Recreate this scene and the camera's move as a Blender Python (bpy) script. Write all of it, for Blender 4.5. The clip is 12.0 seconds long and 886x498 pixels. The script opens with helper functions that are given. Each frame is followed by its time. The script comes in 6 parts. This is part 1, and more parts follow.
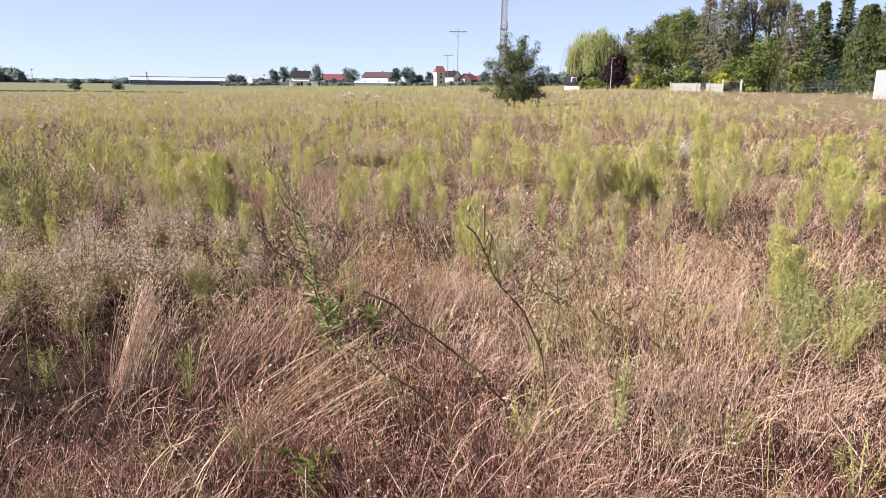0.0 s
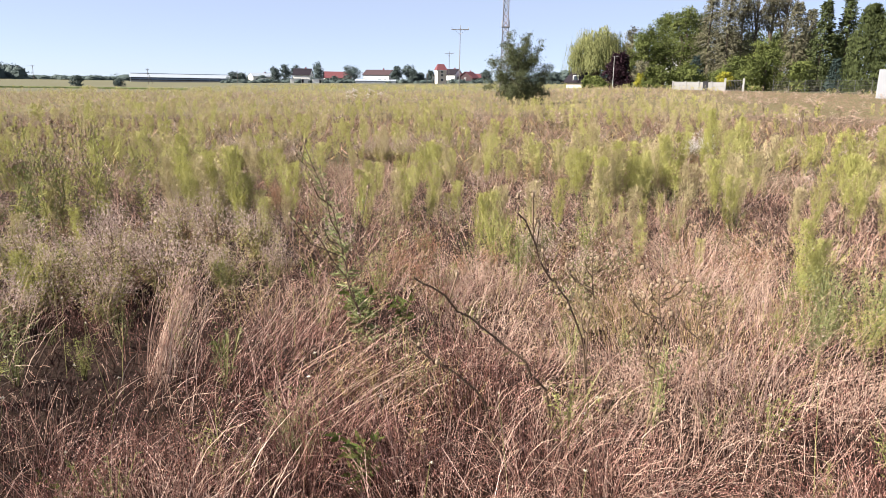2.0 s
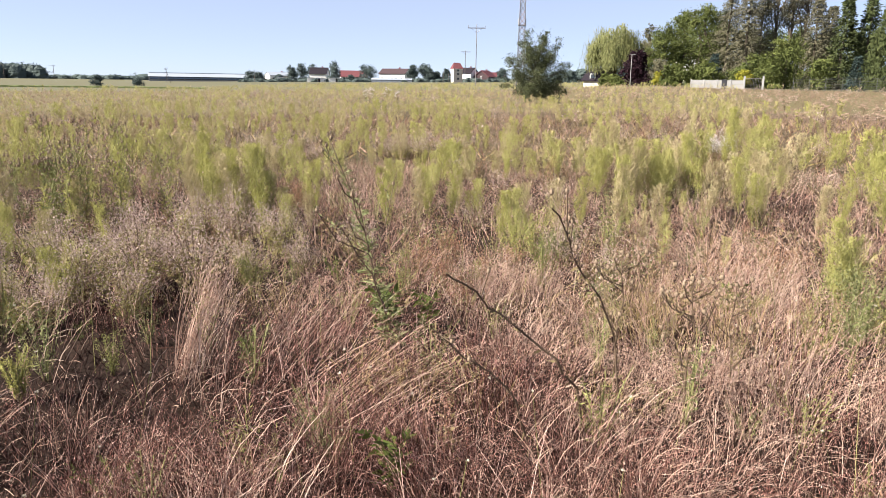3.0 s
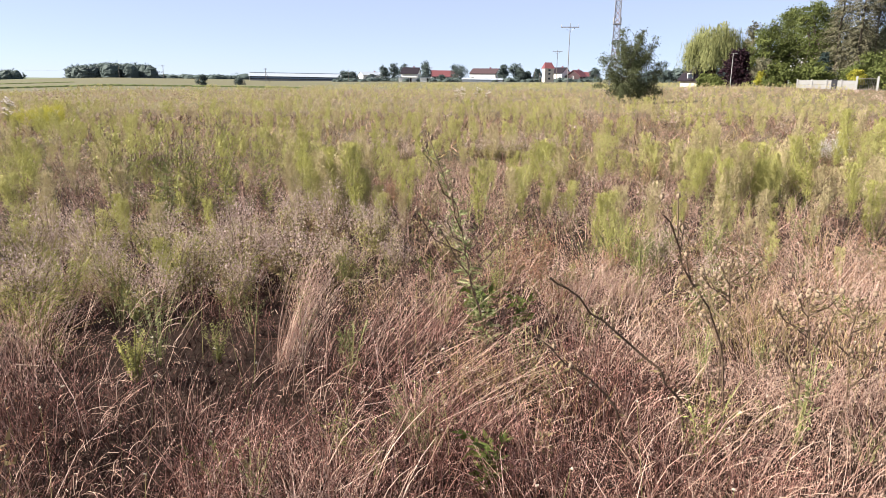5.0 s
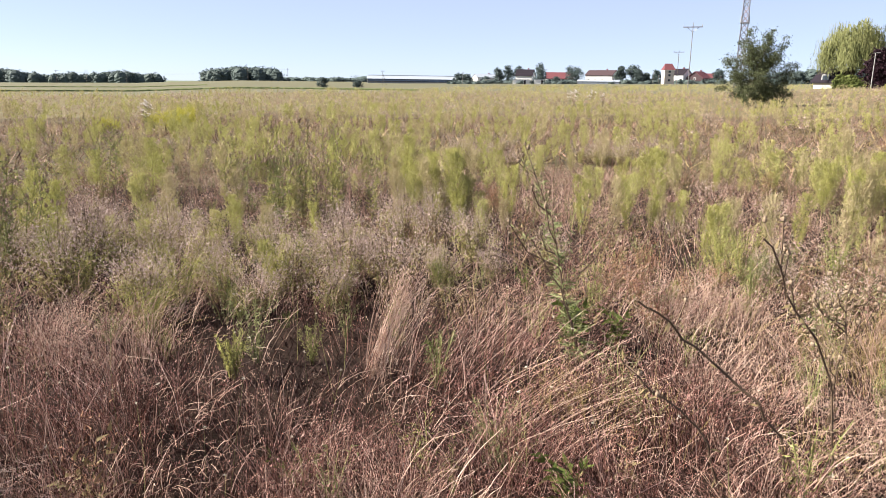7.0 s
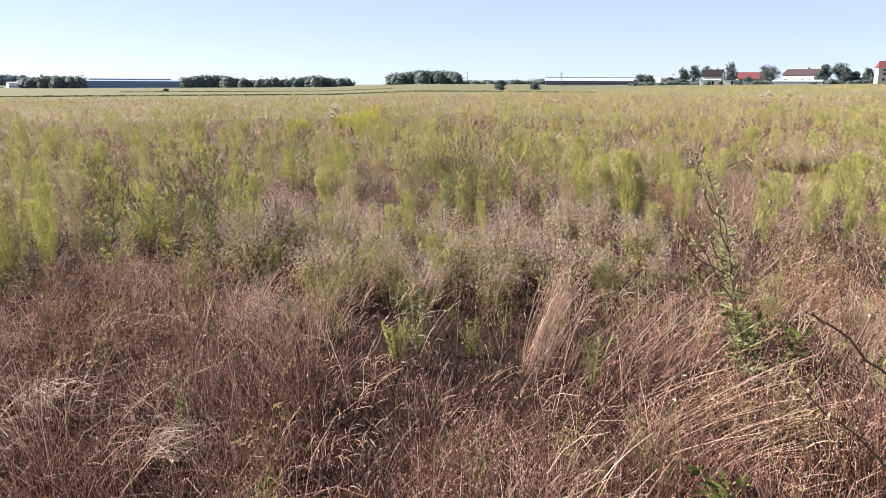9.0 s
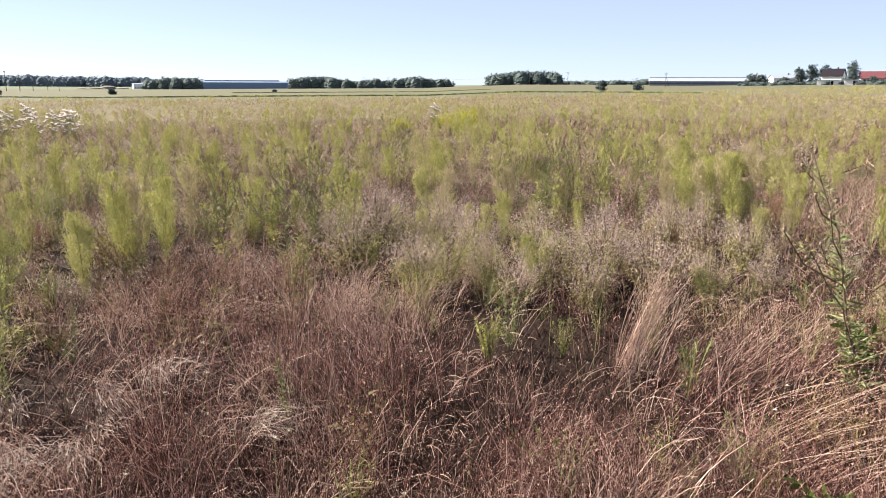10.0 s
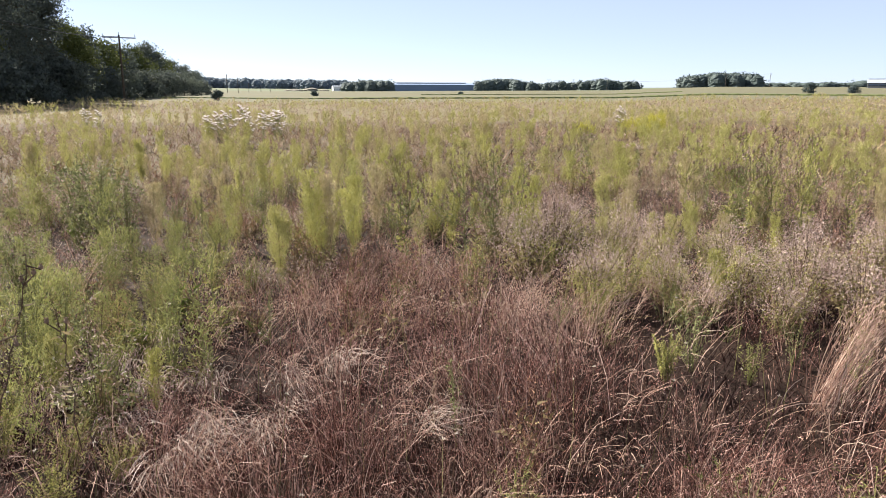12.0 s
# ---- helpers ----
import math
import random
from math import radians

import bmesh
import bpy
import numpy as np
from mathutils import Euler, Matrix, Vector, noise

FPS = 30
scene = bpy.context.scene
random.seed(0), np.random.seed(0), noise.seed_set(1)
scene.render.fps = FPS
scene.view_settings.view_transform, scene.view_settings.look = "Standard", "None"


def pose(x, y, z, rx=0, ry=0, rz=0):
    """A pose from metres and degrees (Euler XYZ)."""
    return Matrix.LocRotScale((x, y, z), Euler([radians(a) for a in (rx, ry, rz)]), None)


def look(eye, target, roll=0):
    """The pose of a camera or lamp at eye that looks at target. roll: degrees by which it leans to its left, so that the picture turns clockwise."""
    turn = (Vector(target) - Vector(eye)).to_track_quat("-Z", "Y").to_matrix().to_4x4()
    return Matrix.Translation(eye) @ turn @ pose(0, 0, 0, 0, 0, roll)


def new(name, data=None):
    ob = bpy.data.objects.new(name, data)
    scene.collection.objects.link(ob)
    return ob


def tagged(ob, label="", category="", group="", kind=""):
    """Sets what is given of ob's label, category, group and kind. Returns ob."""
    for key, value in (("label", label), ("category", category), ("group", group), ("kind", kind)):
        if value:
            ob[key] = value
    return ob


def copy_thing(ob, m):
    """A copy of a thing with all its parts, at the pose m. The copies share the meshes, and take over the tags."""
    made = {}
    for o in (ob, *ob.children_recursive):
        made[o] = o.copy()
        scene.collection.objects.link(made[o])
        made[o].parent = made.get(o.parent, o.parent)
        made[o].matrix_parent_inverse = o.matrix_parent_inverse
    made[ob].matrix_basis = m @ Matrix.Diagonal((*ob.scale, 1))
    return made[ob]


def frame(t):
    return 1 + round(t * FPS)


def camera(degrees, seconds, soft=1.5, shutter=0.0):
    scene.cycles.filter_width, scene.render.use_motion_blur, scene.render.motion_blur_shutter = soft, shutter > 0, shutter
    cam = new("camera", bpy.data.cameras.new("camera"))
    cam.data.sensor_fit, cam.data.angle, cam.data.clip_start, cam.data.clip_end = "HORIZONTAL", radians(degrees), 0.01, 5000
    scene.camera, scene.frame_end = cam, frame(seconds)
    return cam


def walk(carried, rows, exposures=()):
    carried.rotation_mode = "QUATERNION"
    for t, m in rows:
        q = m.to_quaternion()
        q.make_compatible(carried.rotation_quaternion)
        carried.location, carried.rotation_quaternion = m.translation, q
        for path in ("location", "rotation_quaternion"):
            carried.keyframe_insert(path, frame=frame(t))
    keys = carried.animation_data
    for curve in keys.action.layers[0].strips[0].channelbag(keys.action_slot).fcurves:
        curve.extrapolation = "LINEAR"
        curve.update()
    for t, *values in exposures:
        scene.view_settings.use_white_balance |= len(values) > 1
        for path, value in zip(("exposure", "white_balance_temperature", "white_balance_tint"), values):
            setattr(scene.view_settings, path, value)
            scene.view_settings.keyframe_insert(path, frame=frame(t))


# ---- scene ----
cam = camera(64.1, 12.0, soft=0.95)
PATH = [
    (0, (0.401, -0.114, 1.969), (0.248, 1.83, 1.527), 0.7),
    (0.5, (0.436, -0.132, 1.98), (0.283, 1.812, 1.538), 0.8),
    (1, (0.365, -0.139, 1.964), (0.214, 1.805, 1.521), 0.8),
    (1.5, (0.279, -0.154, 1.953), (0.128, 1.791, 1.51), 0.8),
    (2, (0.178, -0.166, 1.922), (0.025, 1.777, 1.475), 0.9),
    (2.5, (0.109, -0.188, 1.901), (-0.054, 1.754, 1.452), 0.8),
    (3, (0.097, -0.145, 1.901), (-0.099, 1.794, 1.45), 0.8),
    (3.2, (0.096, -0.118, 1.892), (-0.12, 1.819, 1.442), 0.9),
    (4.8, (0.021, -0.137, 1.906), (-0.388, 1.767, 1.451), 0.8),
    (5, (0.013, -0.145, 1.906), (-0.42, 1.754, 1.451), 0.9),
    (5.5, (-0.003, -0.128, 1.923), (-0.491, 1.757, 1.468), 0.9),
    (6, (0.023, -0.088, 1.954), (-0.531, 1.779, 1.499), 0.9),
    (6.5, (0.064, -0.06, 1.962), (-0.565, 1.783, 1.507), 0.8),
    (7, (0.104, -0.05, 1.957), (-0.621, 1.758, 1.503), 0.8),
    (7.2, (0.11, -0.049, 1.955), (-0.648, 1.744, 1.496), 1.1),
    (9, (0.187, -0.082, 1.943), (-0.956, 1.496, 1.491), 0.3),
    (9.5, (0.209, -0.106, 1.934), (-1.031, 1.397, 1.483), 0.3),
    (10, (0.223, -0.13, 1.935), (-1.124, 1.277, 1.484), 0.2),
    (10.5, (0.257, -0.133, 1.931), (-1.181, 1.183, 1.48), 0.2),
    (11, (0.273, -0.144, 1.931), (-1.258, 1.061, 1.481), 0.2),
    (11.5, (0.254, -0.118, 1.946), (-1.352, 0.986, 1.496), 0.2),
    (12, (0.187, -0.114, 1.955), (-1.47, 0.912, 1.508), 0.2),
]
walk(cam, [(t, look(eye, target, roll)) for t, eye, target, roll in PATH], exposures=[(0, 2.06), (6, 2.10), (9, 2.15), (12, 2.15)])

# ---------------------------------------------------------------- light
SUN_AZ, SUN_EL = -110.0, 38.0      # degrees to the right of +y, and up
world = bpy.data.worlds.new("sky_world")
scene.world = world
world.use_nodes = True
wt = world.node_tree
sky = wt.nodes.new("ShaderNodeTexSky")
sky.sky_type = "NISHITA"
sky.sun_disc = False
sky.sun_elevation = radians(SUN_EL)
sky.sun_rotation = radians(SUN_AZ)
sky.air_density, sky.dust_density, sky.ozone_density = 0.45, 0.25, 1.0
haze = wt.nodes.new("ShaderNodeMix")       # thin even summer haze over the clear sky
haze.data_type = "RGBA"
haze.inputs[0].default_value = 0.72
haze.inputs[7].default_value = (2.08, 2.28, 2.98, 1)
wt.links.new(sky.outputs[0], haze.inputs[6])
wt.links.new(haze.outputs[2], wt.nodes["Background"].inputs[0])
wt.nodes["Background"].inputs[1].default_value = 0.067
sun = new("sun", bpy.data.lights.new("sun", "SUN"))
sun.data.energy, sun.data.angle, sun.data.color = 5.0, radians(0.55), (1.0, 0.937, 0.84)
sa, se = radians(SUN_AZ), radians(SUN_EL)
sun.matrix_world = look((math.sin(sa) * math.cos(se) * 50, math.cos(sa) * math.cos(se) * 50, math.sin(se) * 50), (0, 0, 0))


# ---------------------------------------------------------------- materials
def nodes_of(name):
    m = bpy.data.materials.new(name)
    m.use_nodes = True
    return m, m.node_tree.nodes, m.node_tree.links


def ramp(nt, links, fac, cols):
    r = nt.new("ShaderNodeValToRGB")
    e = r.color_ramp.elements
    while len(e) < len(cols):
        e.new(0.5)
    for i, c in enumerate(cols):
        e[i].position = i / max(1, len(cols) - 1)
        e[i].color = (*c, 1)
    links.new(fac, r.inputs[0])
    return r.outputs[0]


def math_node(nt, links, op, a, b):
    n = nt.new("ShaderNodeMath")
    n.operation = op
    for i, v in enumerate((a, b)):
        if isinstance(v, (int, float)):
            n.inputs[i].default_value = v
        else:
            links.new(v, n.inputs[i])
    return n.outputs[0]


def noise_at(nt, links, scale, detail=3.0, rough=0.55):
    g = nt.new("ShaderNodeNewGeometry")
    n = nt.new("ShaderNodeTexNoise")
    n.inputs["Scale"].default_value = scale
    n.inputs["Detail"].default_value = detail
    n.inputs["Roughness"].default_value = rough
    links.new(g.outputs["Position"], n.inputs["Vector"])
    return n.outputs[0]


def leafy(name, cols, glow=0.3, rough=0.75, patch=1.2, share=0.5, skew=1.3):
    """Leaf or straw: colour by single leaf and by patch of the field, some light passing through."""
    m, nt, links = nodes_of(name)
    g = nt.new("ShaderNodeNewGeometry")
    n = noise_at(nt, links, patch)
    f = math_node(nt, links, "ADD", math_node(nt, links, "MULTIPLY", g.outputs["Random Per Island"], share),
                  math_node(nt, links, "MULTIPLY", n, 1.0 - share))
    col = ramp(nt, links, math_node(nt, links, "POWER", f, skew), cols)
    b = nt["Principled BSDF"]
    links.new(col, b.inputs["Base Color"])
    b.inputs["Roughness"].default_value = rough
    b.inputs["Specular IOR Level"].default_value = 0.12
    if glow:
        tr = nt.new("ShaderNodeBsdfTranslucent")
        links.new(col, tr.inputs[0])
        mix = nt.new("ShaderNodeMixShader")
        mix.inputs[0].default_value = glow
        links.new(b.outputs[0], mix.inputs[1])
        links.new(tr.outputs[0], mix.inputs[2])
        links.new(mix.outputs[0], nt["Material Output"].inputs[0])
    return m


def solid(name, c1, c2, scale=3.0, rough=0.8, bump=0.15, fine=40.0, metal=0.0):
    """Painted, plastered, tiled or metal surface with stains at two sizes and a fine relief."""
    m, nt, links = nodes_of(name)
    n1, n2 = noise_at(nt, links, scale, 4), noise_at(nt, links, fine, 2)
    f = math_node(nt, links, "ADD", math_node(nt, links, "MULTIPLY", n1, 0.7), math_node(nt, links, "MULTIPLY", n2, 0.3))
    b = nt["Principled BSDF"]
    links.new(ramp(nt, links, f, [c1, c2]), b.inputs["Base Color"])
    b.inputs["Roughness"].default_value, b.inputs["Metallic"].default_value = rough, metal
    b.inputs["Specular IOR Level"].default_value = 0.15 if rough > 0.6 else 0.4
    if bump:
        bp = nt.new("ShaderNodeBump")
        bp.inputs["Strength"].default_value = bump
        links.new(n2, bp.inputs["Height"])
        links.new(bp.outputs[0], b.inputs["Normal"])
    return m


M_FLEA = leafy("fleabane_leaf", [(0.085, 0.082, 0.028), (0.240, 0.226, 0.080), (0.36, 0.338, 0.132), (0.44, 0.412, 0.180)], 0.26, patch=3.2, share=0.16, skew=1.0)
M_FLEABUFF = leafy("fleabane_gone_to_seed", [(0.11, 0.088, 0.042), (0.26, 0.212, 0.112), (0.37, 0.308, 0.182), (0.45, 0.385, 0.245)], 0.26, patch=3.2, share=0.16, skew=1.0)
M_FLEAGREEN = leafy("fleabane_young_leaf", [(0.065, 0.067, 0.020), (0.208, 0.203, 0.063), (0.34, 0.323, 0.108), (0.42, 0.40, 0.150)], 0.26, patch=3.2, share=0.16, skew=1.0)
M_FLEATOP = leafy("fleabane_flower", [(0.14, 0.135, 0.055), (0.32, 0.30, 0.14), (0.48, 0.44, 0.26)], 0.25, patch=1.5, share=0.25)
M_MINT = leafy("mint_leaf", [(0.060, 0.062, 0.022), (0.235, 0.240, 0.082), (0.42, 0.415, 0.17)], 0.30, patch=1.5, share=0.3)
M_STEM = leafy("green_stem", [(0.11, 0.115, 0.038), (0.21, 0.195, 0.085)], 0.0)
M_GRASS = leafy("red_dry_grass", [(0.017, 0.006, 0.005), (0.128, 0.056, 0.042), (0.34, 0.212, 0.170), (0.66, 0.52, 0.465)], 0.12, patch=0.8, share=0.8, skew=1.9)
M_SPIKE = leafy("red_spikelet", [(0.10, 0.038, 0.032), (0.29, 0.15, 0.127), (0.62, 0.45, 0.40)], 0.12, patch=0.8, share=0.7, skew=1.6)
# thatch darkened in colour to deepen the shade low in the grass
M_SHADYTHATCH = leafy("shade_dark_thatch", [(0.012, 0.006, 0.005), (0.040, 0.019, 0.015), (0.10, 0.052, 0.042)], 0.0, patch=2.0, share=0.6)
M_GRASSPALE = leafy("pale_dry_grass", [(0.070, 0.034, 0.024), (0.28, 0.174, 0.134), (0.46, 0.335, 0.270), (0.62, 0.495, 0.425)], 0.2, patch=1.2, share=0.55, skew=1.4)
M_SPIKEPALE = leafy("pale_spikelet", [(0.24, 0.152, 0.118), (0.40, 0.285, 0.228), (0.54, 0.425, 0.355)], 0.25, patch=1.2, share=0.45, skew=1.3)
M_GRASSTAN = leafy("tan_dry_grass", [(0.100, 0.060, 0.044), (0.245, 0.155, 0.120), (0.41, 0.290, 0.232)], 0.2, patch=0.9, share=0.4, skew=1.2)
M_SPIKETAN = leafy("tan_spikelet", [(0.165, 0.108, 0.080), (0.30, 0.210, 0.160), (0.45, 0.338, 0.270)], 0.25, patch=0.9, share=0.35)
M_GRASSOLIVE = leafy("olive_grass", [(0.085, 0.064, 0.022), (0.24, 0.178, 0.078), (0.44, 0.34, 0.19)], 0.12, patch=1.5, share=0.7)
M_GRASSFAR = leafy("mauve_dry_grass", [(0.125, 0.082, 0.060), (0.235, 0.163, 0.125), (0.36, 0.265, 0.212)], 0.25, patch=0.7, share=0.25)
M_STRAW = leafy("pale_straw", [(0.20, 0.115, 0.085), (0.39, 0.27, 0.21), (0.62, 0.50, 0.41)], 0.2)
M_FEATHER = leafy("feather_grass", [(0.19, 0.14, 0.115), (0.32, 0.255, 0.22), (0.48, 0.41, 0.365)], 0.2)
M_RUST = leafy("rust_weed", [(0.11, 0.052, 0.033), (0.235, 0.128, 0.078), (0.36, 0.235, 0.15)], 0.2, patch=1.5)
M_SEED = leafy("grey_seed", [(0.19, 0.130, 0.108), (0.385, 0.288, 0.250), (0.60, 0.49, 0.45)], 0.2, patch=1.0, share=0.65)
M_WITHER = leafy("withered_leaf", [(0.060, 0.046, 0.024), (0.185, 0.142, 0.074), (0.31, 0.25, 0.135)], 0.25)
M_TWIG = leafy("dry_twig", [(0.05, 0.034, 0.024), (0.13, 0.09, 0.058)], 0.0)
M_GREEN = leafy("broad_leaf", [(0.032, 0.050, 0.012), (0.088, 0.110, 0.026), (0.165, 0.178, 0.052)], 0.3)
M_SAGE = leafy("sage_leaf", [(0.048, 0.056, 0.024), (0.165, 0.172, 0.074), (0.38, 0.372, 0.20)], 0.28)
M_THISTLE = leafy("pale_thistle_leaf", [(0.065, 0.076, 0.030), (0.175, 0.188, 0.082), (0.38, 0.385, 0.22)], 0.2)
M_HEAD = leafy("thistle_head", [(0.085, 0.060, 0.038), (0.22, 0.162, 0.112), (0.44, 0.36, 0.28)], 0.1)
M_FLUFF = leafy("thistle_down", [(0.56, 0.51, 0.50), (0.80, 0.75, 0.74)], 0.5)
M_DOCK = leafy("brown_dock_seed", [(0.055, 0.026, 0.016), (0.14, 0.070, 0.042), (0.24, 0.135, 0.085)], 0.15, patch=2.0)
M_UMBEL = leafy("dry_umbel", [(0.16, 0.105, 0.075), (0.34, 0.25, 0.19), (0.55, 0.44, 0.36)], 0.2)
M_GOLD = leafy("goldenrod_flower", [(0.27, 0.25, 0.040), (0.40, 0.37, 0.075)], 0.25)
M_DAISY = leafy("daisy_petal", [(0.33, 0.29, 0.22), (0.45, 0.41, 0.35)], 0.2)
M_LEAF_FIELD = leafy("field_tree_leaf", [(0.026, 0.032, 0.015), (0.066, 0.074, 0.035), (0.14, 0.15, 0.076)], 0.15, patch=1.4, share=0.35)
M_BARK = solid("bark", (0.034, 0.027, 0.020), (0.102, 0.082, 0.061), 2.0, 0.9, 0.5)
M_LEAF_ASH = leafy("tree_leaf_dark", [(0.020, 0.026, 0.011), (0.054, 0.066, 0.024), (0.120, 0.130, 0.050)], 0.12, patch=0.35, share=0.35)
# roadside leaves: grey-blue of the haze is mixed into the green
M_LEAF_ROADHAZE = leafy("roadside_leaf_hazed", [(0.046, 0.055, 0.056), (0.076, 0.090, 0.072), (0.15, 0.165, 0.085)], 0.30, patch=0.25, share=0.25)
M_LEAF_LIME = leafy("tree_leaf_mid", [(0.026, 0.034, 0.010), (0.085, 0.100, 0.028), (0.19, 0.195, 0.064)], 0.18, patch=0.4, share=0.3)
M_CROP = leafy("crop_leaf", [(0.085, 0.105, 0.038), (0.15, 0.165, 0.065)], 0.25, patch=0.6, share=0.1)
M_LEAF_WILLOW = leafy("willow_leaf", [(0.075, 0.085, 0.030), (0.175, 0.182, 0.075), (0.32, 0.31, 0.15)], 0.3, patch=0.6, share=0.3)
M_LEAF_PLUM = leafy("plum_leaf", [(0.007, 0.004, 0.006), (0.022, 0.009, 0.014), (0.037, 0.015, 0.022)], 0.15)
M_LEAF_PINE = leafy("pine_needle", [(0.052, 0.052, 0.032), (0.115, 0.106, 0.067), (0.19, 0.168, 0.112)], 0.15, patch=0.5, share=0.3)
M_LEAF_GOLD = leafy("golden_leaf", [(0.10, 0.10, 0.012), (0.24, 0.225, 0.030), (0.36, 0.33, 0.055)], 0.2)
M_LEAF_SPRUCE = leafy("blue_spruce_needle", [(0.019, 0.031, 0.028), (0.043, 0.062, 0.056)], 0.1)
# the next two leaf colours are paled and blued to carry the distance haze
M_LEAF_FARHAZE = leafy("far_leaf_hazed", [(0.046, 0.063, 0.062), (0.068, 0.088, 0.082), (0.100, 0.120, 0.104)], 0.2, patch=0.1, share=0.25)
M_LEAF_HAZE = leafy("distant_leaf_hazed", [(0.130, 0.162, 0.190), (0.150, 0.185, 0.210)], 0.5, patch=0.03, share=0.2)
M_WHITE = solid("white_plaster", (0.58, 0.57, 0.55), (0.70, 0.69, 0.67), 0.8, 0.85, 0.1)
M_CREAM = solid("cream_plaster", (0.394, 0.340, 0.286), (0.490, 0.442, 0.381), 0.8, 0.85, 0.1)
M_TILE = solid("red_tile", (0.085, 0.028, 0.032), (0.13, 0.046, 0.050), 1.0, 0.7, 0.2, 12.0)
M_TILEPALE = solid("faded_tile", (0.032, 0.019, 0.022), (0.055, 0.034, 0.036), 1.0, 0.7, 0.2, 12.0)
M_SLATE = solid("dark_roof", (0.007, 0.005, 0.008), (0.016, 0.012, 0.017), 1.0, 0.9, 0.2, 12.0)
M_SHEET = solid("pale_sheet_roof", (0.18, 0.20, 0.23), (0.25, 0.275, 0.31), 0.3, 0.5, 0.05)
M_NAVY = solid("blue_cladding", (0.11, 0.16, 0.24), (0.15, 0.20, 0.30), 0.2, 0.5, 0.05)
M_DARK = solid("barn_shade_and_dark_bin", (0.014, 0.014, 0.017), (0.034, 0.034, 0.041), 1.0, 0.5, 0.0)
M_GLASS = solid("window_glass", (0.014, 0.020, 0.027), (0.034, 0.041, 0.054), 1.0, 0.12, 0.0)
M_CONC = solid("concrete", (0.20, 0.195, 0.192), (0.30, 0.292, 0.285), 1.2, 0.9, 0.2)
M_SLAB = solid("slab_concrete", (0.20, 0.205, 0.225), (0.27, 0.275, 0.295), 1.2, 0.9, 0.2)
M_POLE = solid("weathered_pole", (0.068, 0.058, 0.048), (0.136, 0.116, 0.102), 2.0, 0.85, 0.2)
M_STEEL = solid("galvanised_steel", (0.136, 0.129, 0.129), (0.231, 0.218, 0.218), 2.0, 0.55, 0.1, 20.0, 0.6)
M_MAST = solid("mast_grey", (0.10, 0.10, 0.115), (0.15, 0.15, 0.17), 2.0, 0.7, 0.1)
M_MASTRED = solid("mast_red", (0.125, 0.085, 0.085), (0.18, 0.125, 0.125), 2.0, 0.6, 0.1)
M_WIRE = solid("cable", (0.034, 0.034, 0.034), (0.068, 0.068, 0.068), 2.0, 0.6, 0.0)


def soil(name, cols, s1, s2, bump=0.5):
    m, nt, links = nodes_of(name)
    n1, n2 = noise_at(nt, links, s1, 5), noise_at(nt, links, s2, 4, 0.7)
    f = math_node(nt, links, "ADD", math_node(nt, links, "MULTIPLY", n1, 0.55), math_node(nt, links, "MULTIPLY", n2, 0.45))
    b = nt["Principled BSDF"]
    links.new(ramp(nt, links, f, cols), b.inputs["Base Color"])
    b.inputs["Roughness"].default_value = 0.95
    b.inputs["Specular IOR Level"].default_value = 0.1
    bp = nt.new("ShaderNodeBump")
    bp.inputs["Strength"].default_value = bump
    links.new(n2, bp.inputs["Height"])
    links.new(bp.outputs[0], b.inputs["Normal"])
    return m


# near soil is almost black: shade under the grass is in its colour
M_SHADYSOIL = soil("shade_dark_thatch_soil", [(0.006, 0.0035, 0.002), (0.016, 0.009, 0.006), (0.036, 0.021, 0.014)], 1.5, 45.0, 0.8)
M_WEEDFLOOR = soil("weedy_floor", [(0.022, 0.017, 0.009), (0.055, 0.043, 0.023), (0.105, 0.083, 0.048)], 0.7, 12.0, 1.0)
M_WEEDFAR = soil("far_weeds", [(0.045, 0.036, 0.018), (0.088, 0.073, 0.036), (0.15, 0.124, 0.068)], 0.5, 5.0, 1.0)
M_STUBBLE = soil("stubble_field", [(0.060, 0.058, 0.034), (0.085, 0.080, 0.048), (0.115, 0.104, 0.064)], 0.02, 0.6, 0.3)
M_SAND = soil("heaped_sand", [(0.11, 0.10, 0.08), (0.15, 0.138, 0.112), (0.19, 0.175, 0.145)], 0.1, 2.0, 0.3)
M_MEADOW = soil("far_meadow", [(0.062, 0.075, 0.045), (0.088, 0.100, 0.060), (0.115, 0.118, 0.078)], 0.006, 0.08, 0.2)


# ---------------------------------------------------------------- mesh building
class Geo:
    """Vertices with quads and triangles."""

    def __init__(self):
        self.v, self.q, self.t, self.n = [], [], [], 0

    def add(self, v, q=None, t=None):
        v = np.asarray(v, float).reshape(-1, 3)
        if q is not None and len(q):
            self.q.append(np.asarray(q, int).reshape(-1, 4) + self.n)
        if t is not None and len(t):
            self.t.append(np.asarray(t, int).reshape(-1, 3) + self.n)
        self.v.append(v)
        self.n += len(v)
        return self

    def join(self, other, m=None):
        v, q, t = other.arrays()
        if m is not None:
            a = np.array(m)
            v = v @ a[:3, :3].T + a[:3, 3]
        return self.add(v, q, t)

    def arrays(self):
        v = np.concatenate(self.v) if self.v else np.zeros((0, 3))
        q = np.concatenate(self.q) if self.q else np.zeros((0, 4), int)
        t = np.concatenate(self.t) if self.t else np.zeros((0, 3), int)
        return v, q, t


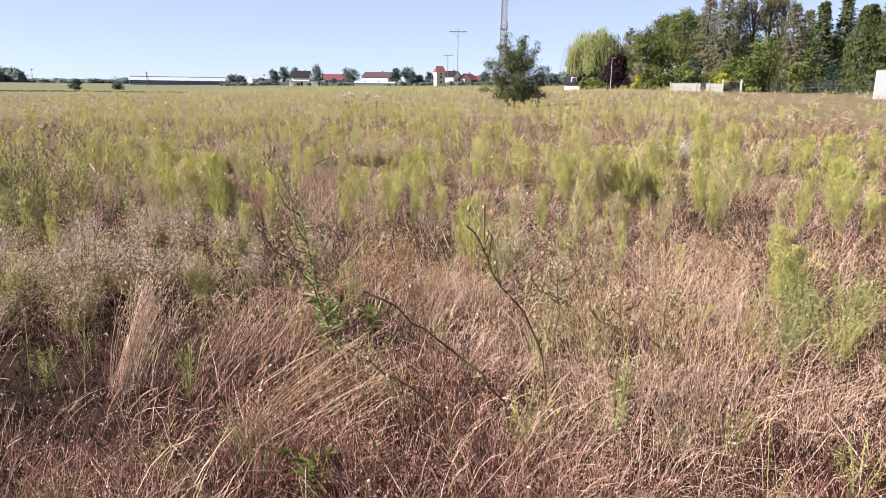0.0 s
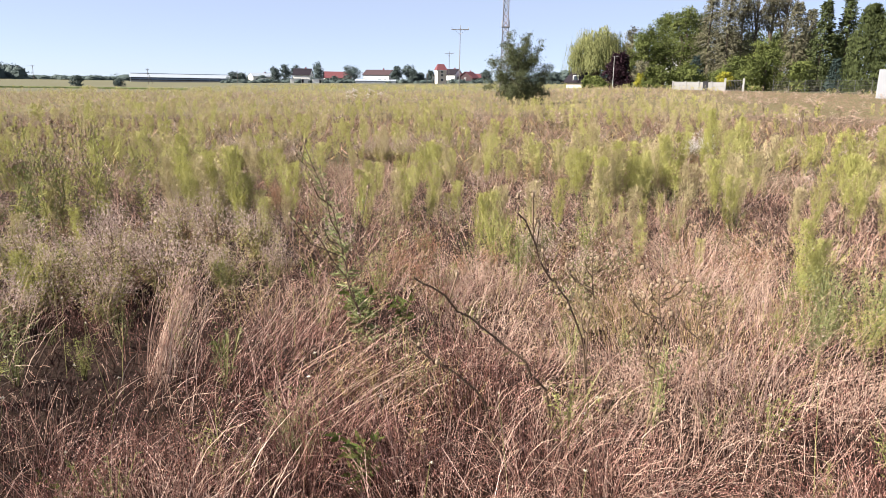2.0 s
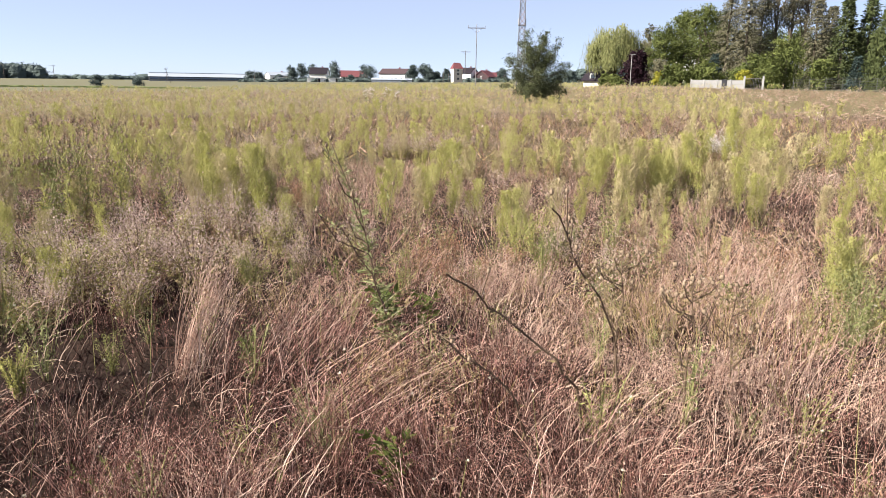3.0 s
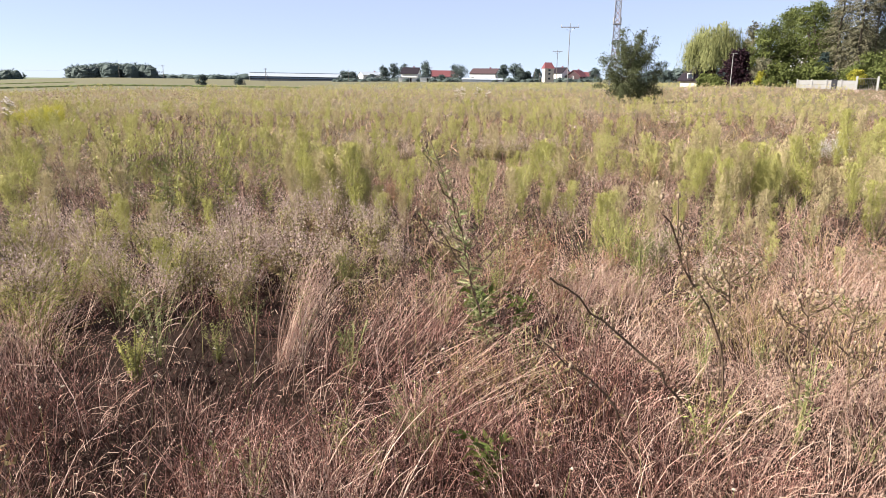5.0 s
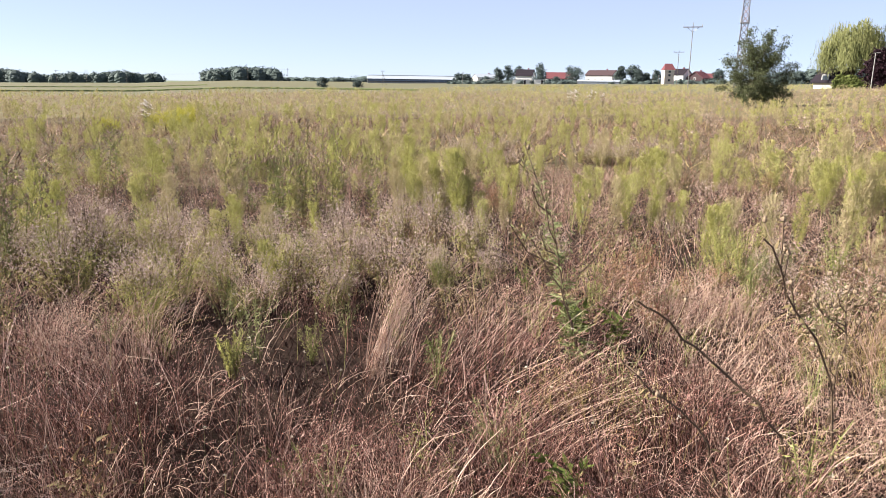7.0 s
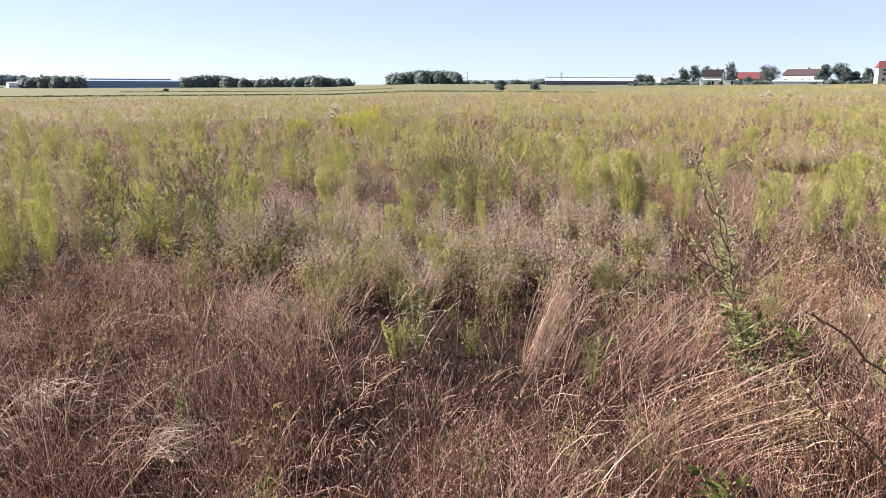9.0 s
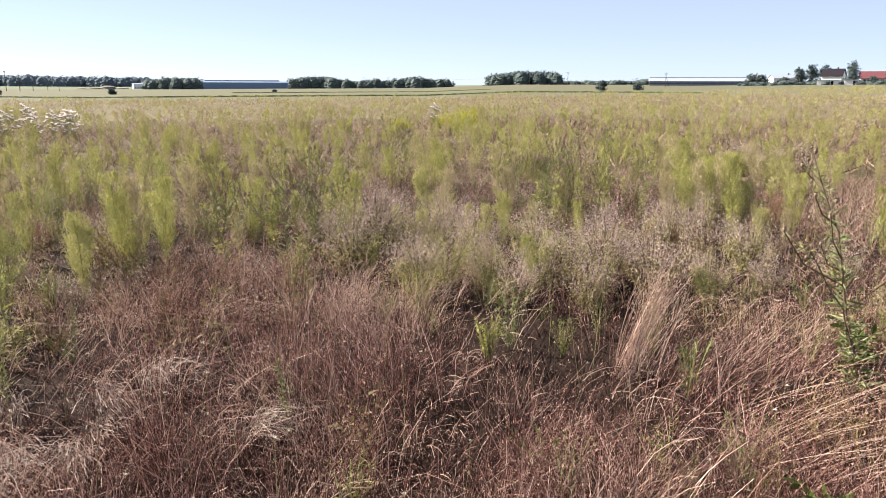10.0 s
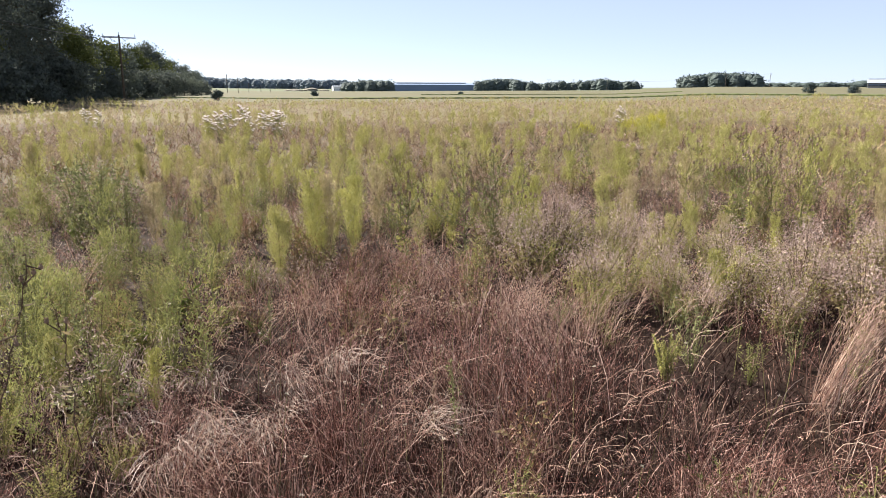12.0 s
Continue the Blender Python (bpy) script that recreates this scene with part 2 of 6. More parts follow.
def mesh_of(name, pairs):
    """One mesh from (geo, material) pairs."""
    vs, loops, sizes, mats, off = [], [], [], [], 0
    me = bpy.data.meshes.new(name)
    for i, (g, mat) in enumerate(pairs):
        v, q, t = g.arrays()
        me.materials.append(mat)
        vs.append(v)
        for f in (q, t):
            if len(f):
                loops.append((f + off).ravel())
                sizes.append(np.full(len(f), f.shape[1]))
                mats.append(np.full(len(f), i))
        off += len(v)
    v, loops, sizes, mats = np.concatenate(vs), np.concatenate(loops), np.concatenate(sizes), np.concatenate(mats)
    me.vertices.add(len(v))
    me.vertices.foreach_set("co", v.astype(np.float32).ravel())
    me.loops.add(len(loops))
    me.loops.foreach_set("vertex_index", loops.astype(np.int32))
    me.polygons.add(len(sizes))
    me.polygons.foreach_set("loop_start", np.concatenate([[0], np.cumsum(sizes)[:-1]]).astype(np.int32))
    me.polygons.foreach_set("material_index", mats.astype(np.int32))
    me.update(calc_edges=True)
    me.shade_flat()
    return me


def part(name, geo, mat, parent=None, label=""):
    pairs = geo if isinstance(geo, list) else [(geo, mat)]
    ob = new(name, mesh_of(name, pairs))
    if parent is not None:
        ob.parent = parent
    return tagged(ob, label)


def thing(name, label, category, group="", kind="", at=None):
    ob = new(name)
    if at is not None:
        ob.matrix_basis = at
    return tagged(ob, label, category, group, kind)


def unit(v):
    return v / np.maximum(np.linalg.norm(v, axis=-1, keepdims=True), 1e-9)


def ribbons(base, tip, bend, w0, w1, segs, rng):
    """Bent strips from base to tip, each with its own random facing."""
    base, tip, bend = (np.asarray(a, float) for a in (base, tip, bend))
    n = len(base)
    u = np.linspace(0, 1, segs + 1)[None, :, None]
    p = base[:, None] + (tip - base)[:, None] * u + bend[:, None] * (4 * u * (1 - u))
    a = rng.uniform(0, 2 * np.pi, n)
    side = np.stack([np.cos(a), np.sin(a), np.zeros(n)], -1)
    ax = unit(tip - base)
    side = unit(side - ax * (side * ax).sum(-1, keepdims=True))[:, None]
    w = (np.asarray(w0).reshape(-1, 1, 1) * (1 - u) + np.asarray(w1).reshape(-1, 1, 1) * u) / 2
    v = np.stack([p - side * w, p + side * w], 2).reshape(n, -1, 3)
    k = 2 * np.arange(segs)
    f = np.stack([k, k + 1, k + 3, k + 2], -1)
    q = (f[None] + (np.arange(n) * 2 * (segs + 1))[:, None, None]).reshape(-1, 4)
    return v.reshape(-1, 3), q


def sides(way, rng, face=None, loose=0.45):
    """The direction across each leaf: random, or so that the leaf roughly faces a given way."""
    r = unit(rng.normal(size=way.shape))
    return unit(np.cross(way, r if face is None else unit(face) + loose * r))


def leaves(base, way, length, width, rng, mid=0.45, flat=0.0, face=None):
    """Diamond leaves from base along way."""
    base, way = np.asarray(base, float), unit(np.asarray(way, float))
    n = len(base)
    r = unit(rng.normal(size=(n, 3)))
    side = sides(way, rng, face)
    if flat:
        side = unit(side * (1 - flat) + unit(np.cross(way, np.array([0, 0, 1.0]) + 0.01 * r)) * flat)
    length, width = np.asarray(length).reshape(-1, 1) * np.ones((n, 1)), np.asarray(width).reshape(-1, 1) * np.ones((n, 1))
    m = base + way * length * mid
    v = np.stack([base, m - side * width / 2, base + way * length, m + side * width / 2], 1)
    return v.reshape(-1, 3), np.arange(4 * n).reshape(-1, 4)


def slivers(base, way, length, width, rng, face=None, loose=0.45):
    """Narrow three-cornered leaves, spikelets or seeds."""
    base, way = np.asarray(base, float), unit(np.asarray(way, float))
    n = len(base)
    side = sides(way, rng, face, loose)
    length, width = np.asarray(length).reshape(-1, 1) * np.ones((n, 1)), np.asarray(width).reshape(-1, 1) * np.ones((n, 1))
    m = base + way * length * 0.25
    v = np.stack([m - side * width / 2, m + side * width / 2, base + way * length], 1)
    return v.reshape(-1, 3), None, np.arange(3 * n).reshape(-1, 3)


def tube(points, radii, sides=6):
    """A round tapered tube through points, closed at both ends."""
    p = np.asarray(points, float)
    r = np.asarray(radii, float)
    d = unit(np.gradient(p, axis=0))
    ref = np.array([0, 0, 1.0]) if abs(d[:, 2]).mean() < 0.8 else np.array([1.0, 0, 0])
    s = unit(np.cross(d, ref))
    o = np.cross(d, s)
    a = np.linspace(0, 2 * np.pi, sides, endpoint=False)
    v = p[:, None] + r[:, None, None] * (np.cos(a)[None, :, None] * s[:, None] + np.sin(a)[None, :, None] * o[:, None])
    k, m = len(p), np.arange(sides)
    q = np.concatenate([np.stack([i * sides + m, i * sides + (m + 1) % sides, (i + 1) * sides + (m + 1) % sides, (i + 1) * sides + m], -1) for i in range(k - 1)])
    v = np.concatenate([v.reshape(-1, 3), p[:1], p[-1:]])
    t = np.concatenate([np.stack([(m + 1) % sides, m, np.full(sides, k * sides)], -1),
                        np.stack([(k - 1) * sides + m, (k - 1) * sides + (m + 1) % sides, np.full(sides, k * sides + 1)], -1)])
    return v, q, t


def box(x0, x1, y0, y1, z0, z1, bev=0.0):
    """A box with chamfered upright edges."""
    b = min(bev, (x1 - x0) / 3, (y1 - y0) / 3)
    if b <= 0:
        ring = [(x0, y0), (x1, y0), (x1, y1), (x0, y1)]
    else:
        ring = [(x0 + b, y0), (x1 - b, y0), (x1, y0 + b), (x1, y1 - b), (x1 - b, y1), (x0 + b, y1), (x0, y1 - b), (x0, y0 + b)]
    n = len(ring)
    v = [(x, y, z0) for x, y in ring] + [(x, y, z1) for x, y in ring]
    q = [(i, (i + 1) % n, n + (i + 1) % n, n + i) for i in range(n)]
    if n == 4:
        return v, q + [(3, 2, 1, 0), (4, 5, 6, 7)], None
    v += [((x0 + x1) / 2, (y0 + y1) / 2, z0), ((x0 + x1) / 2, (y0 + y1) / 2, z1)]
    t = [((i + 1) % n, i, 2 * n) for i in range(n)] + [(n + i, n + (i + 1) % n, 2 * n + 1) for i in range(n)]
    return v, q, t


def boxgeo(*a, **k):
    return Geo().add(*box(*a, **k))


# ---------------------------------------------------------------- the lie of the land
AZ_KNOTS = [-180, -100, -90, -83, -70, -60, -45, -38, -30, -24, -18, -8, 2, 8, 12, 16, 30, 45, 70, 180]
SLOPES = [0, 0, 0, -0.001, -0.004, -0.003, -0.001, 0.0045, 0.0046, 0.0044, 0.007, 0.009, 0.0118, 0.0185, 0.0205, 0.0188, 0.0175, 0.012, 0, 0]


def ground_z(x, y):
    x, y = np.asarray(x, float), np.asarray(y, float)
    r = np.hypot(x, y)
    s = np.interp(np.degrees(np.arctan2(x, y)), AZ_KNOTS, SLOPES)
    return s * np.clip(r - 8, 0, 800)


def polar(az, d, up=0.0):
    a = radians(az * 0.99 - 0.42)
    x, y = d * math.sin(a) + 0.3, d * math.cos(a)
    return x, y, float(ground_z(x, y)) + up


def stand(az, d, turn=0.0, up=0.0):
    """A pose on the ground at that bearing and distance, facing back to the field's middle, turned by turn."""
    x, y, z = polar(az, d, up)
    return pose(x, y, z, 0, 0, -az + turn)


def build_ground():
    rings = np.concatenate([[0.0], np.linspace(0.6, 12, 24), np.geomspace(13, 110, 26), np.geomspace(125, 800, 16), [1000, 1400, 2000, 3000, 4500]])
    az = np.radians(np.arange(-180, 180, 2.5))
    n = len(az)
    x, y = rings[1:, None] * np.sin(az), rings[1:, None] * np.cos(az)
    z = ground_z(x, y)
    rng = np.random.default_rng(3)
    bump = rng.normal(size=z.shape) * 0.02
    bump[rings[1:] > 30] *= 0.0
    v = np.concatenate([np.stack([x, y, z + bump], -1).reshape(-1, 3), [[0, 0, 0]]])
    near, mid, back, far, meadow = Geo(), Geo(), Geo(), Geo(), Geo()
    k = np.arange(n)
    groups = {0: [], 1: [], 2: [], 3: [], 4: []}
    for i in range(len(rings) - 2):
        q = np.stack([i * n + k, (i + 1) * n + k, (i + 1) * n + (k + 1) % n, i * n + (k + 1) % n], -1)
        groups[0 if rings[i + 1] < 14 else 1 if rings[i + 1] < 40 else 4 if rings[i + 1] < 105 else 2 if rings[i + 1] < 600 else 3].append(q)
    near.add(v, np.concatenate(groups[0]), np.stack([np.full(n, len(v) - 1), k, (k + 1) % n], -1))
    for g, i in ((mid, 1), (back, 4), (far, 2), (meadow, 3)):
        g.add(v, np.concatenate(groups[i]))
    ob = part("ground", [(near, M_SHADYSOIL), (mid, M_WEEDFLOOR), (back, M_WEEDFAR), (far, M_STUBBLE), (meadow, M_MEADOW)], None)
    bm = bmesh.new()
    bm.from_mesh(ob.data)
    bmesh.ops.remove_doubles(bm, verts=bm.verts, dist=0.0005)
    loose = [w for w in bm.verts if not w.link_faces]
    bmesh.ops.delete(bm, geom=loose, context="VERTS")
    bmesh.ops.recalc_face_normals(bm, faces=bm.faces)
    bm.to_mesh(ob.data)
    bm.free()
    tagged(ob, "brown thatch-covered soil, darkened for grass shade, running into tan stubble and meadow", "ground", kind="structure")


build_ground()


# ---------------------------------------------------------------- plants: one of each kind, at the origin
def fleabane(rng, h=0.95, n_leaf=220, n_top=40, heads=6, lw=0.006, ll=0.07, hs=0.010, fat=1.0, mat=None, low=0.05):
    """Tall upright weed: a soft lumpy column of hair-fine leaves that ends in a loose plume of tiny heads."""
    stem, leaf, top, twig = Geo(), Geo(), Geo(), Geo()
    lean = rng.normal(0, 0.07, 2)
    ph = rng.uniform(0, 6.28, 4)
    peak = rng.uniform(0.5, 0.72)

    def axis(u):
        return np.stack([lean[0] * u * u * h + 0.012 * np.sin(7 * u + ph[2]), lean[1] * u * u * h + 0.012 * np.sin(6 * u + ph[3]), u * h], -1)

    def girth(u, a):
        r = np.interp(u, [0.0, 0.12, 0.3, peak, 0.88, 0.96, 1.0], [0.015, 0.035, 0.080, 0.125, 0.098, 0.060, 0.018]) * fat
        return r * (1 + 0.20 * np.sin(a * 2 + ph[0] + 6 * u) + 0.17 * np.sin(a * 3 + ph[1] - 15 * u) + 0.10 * np.sin(25 * u + ph[2] + a))

    u = np.linspace(0, 1, 5)
    stem.add(*tube(axis(u), np.interp(u, [0, 1], [0.006, 0.002]), 4))
    u = low + (0.99 - low) * rng.uniform(0, 1, n_leaf) ** 0.85
    a = rng.uniform(0, 2 * np.pi, n_leaf)
    off = girth(u, a) * rng.uniform(0.1, 1, n_leaf) ** 0.6
    way = np.stack([0.6 * np.cos(a), 0.6 * np.sin(a), rng.uniform(0.5, 1.4, n_leaf)], -1) + rng.normal(0, 0.28, (n_leaf, 3))
    base = axis(u) + np.stack([np.cos(a) * off, np.sin(a) * off, 0 * off], -1)
    # most leaves sit on upright side branches, which make the plume lumpy
    nb = 15
    ub, ab = np.linspace(0.16, 0.86, nb) + rng.normal(0, 0.03, nb), rng.uniform(0, 2 * np.pi, nb)
    k = rng.integers(0, nb, int(n_leaf * 0.62))
    s = rng.uniform(0.15, 1.0, len(k))
    out = np.interp(ub, [0.1, 0.4, peak, 1.0], [0.07, 0.115, 0.125, 0.06])[k] * fat * s ** 0.75
    rise = np.minimum(0.24, 1.0 - ub)[k] * s * h
    tuft = rng.normal(0, 0.020 * fat, (len(k), 3)) * (1.1 - 0.5 * s)[:, None]
    base[:len(k)] = axis(ub)[k] + np.stack([np.cos(ab)[k] * out, np.sin(ab)[k] * out, rise], -1) + tuft
    a[:len(k)] = ab[k] + rng.normal(0, 0.9, len(k))
    leaf.add(*slivers(base, way, ll * rng.uniform(0.5, 1.3, n_leaf), lw, rng, np.stack([np.cos(a), np.sin(a), 0.3 + 0.5 * u], -1), 0.12))
    u = rng.uniform(0.4, 0.97, n_top)
    a = rng.uniform(0, 2 * np.pi, n_top)
    ln = girth(u, a) * rng.uniform(0.8, 1.35, n_top) + 0.03
    b = axis(u)
    way = unit(np.stack([np.cos(a), np.sin(a), rng.uniform(0.5, 1.5, n_top)], -1))
    twig.add(*ribbons(b, b + way * ln[:, None], np.zeros((n_top, 3)), 0.003, 0.0015, 1, rng))
    k = np.repeat(np.arange(n_top), heads)
    s = rng.uniform(0.45, 1.05, len(k))
    c = b[k] + way[k] * (ln[k] * s)[:, None] + rng.normal(0, 0.016, (len(k), 3))
    top.add(*slivers(c, rng.normal(size=(len(k), 3)) + (0, 0, 1.0), hs * rng.uniform(0.8, 1.8, len(k)), hs * 0.6, rng, way[k] + (0, 0, 0.2)))
    return {"stem": (stem, M_STEM), "foliage": (leaf, mat or M_FLEA), "flower_plume": (top, M_FLEATOP), "twig": (twig, M_STEM)}


def seed_shrub(rng, h=0.7, spread=0.35, branches=46, dots=14, ds=0.014, mat=None, green=0.15, fine=1.0):
    """Dry branching weed: a bundle of thin stems ending in a haze of seed heads."""
    stem, dot, leaf = Geo(), Geo(), Geo()
    a = rng.uniform(0, 2 * np.pi, branches)
    rr = spread * np.sqrt(rng.uniform(0, 1, branches))
    tip = np.stack([rr * np.cos(a), rr * np.sin(a), h * rng.uniform(0.6, 1.05, branches) * (1 - 0.35 * (rr / spread) ** 2)], -1)
    base = np.stack([0.15 * rr * np.cos(a), 0.15 * rr * np.sin(a), 0 * a], -1)
    bend = np.stack([-0.12 * rr * np.cos(a), -0.12 * rr * np.sin(a), 0.1 * tip[:, 2]], -1)
    stem.add(*ribbons(base, tip, bend, 0.005, 0.002, 3, rng))
    k = np.repeat(np.arange(branches), dots)
    u = rng.uniform(0.5, 1.05, len(k))[:, None]
    c = base[k] + (tip - base)[k] * u + bend[k] * 4 * u * (1 - u) + rng.normal(0, 0.035, (len(k), 3))
    dot.add(*slivers(c, rng.normal(size=(len(k), 3)) + (0, 0, 0.6), 1.7 * ds * rng.uniform(0.6, 1.6, len(k)), ds * 0.45, rng))
    n = int(len(k) * green)
    u = rng.uniform(0.1, 0.8, n)[:, None]
    k = rng.integers(0, branches, n)
    c = base[k] + (tip - base)[k] * u + rng.normal(0, 0.02, (n, 3))
    leaf.add(*slivers(c, rng.normal(size=(n, 3)) + (0, 0, 0.5), 0.055 * fine * rng.uniform(0.6, 1.4, n), 0.013 * fine, rng))
    dry = Geo()
    n = branches * 6
    u = rng.uniform(0.05, 0.7, n)[:, None]
    k = rng.integers(0, branches, n)
    c = base[k] + (tip - base)[k] * u + rng.normal(0, 0.03, (n, 3))
    dry.add(*slivers(c, rng.normal(size=(n, 3)) + (0, 0, 0.3), 0.07 * rng.uniform(0.6, 1.4, n), 0.022, rng))
    return {"withered_foliage": (dry, M_WITHER), "stalk": (stem, M_TWIG), "foliage": (leaf, M_SAGE if fine == 1.0 else M_FLEAGREEN), "seed_haze": (dot, mat or M_SEED)}


def knob(c, r, rng, geo, cap=None, squash=1.1):
    """A small round flower head with a flared crown of bracts or down."""
    geo.add(*tube([c, c + (0, 0, r * 0.5), c + (0, 0, r * 1.3 * squash), c + (0, 0, r * 1.9 * squash)], [r * 0.35, r * 0.95, r, r * 0.55], 6))
    n, ln = (22, 3.4) if cap else (9, 1.6)
    way = np.concatenate([unit(rng.normal(size=(n, 2))) * (1.1 if cap else 0.7), np.ones((n, 1))], -1)
    (cap or geo).add(*leaves(np.repeat([c + np.array((0, 0, r * 1.5 * squash))], n, 0), way, r * ln, r * 0.9, rng))


def thistle(rng, h=1.3, arms=8, n_leaf=70, lean=(0.0, 0.0), head=0.014, down=False, leaf_mat=None, dark=False, ll=0.11, reach=1.0, thick=1.0):
    """Spiny thistle: ribbed stem, side arms with round heads, toothed leaves that thin out upward."""
    stem, leaf, heads, tufts, branches = Geo(), Geo(), [], [], []
    lean = np.array(lean)
    wob = rng.normal(0, 0.02, (7, 2))
    wob[0] = 0
    u = np.linspace(0, 1, 7)
    ax = np.stack([lean[0] * u ** 1.4 + wob[:, 0], lean[1] * u ** 1.4 + wob[:, 1], u * h], -1)

    def axis(s):
        return np.stack([np.interp(s, u, ax[:, i]) for i in range(3)], -1)

    stem.add(*tube(ax, thick * np.interp(u, [0, 1], [0.009, 0.003]), 6))
    ends = [ax[-1]]
    sources = [(axis(np.array([s]))[0], s) for s in rng.uniform(0.35, 0.92, arms)]
    for p, s in sources:
        a = rng.uniform(0, 2 * np.pi)
        ln = reach * h * rng.uniform(0.14, 0.34) * (1.25 - s)
        e = p + np.array([math.cos(a) * ln, math.sin(a) * ln, ln * rng.uniform(0.5, 1.2)])
        mid = (p + e) / 2 + np.array([math.cos(a), math.sin(a), -0.4]) * ln * 0.15
        arm = Geo().add(*tube([p, mid, e], [0.0042 * thick, 0.0033 * thick, 0.0024 * thick], 5))
        branches.append((arm, M_TWIG if dark else M_STEM))
        ends.append(e)
        if rng.uniform() < 0.7:
            e2 = mid + rng.normal(0, 0.05, 3) + (0, 0, 0.09)
            arm.add(*tube([mid, e2], [0.003, 0.0025], 4))
            ends.append(e2)
        n = 5 + int(26 * ln)
        t = rng.uniform(0.1, 0.9, n)[:, None]
        leaf.add(*leaves(p + (e - p) * t, rng.normal(size=(n, 3)) + (0, 0, 0.3), 0.06 * rng.uniform(0.5, 1.3, n), 0.011, rng))
    for e in ends:
        hd, tuft = Geo(), Geo()
        knob(e, head * rng.uniform(0.75, 1.25), rng, hd, tuft if down else None)
        heads.append((hd, M_HEAD))
        tufts.append((tuft, M_FLUFF))
    s = rng.uniform(0.04, 0.92, n_leaf) ** 1.15
    p = axis(s)
    a = rng.uniform(0, 2 * np.pi, n_leaf)
    way = unit(np.stack([np.cos(a), np.sin(a), rng.uniform(-0.2, 0.9, n_leaf)], -1))
    ln = ll * np.interp(s, [0, 0.5, 1], [1.6, 1.0, 0.45]) * rng.uniform(0.6, 1.2, n_leaf)
    leaf.add(*leaves(p, way, ln, ln * 0.13, rng, flat=0.4))
    # teeth along the leaf edges
    k = np.repeat(np.arange(n_leaf), 4)
    t = rng.uniform(0.25, 0.85, len(k))
    leaf.add(*leaves(p[k] + way[k] * (ln[k] * t)[:, None], way[k] + rng.normal(0, 0.9, (len(k), 3)), ln[k] * 0.28, ln[k] * 0.07, rng))
    out = {"stem": (stem, M_TWIG if dark else M_STEM), "side_stem": branches, "foliage": (leaf, leaf_mat or M_SAGE), "flower_head": heads}
    if down:
        out["thistledown"] = tufts
    return out


def green_bush(rng, h=0.45, spread=0.2, n=260, ll=0.07, lw=0.018, mat=None, shoots=14):
    stem, leaf = Geo(), Geo()
    a = rng.uniform(0, 2 * np.pi, shoots)
    rr = spread * rng.uniform(0.2, 1, shoots)
    tip = np.stack([rr * np.cos(a), rr * np.sin(a), h * rng.uniform(0.7, 1.0, shoots)], -1)
    base = tip * (0.12, 0.12, 0)
    stem.add(*ribbons(base, tip, tip * (-0.1, -0.1, 0.1), 0.006, 0.003, 3, rng))
    k = rng.integers(0, shoots, n)
    u = rng.uniform(0.15, 1, n)[:, None]
    c = base[k] + (tip - base)[k] * u
    way = rng.normal(size=(n, 3)) * (1, 1, 0.6) + (0, 0, 0.5)
    leaf.add(*leaves(c, way, ll * rng.uniform(0.6, 1.3, n), lw, rng, flat=0.4))
    return {"stalk": (stem, M_STEM), "foliage": (leaf, mat or M_GREEN)}


def umbel(rng, h=0.95):
    """Dry umbel: a ribbed stalk that forks into rays, each with a flat pale head."""
    stem, rays, heads = Geo(), [], []
    stem.add(*tube([(0, 0, 0), (0.01, 0, h * 0.4), (0.0, 0.02, h * 0.7)], [0.008, 0.006, 0.005], 5))
    for i in range(6):
        a = i * 1.05 + rng.uniform(-0.3, 0.3)
        out = rng.uniform(0.05, 0.22)
        e = np.array((math.cos(a) * out, math.sin(a) * out, h * rng.uniform(0.82, 1.05)))
        rays.append((Geo().add(*tube([(0, 0.02, h * rng.uniform(0.4, 0.7)), e * (0.6, 0.6, 0.9), e], [0.005, 0.004, 0.003], 4)), M_TWIG))
        n = 46
        c = e + np.stack([rng.normal(0, 0.03, n), rng.normal(0, 0.03, n), rng.normal(0, 0.008, n)], -1)
        heads.append((Geo().add(*leaves(c, rng.normal(size=(n, 3)) * (1, 1, 0.4), 0.045, 0.026, rng, flat=0.5)), M_UMBEL))
    return {"stem": (stem, M_TWIG), "side_stem": rays, "flower_head": heads}


def rust_dock(rng, h=0.6, branches=16, dots=22):
    """Rust-red dry weed with seeds crowded along upright stems."""
    return seed_shrub(rng, h, 0.16, branches, dots, 0.016, M_RUST, 0.05)


# ---------------------------------------------------------------- scattering
def field_edge(az):
    return np.interp(az, [-95, -90, -78, -66, -36, -25, -15, 0, 8, 13, 30, 40], [66, 70, 95, 105, 96, 125, 190, 210, 122, 108, 100, 90])


def sow(rng, r0, r1, per_m2, az0=-94.0, az1=36.0):
    """Random spots in the part of the field that lies between two ranges."""
    area = radians(az1 - az0) / 2 * (r1 * r1 - r0 * r0)
    n = int(area * per_m2)
    r = np.sqrt(rng.uniform(r0 * r0, r1 * r1, n))
    az = rng.uniform(az0, az1, n)
    ok = r < field_edge(az)
    r, az = r[ok], np.radians(az[ok])
    return np.stack([r * np.sin(az), r * np.cos(az)], -1)


def wave(xy, scale, seed):
    """Smooth random field, 0 to 1, for patches."""
    g = np.random.default_rng(seed)
    out = np.zeros(len(xy))
    for _ in range(9):
        k = g.normal(size=2) / scale
        out += np.sin(xy @ k * 2.2 + g.uniform(0, 6.28))
    return 0.5 + 0.5 * np.tanh(out / 2.6)


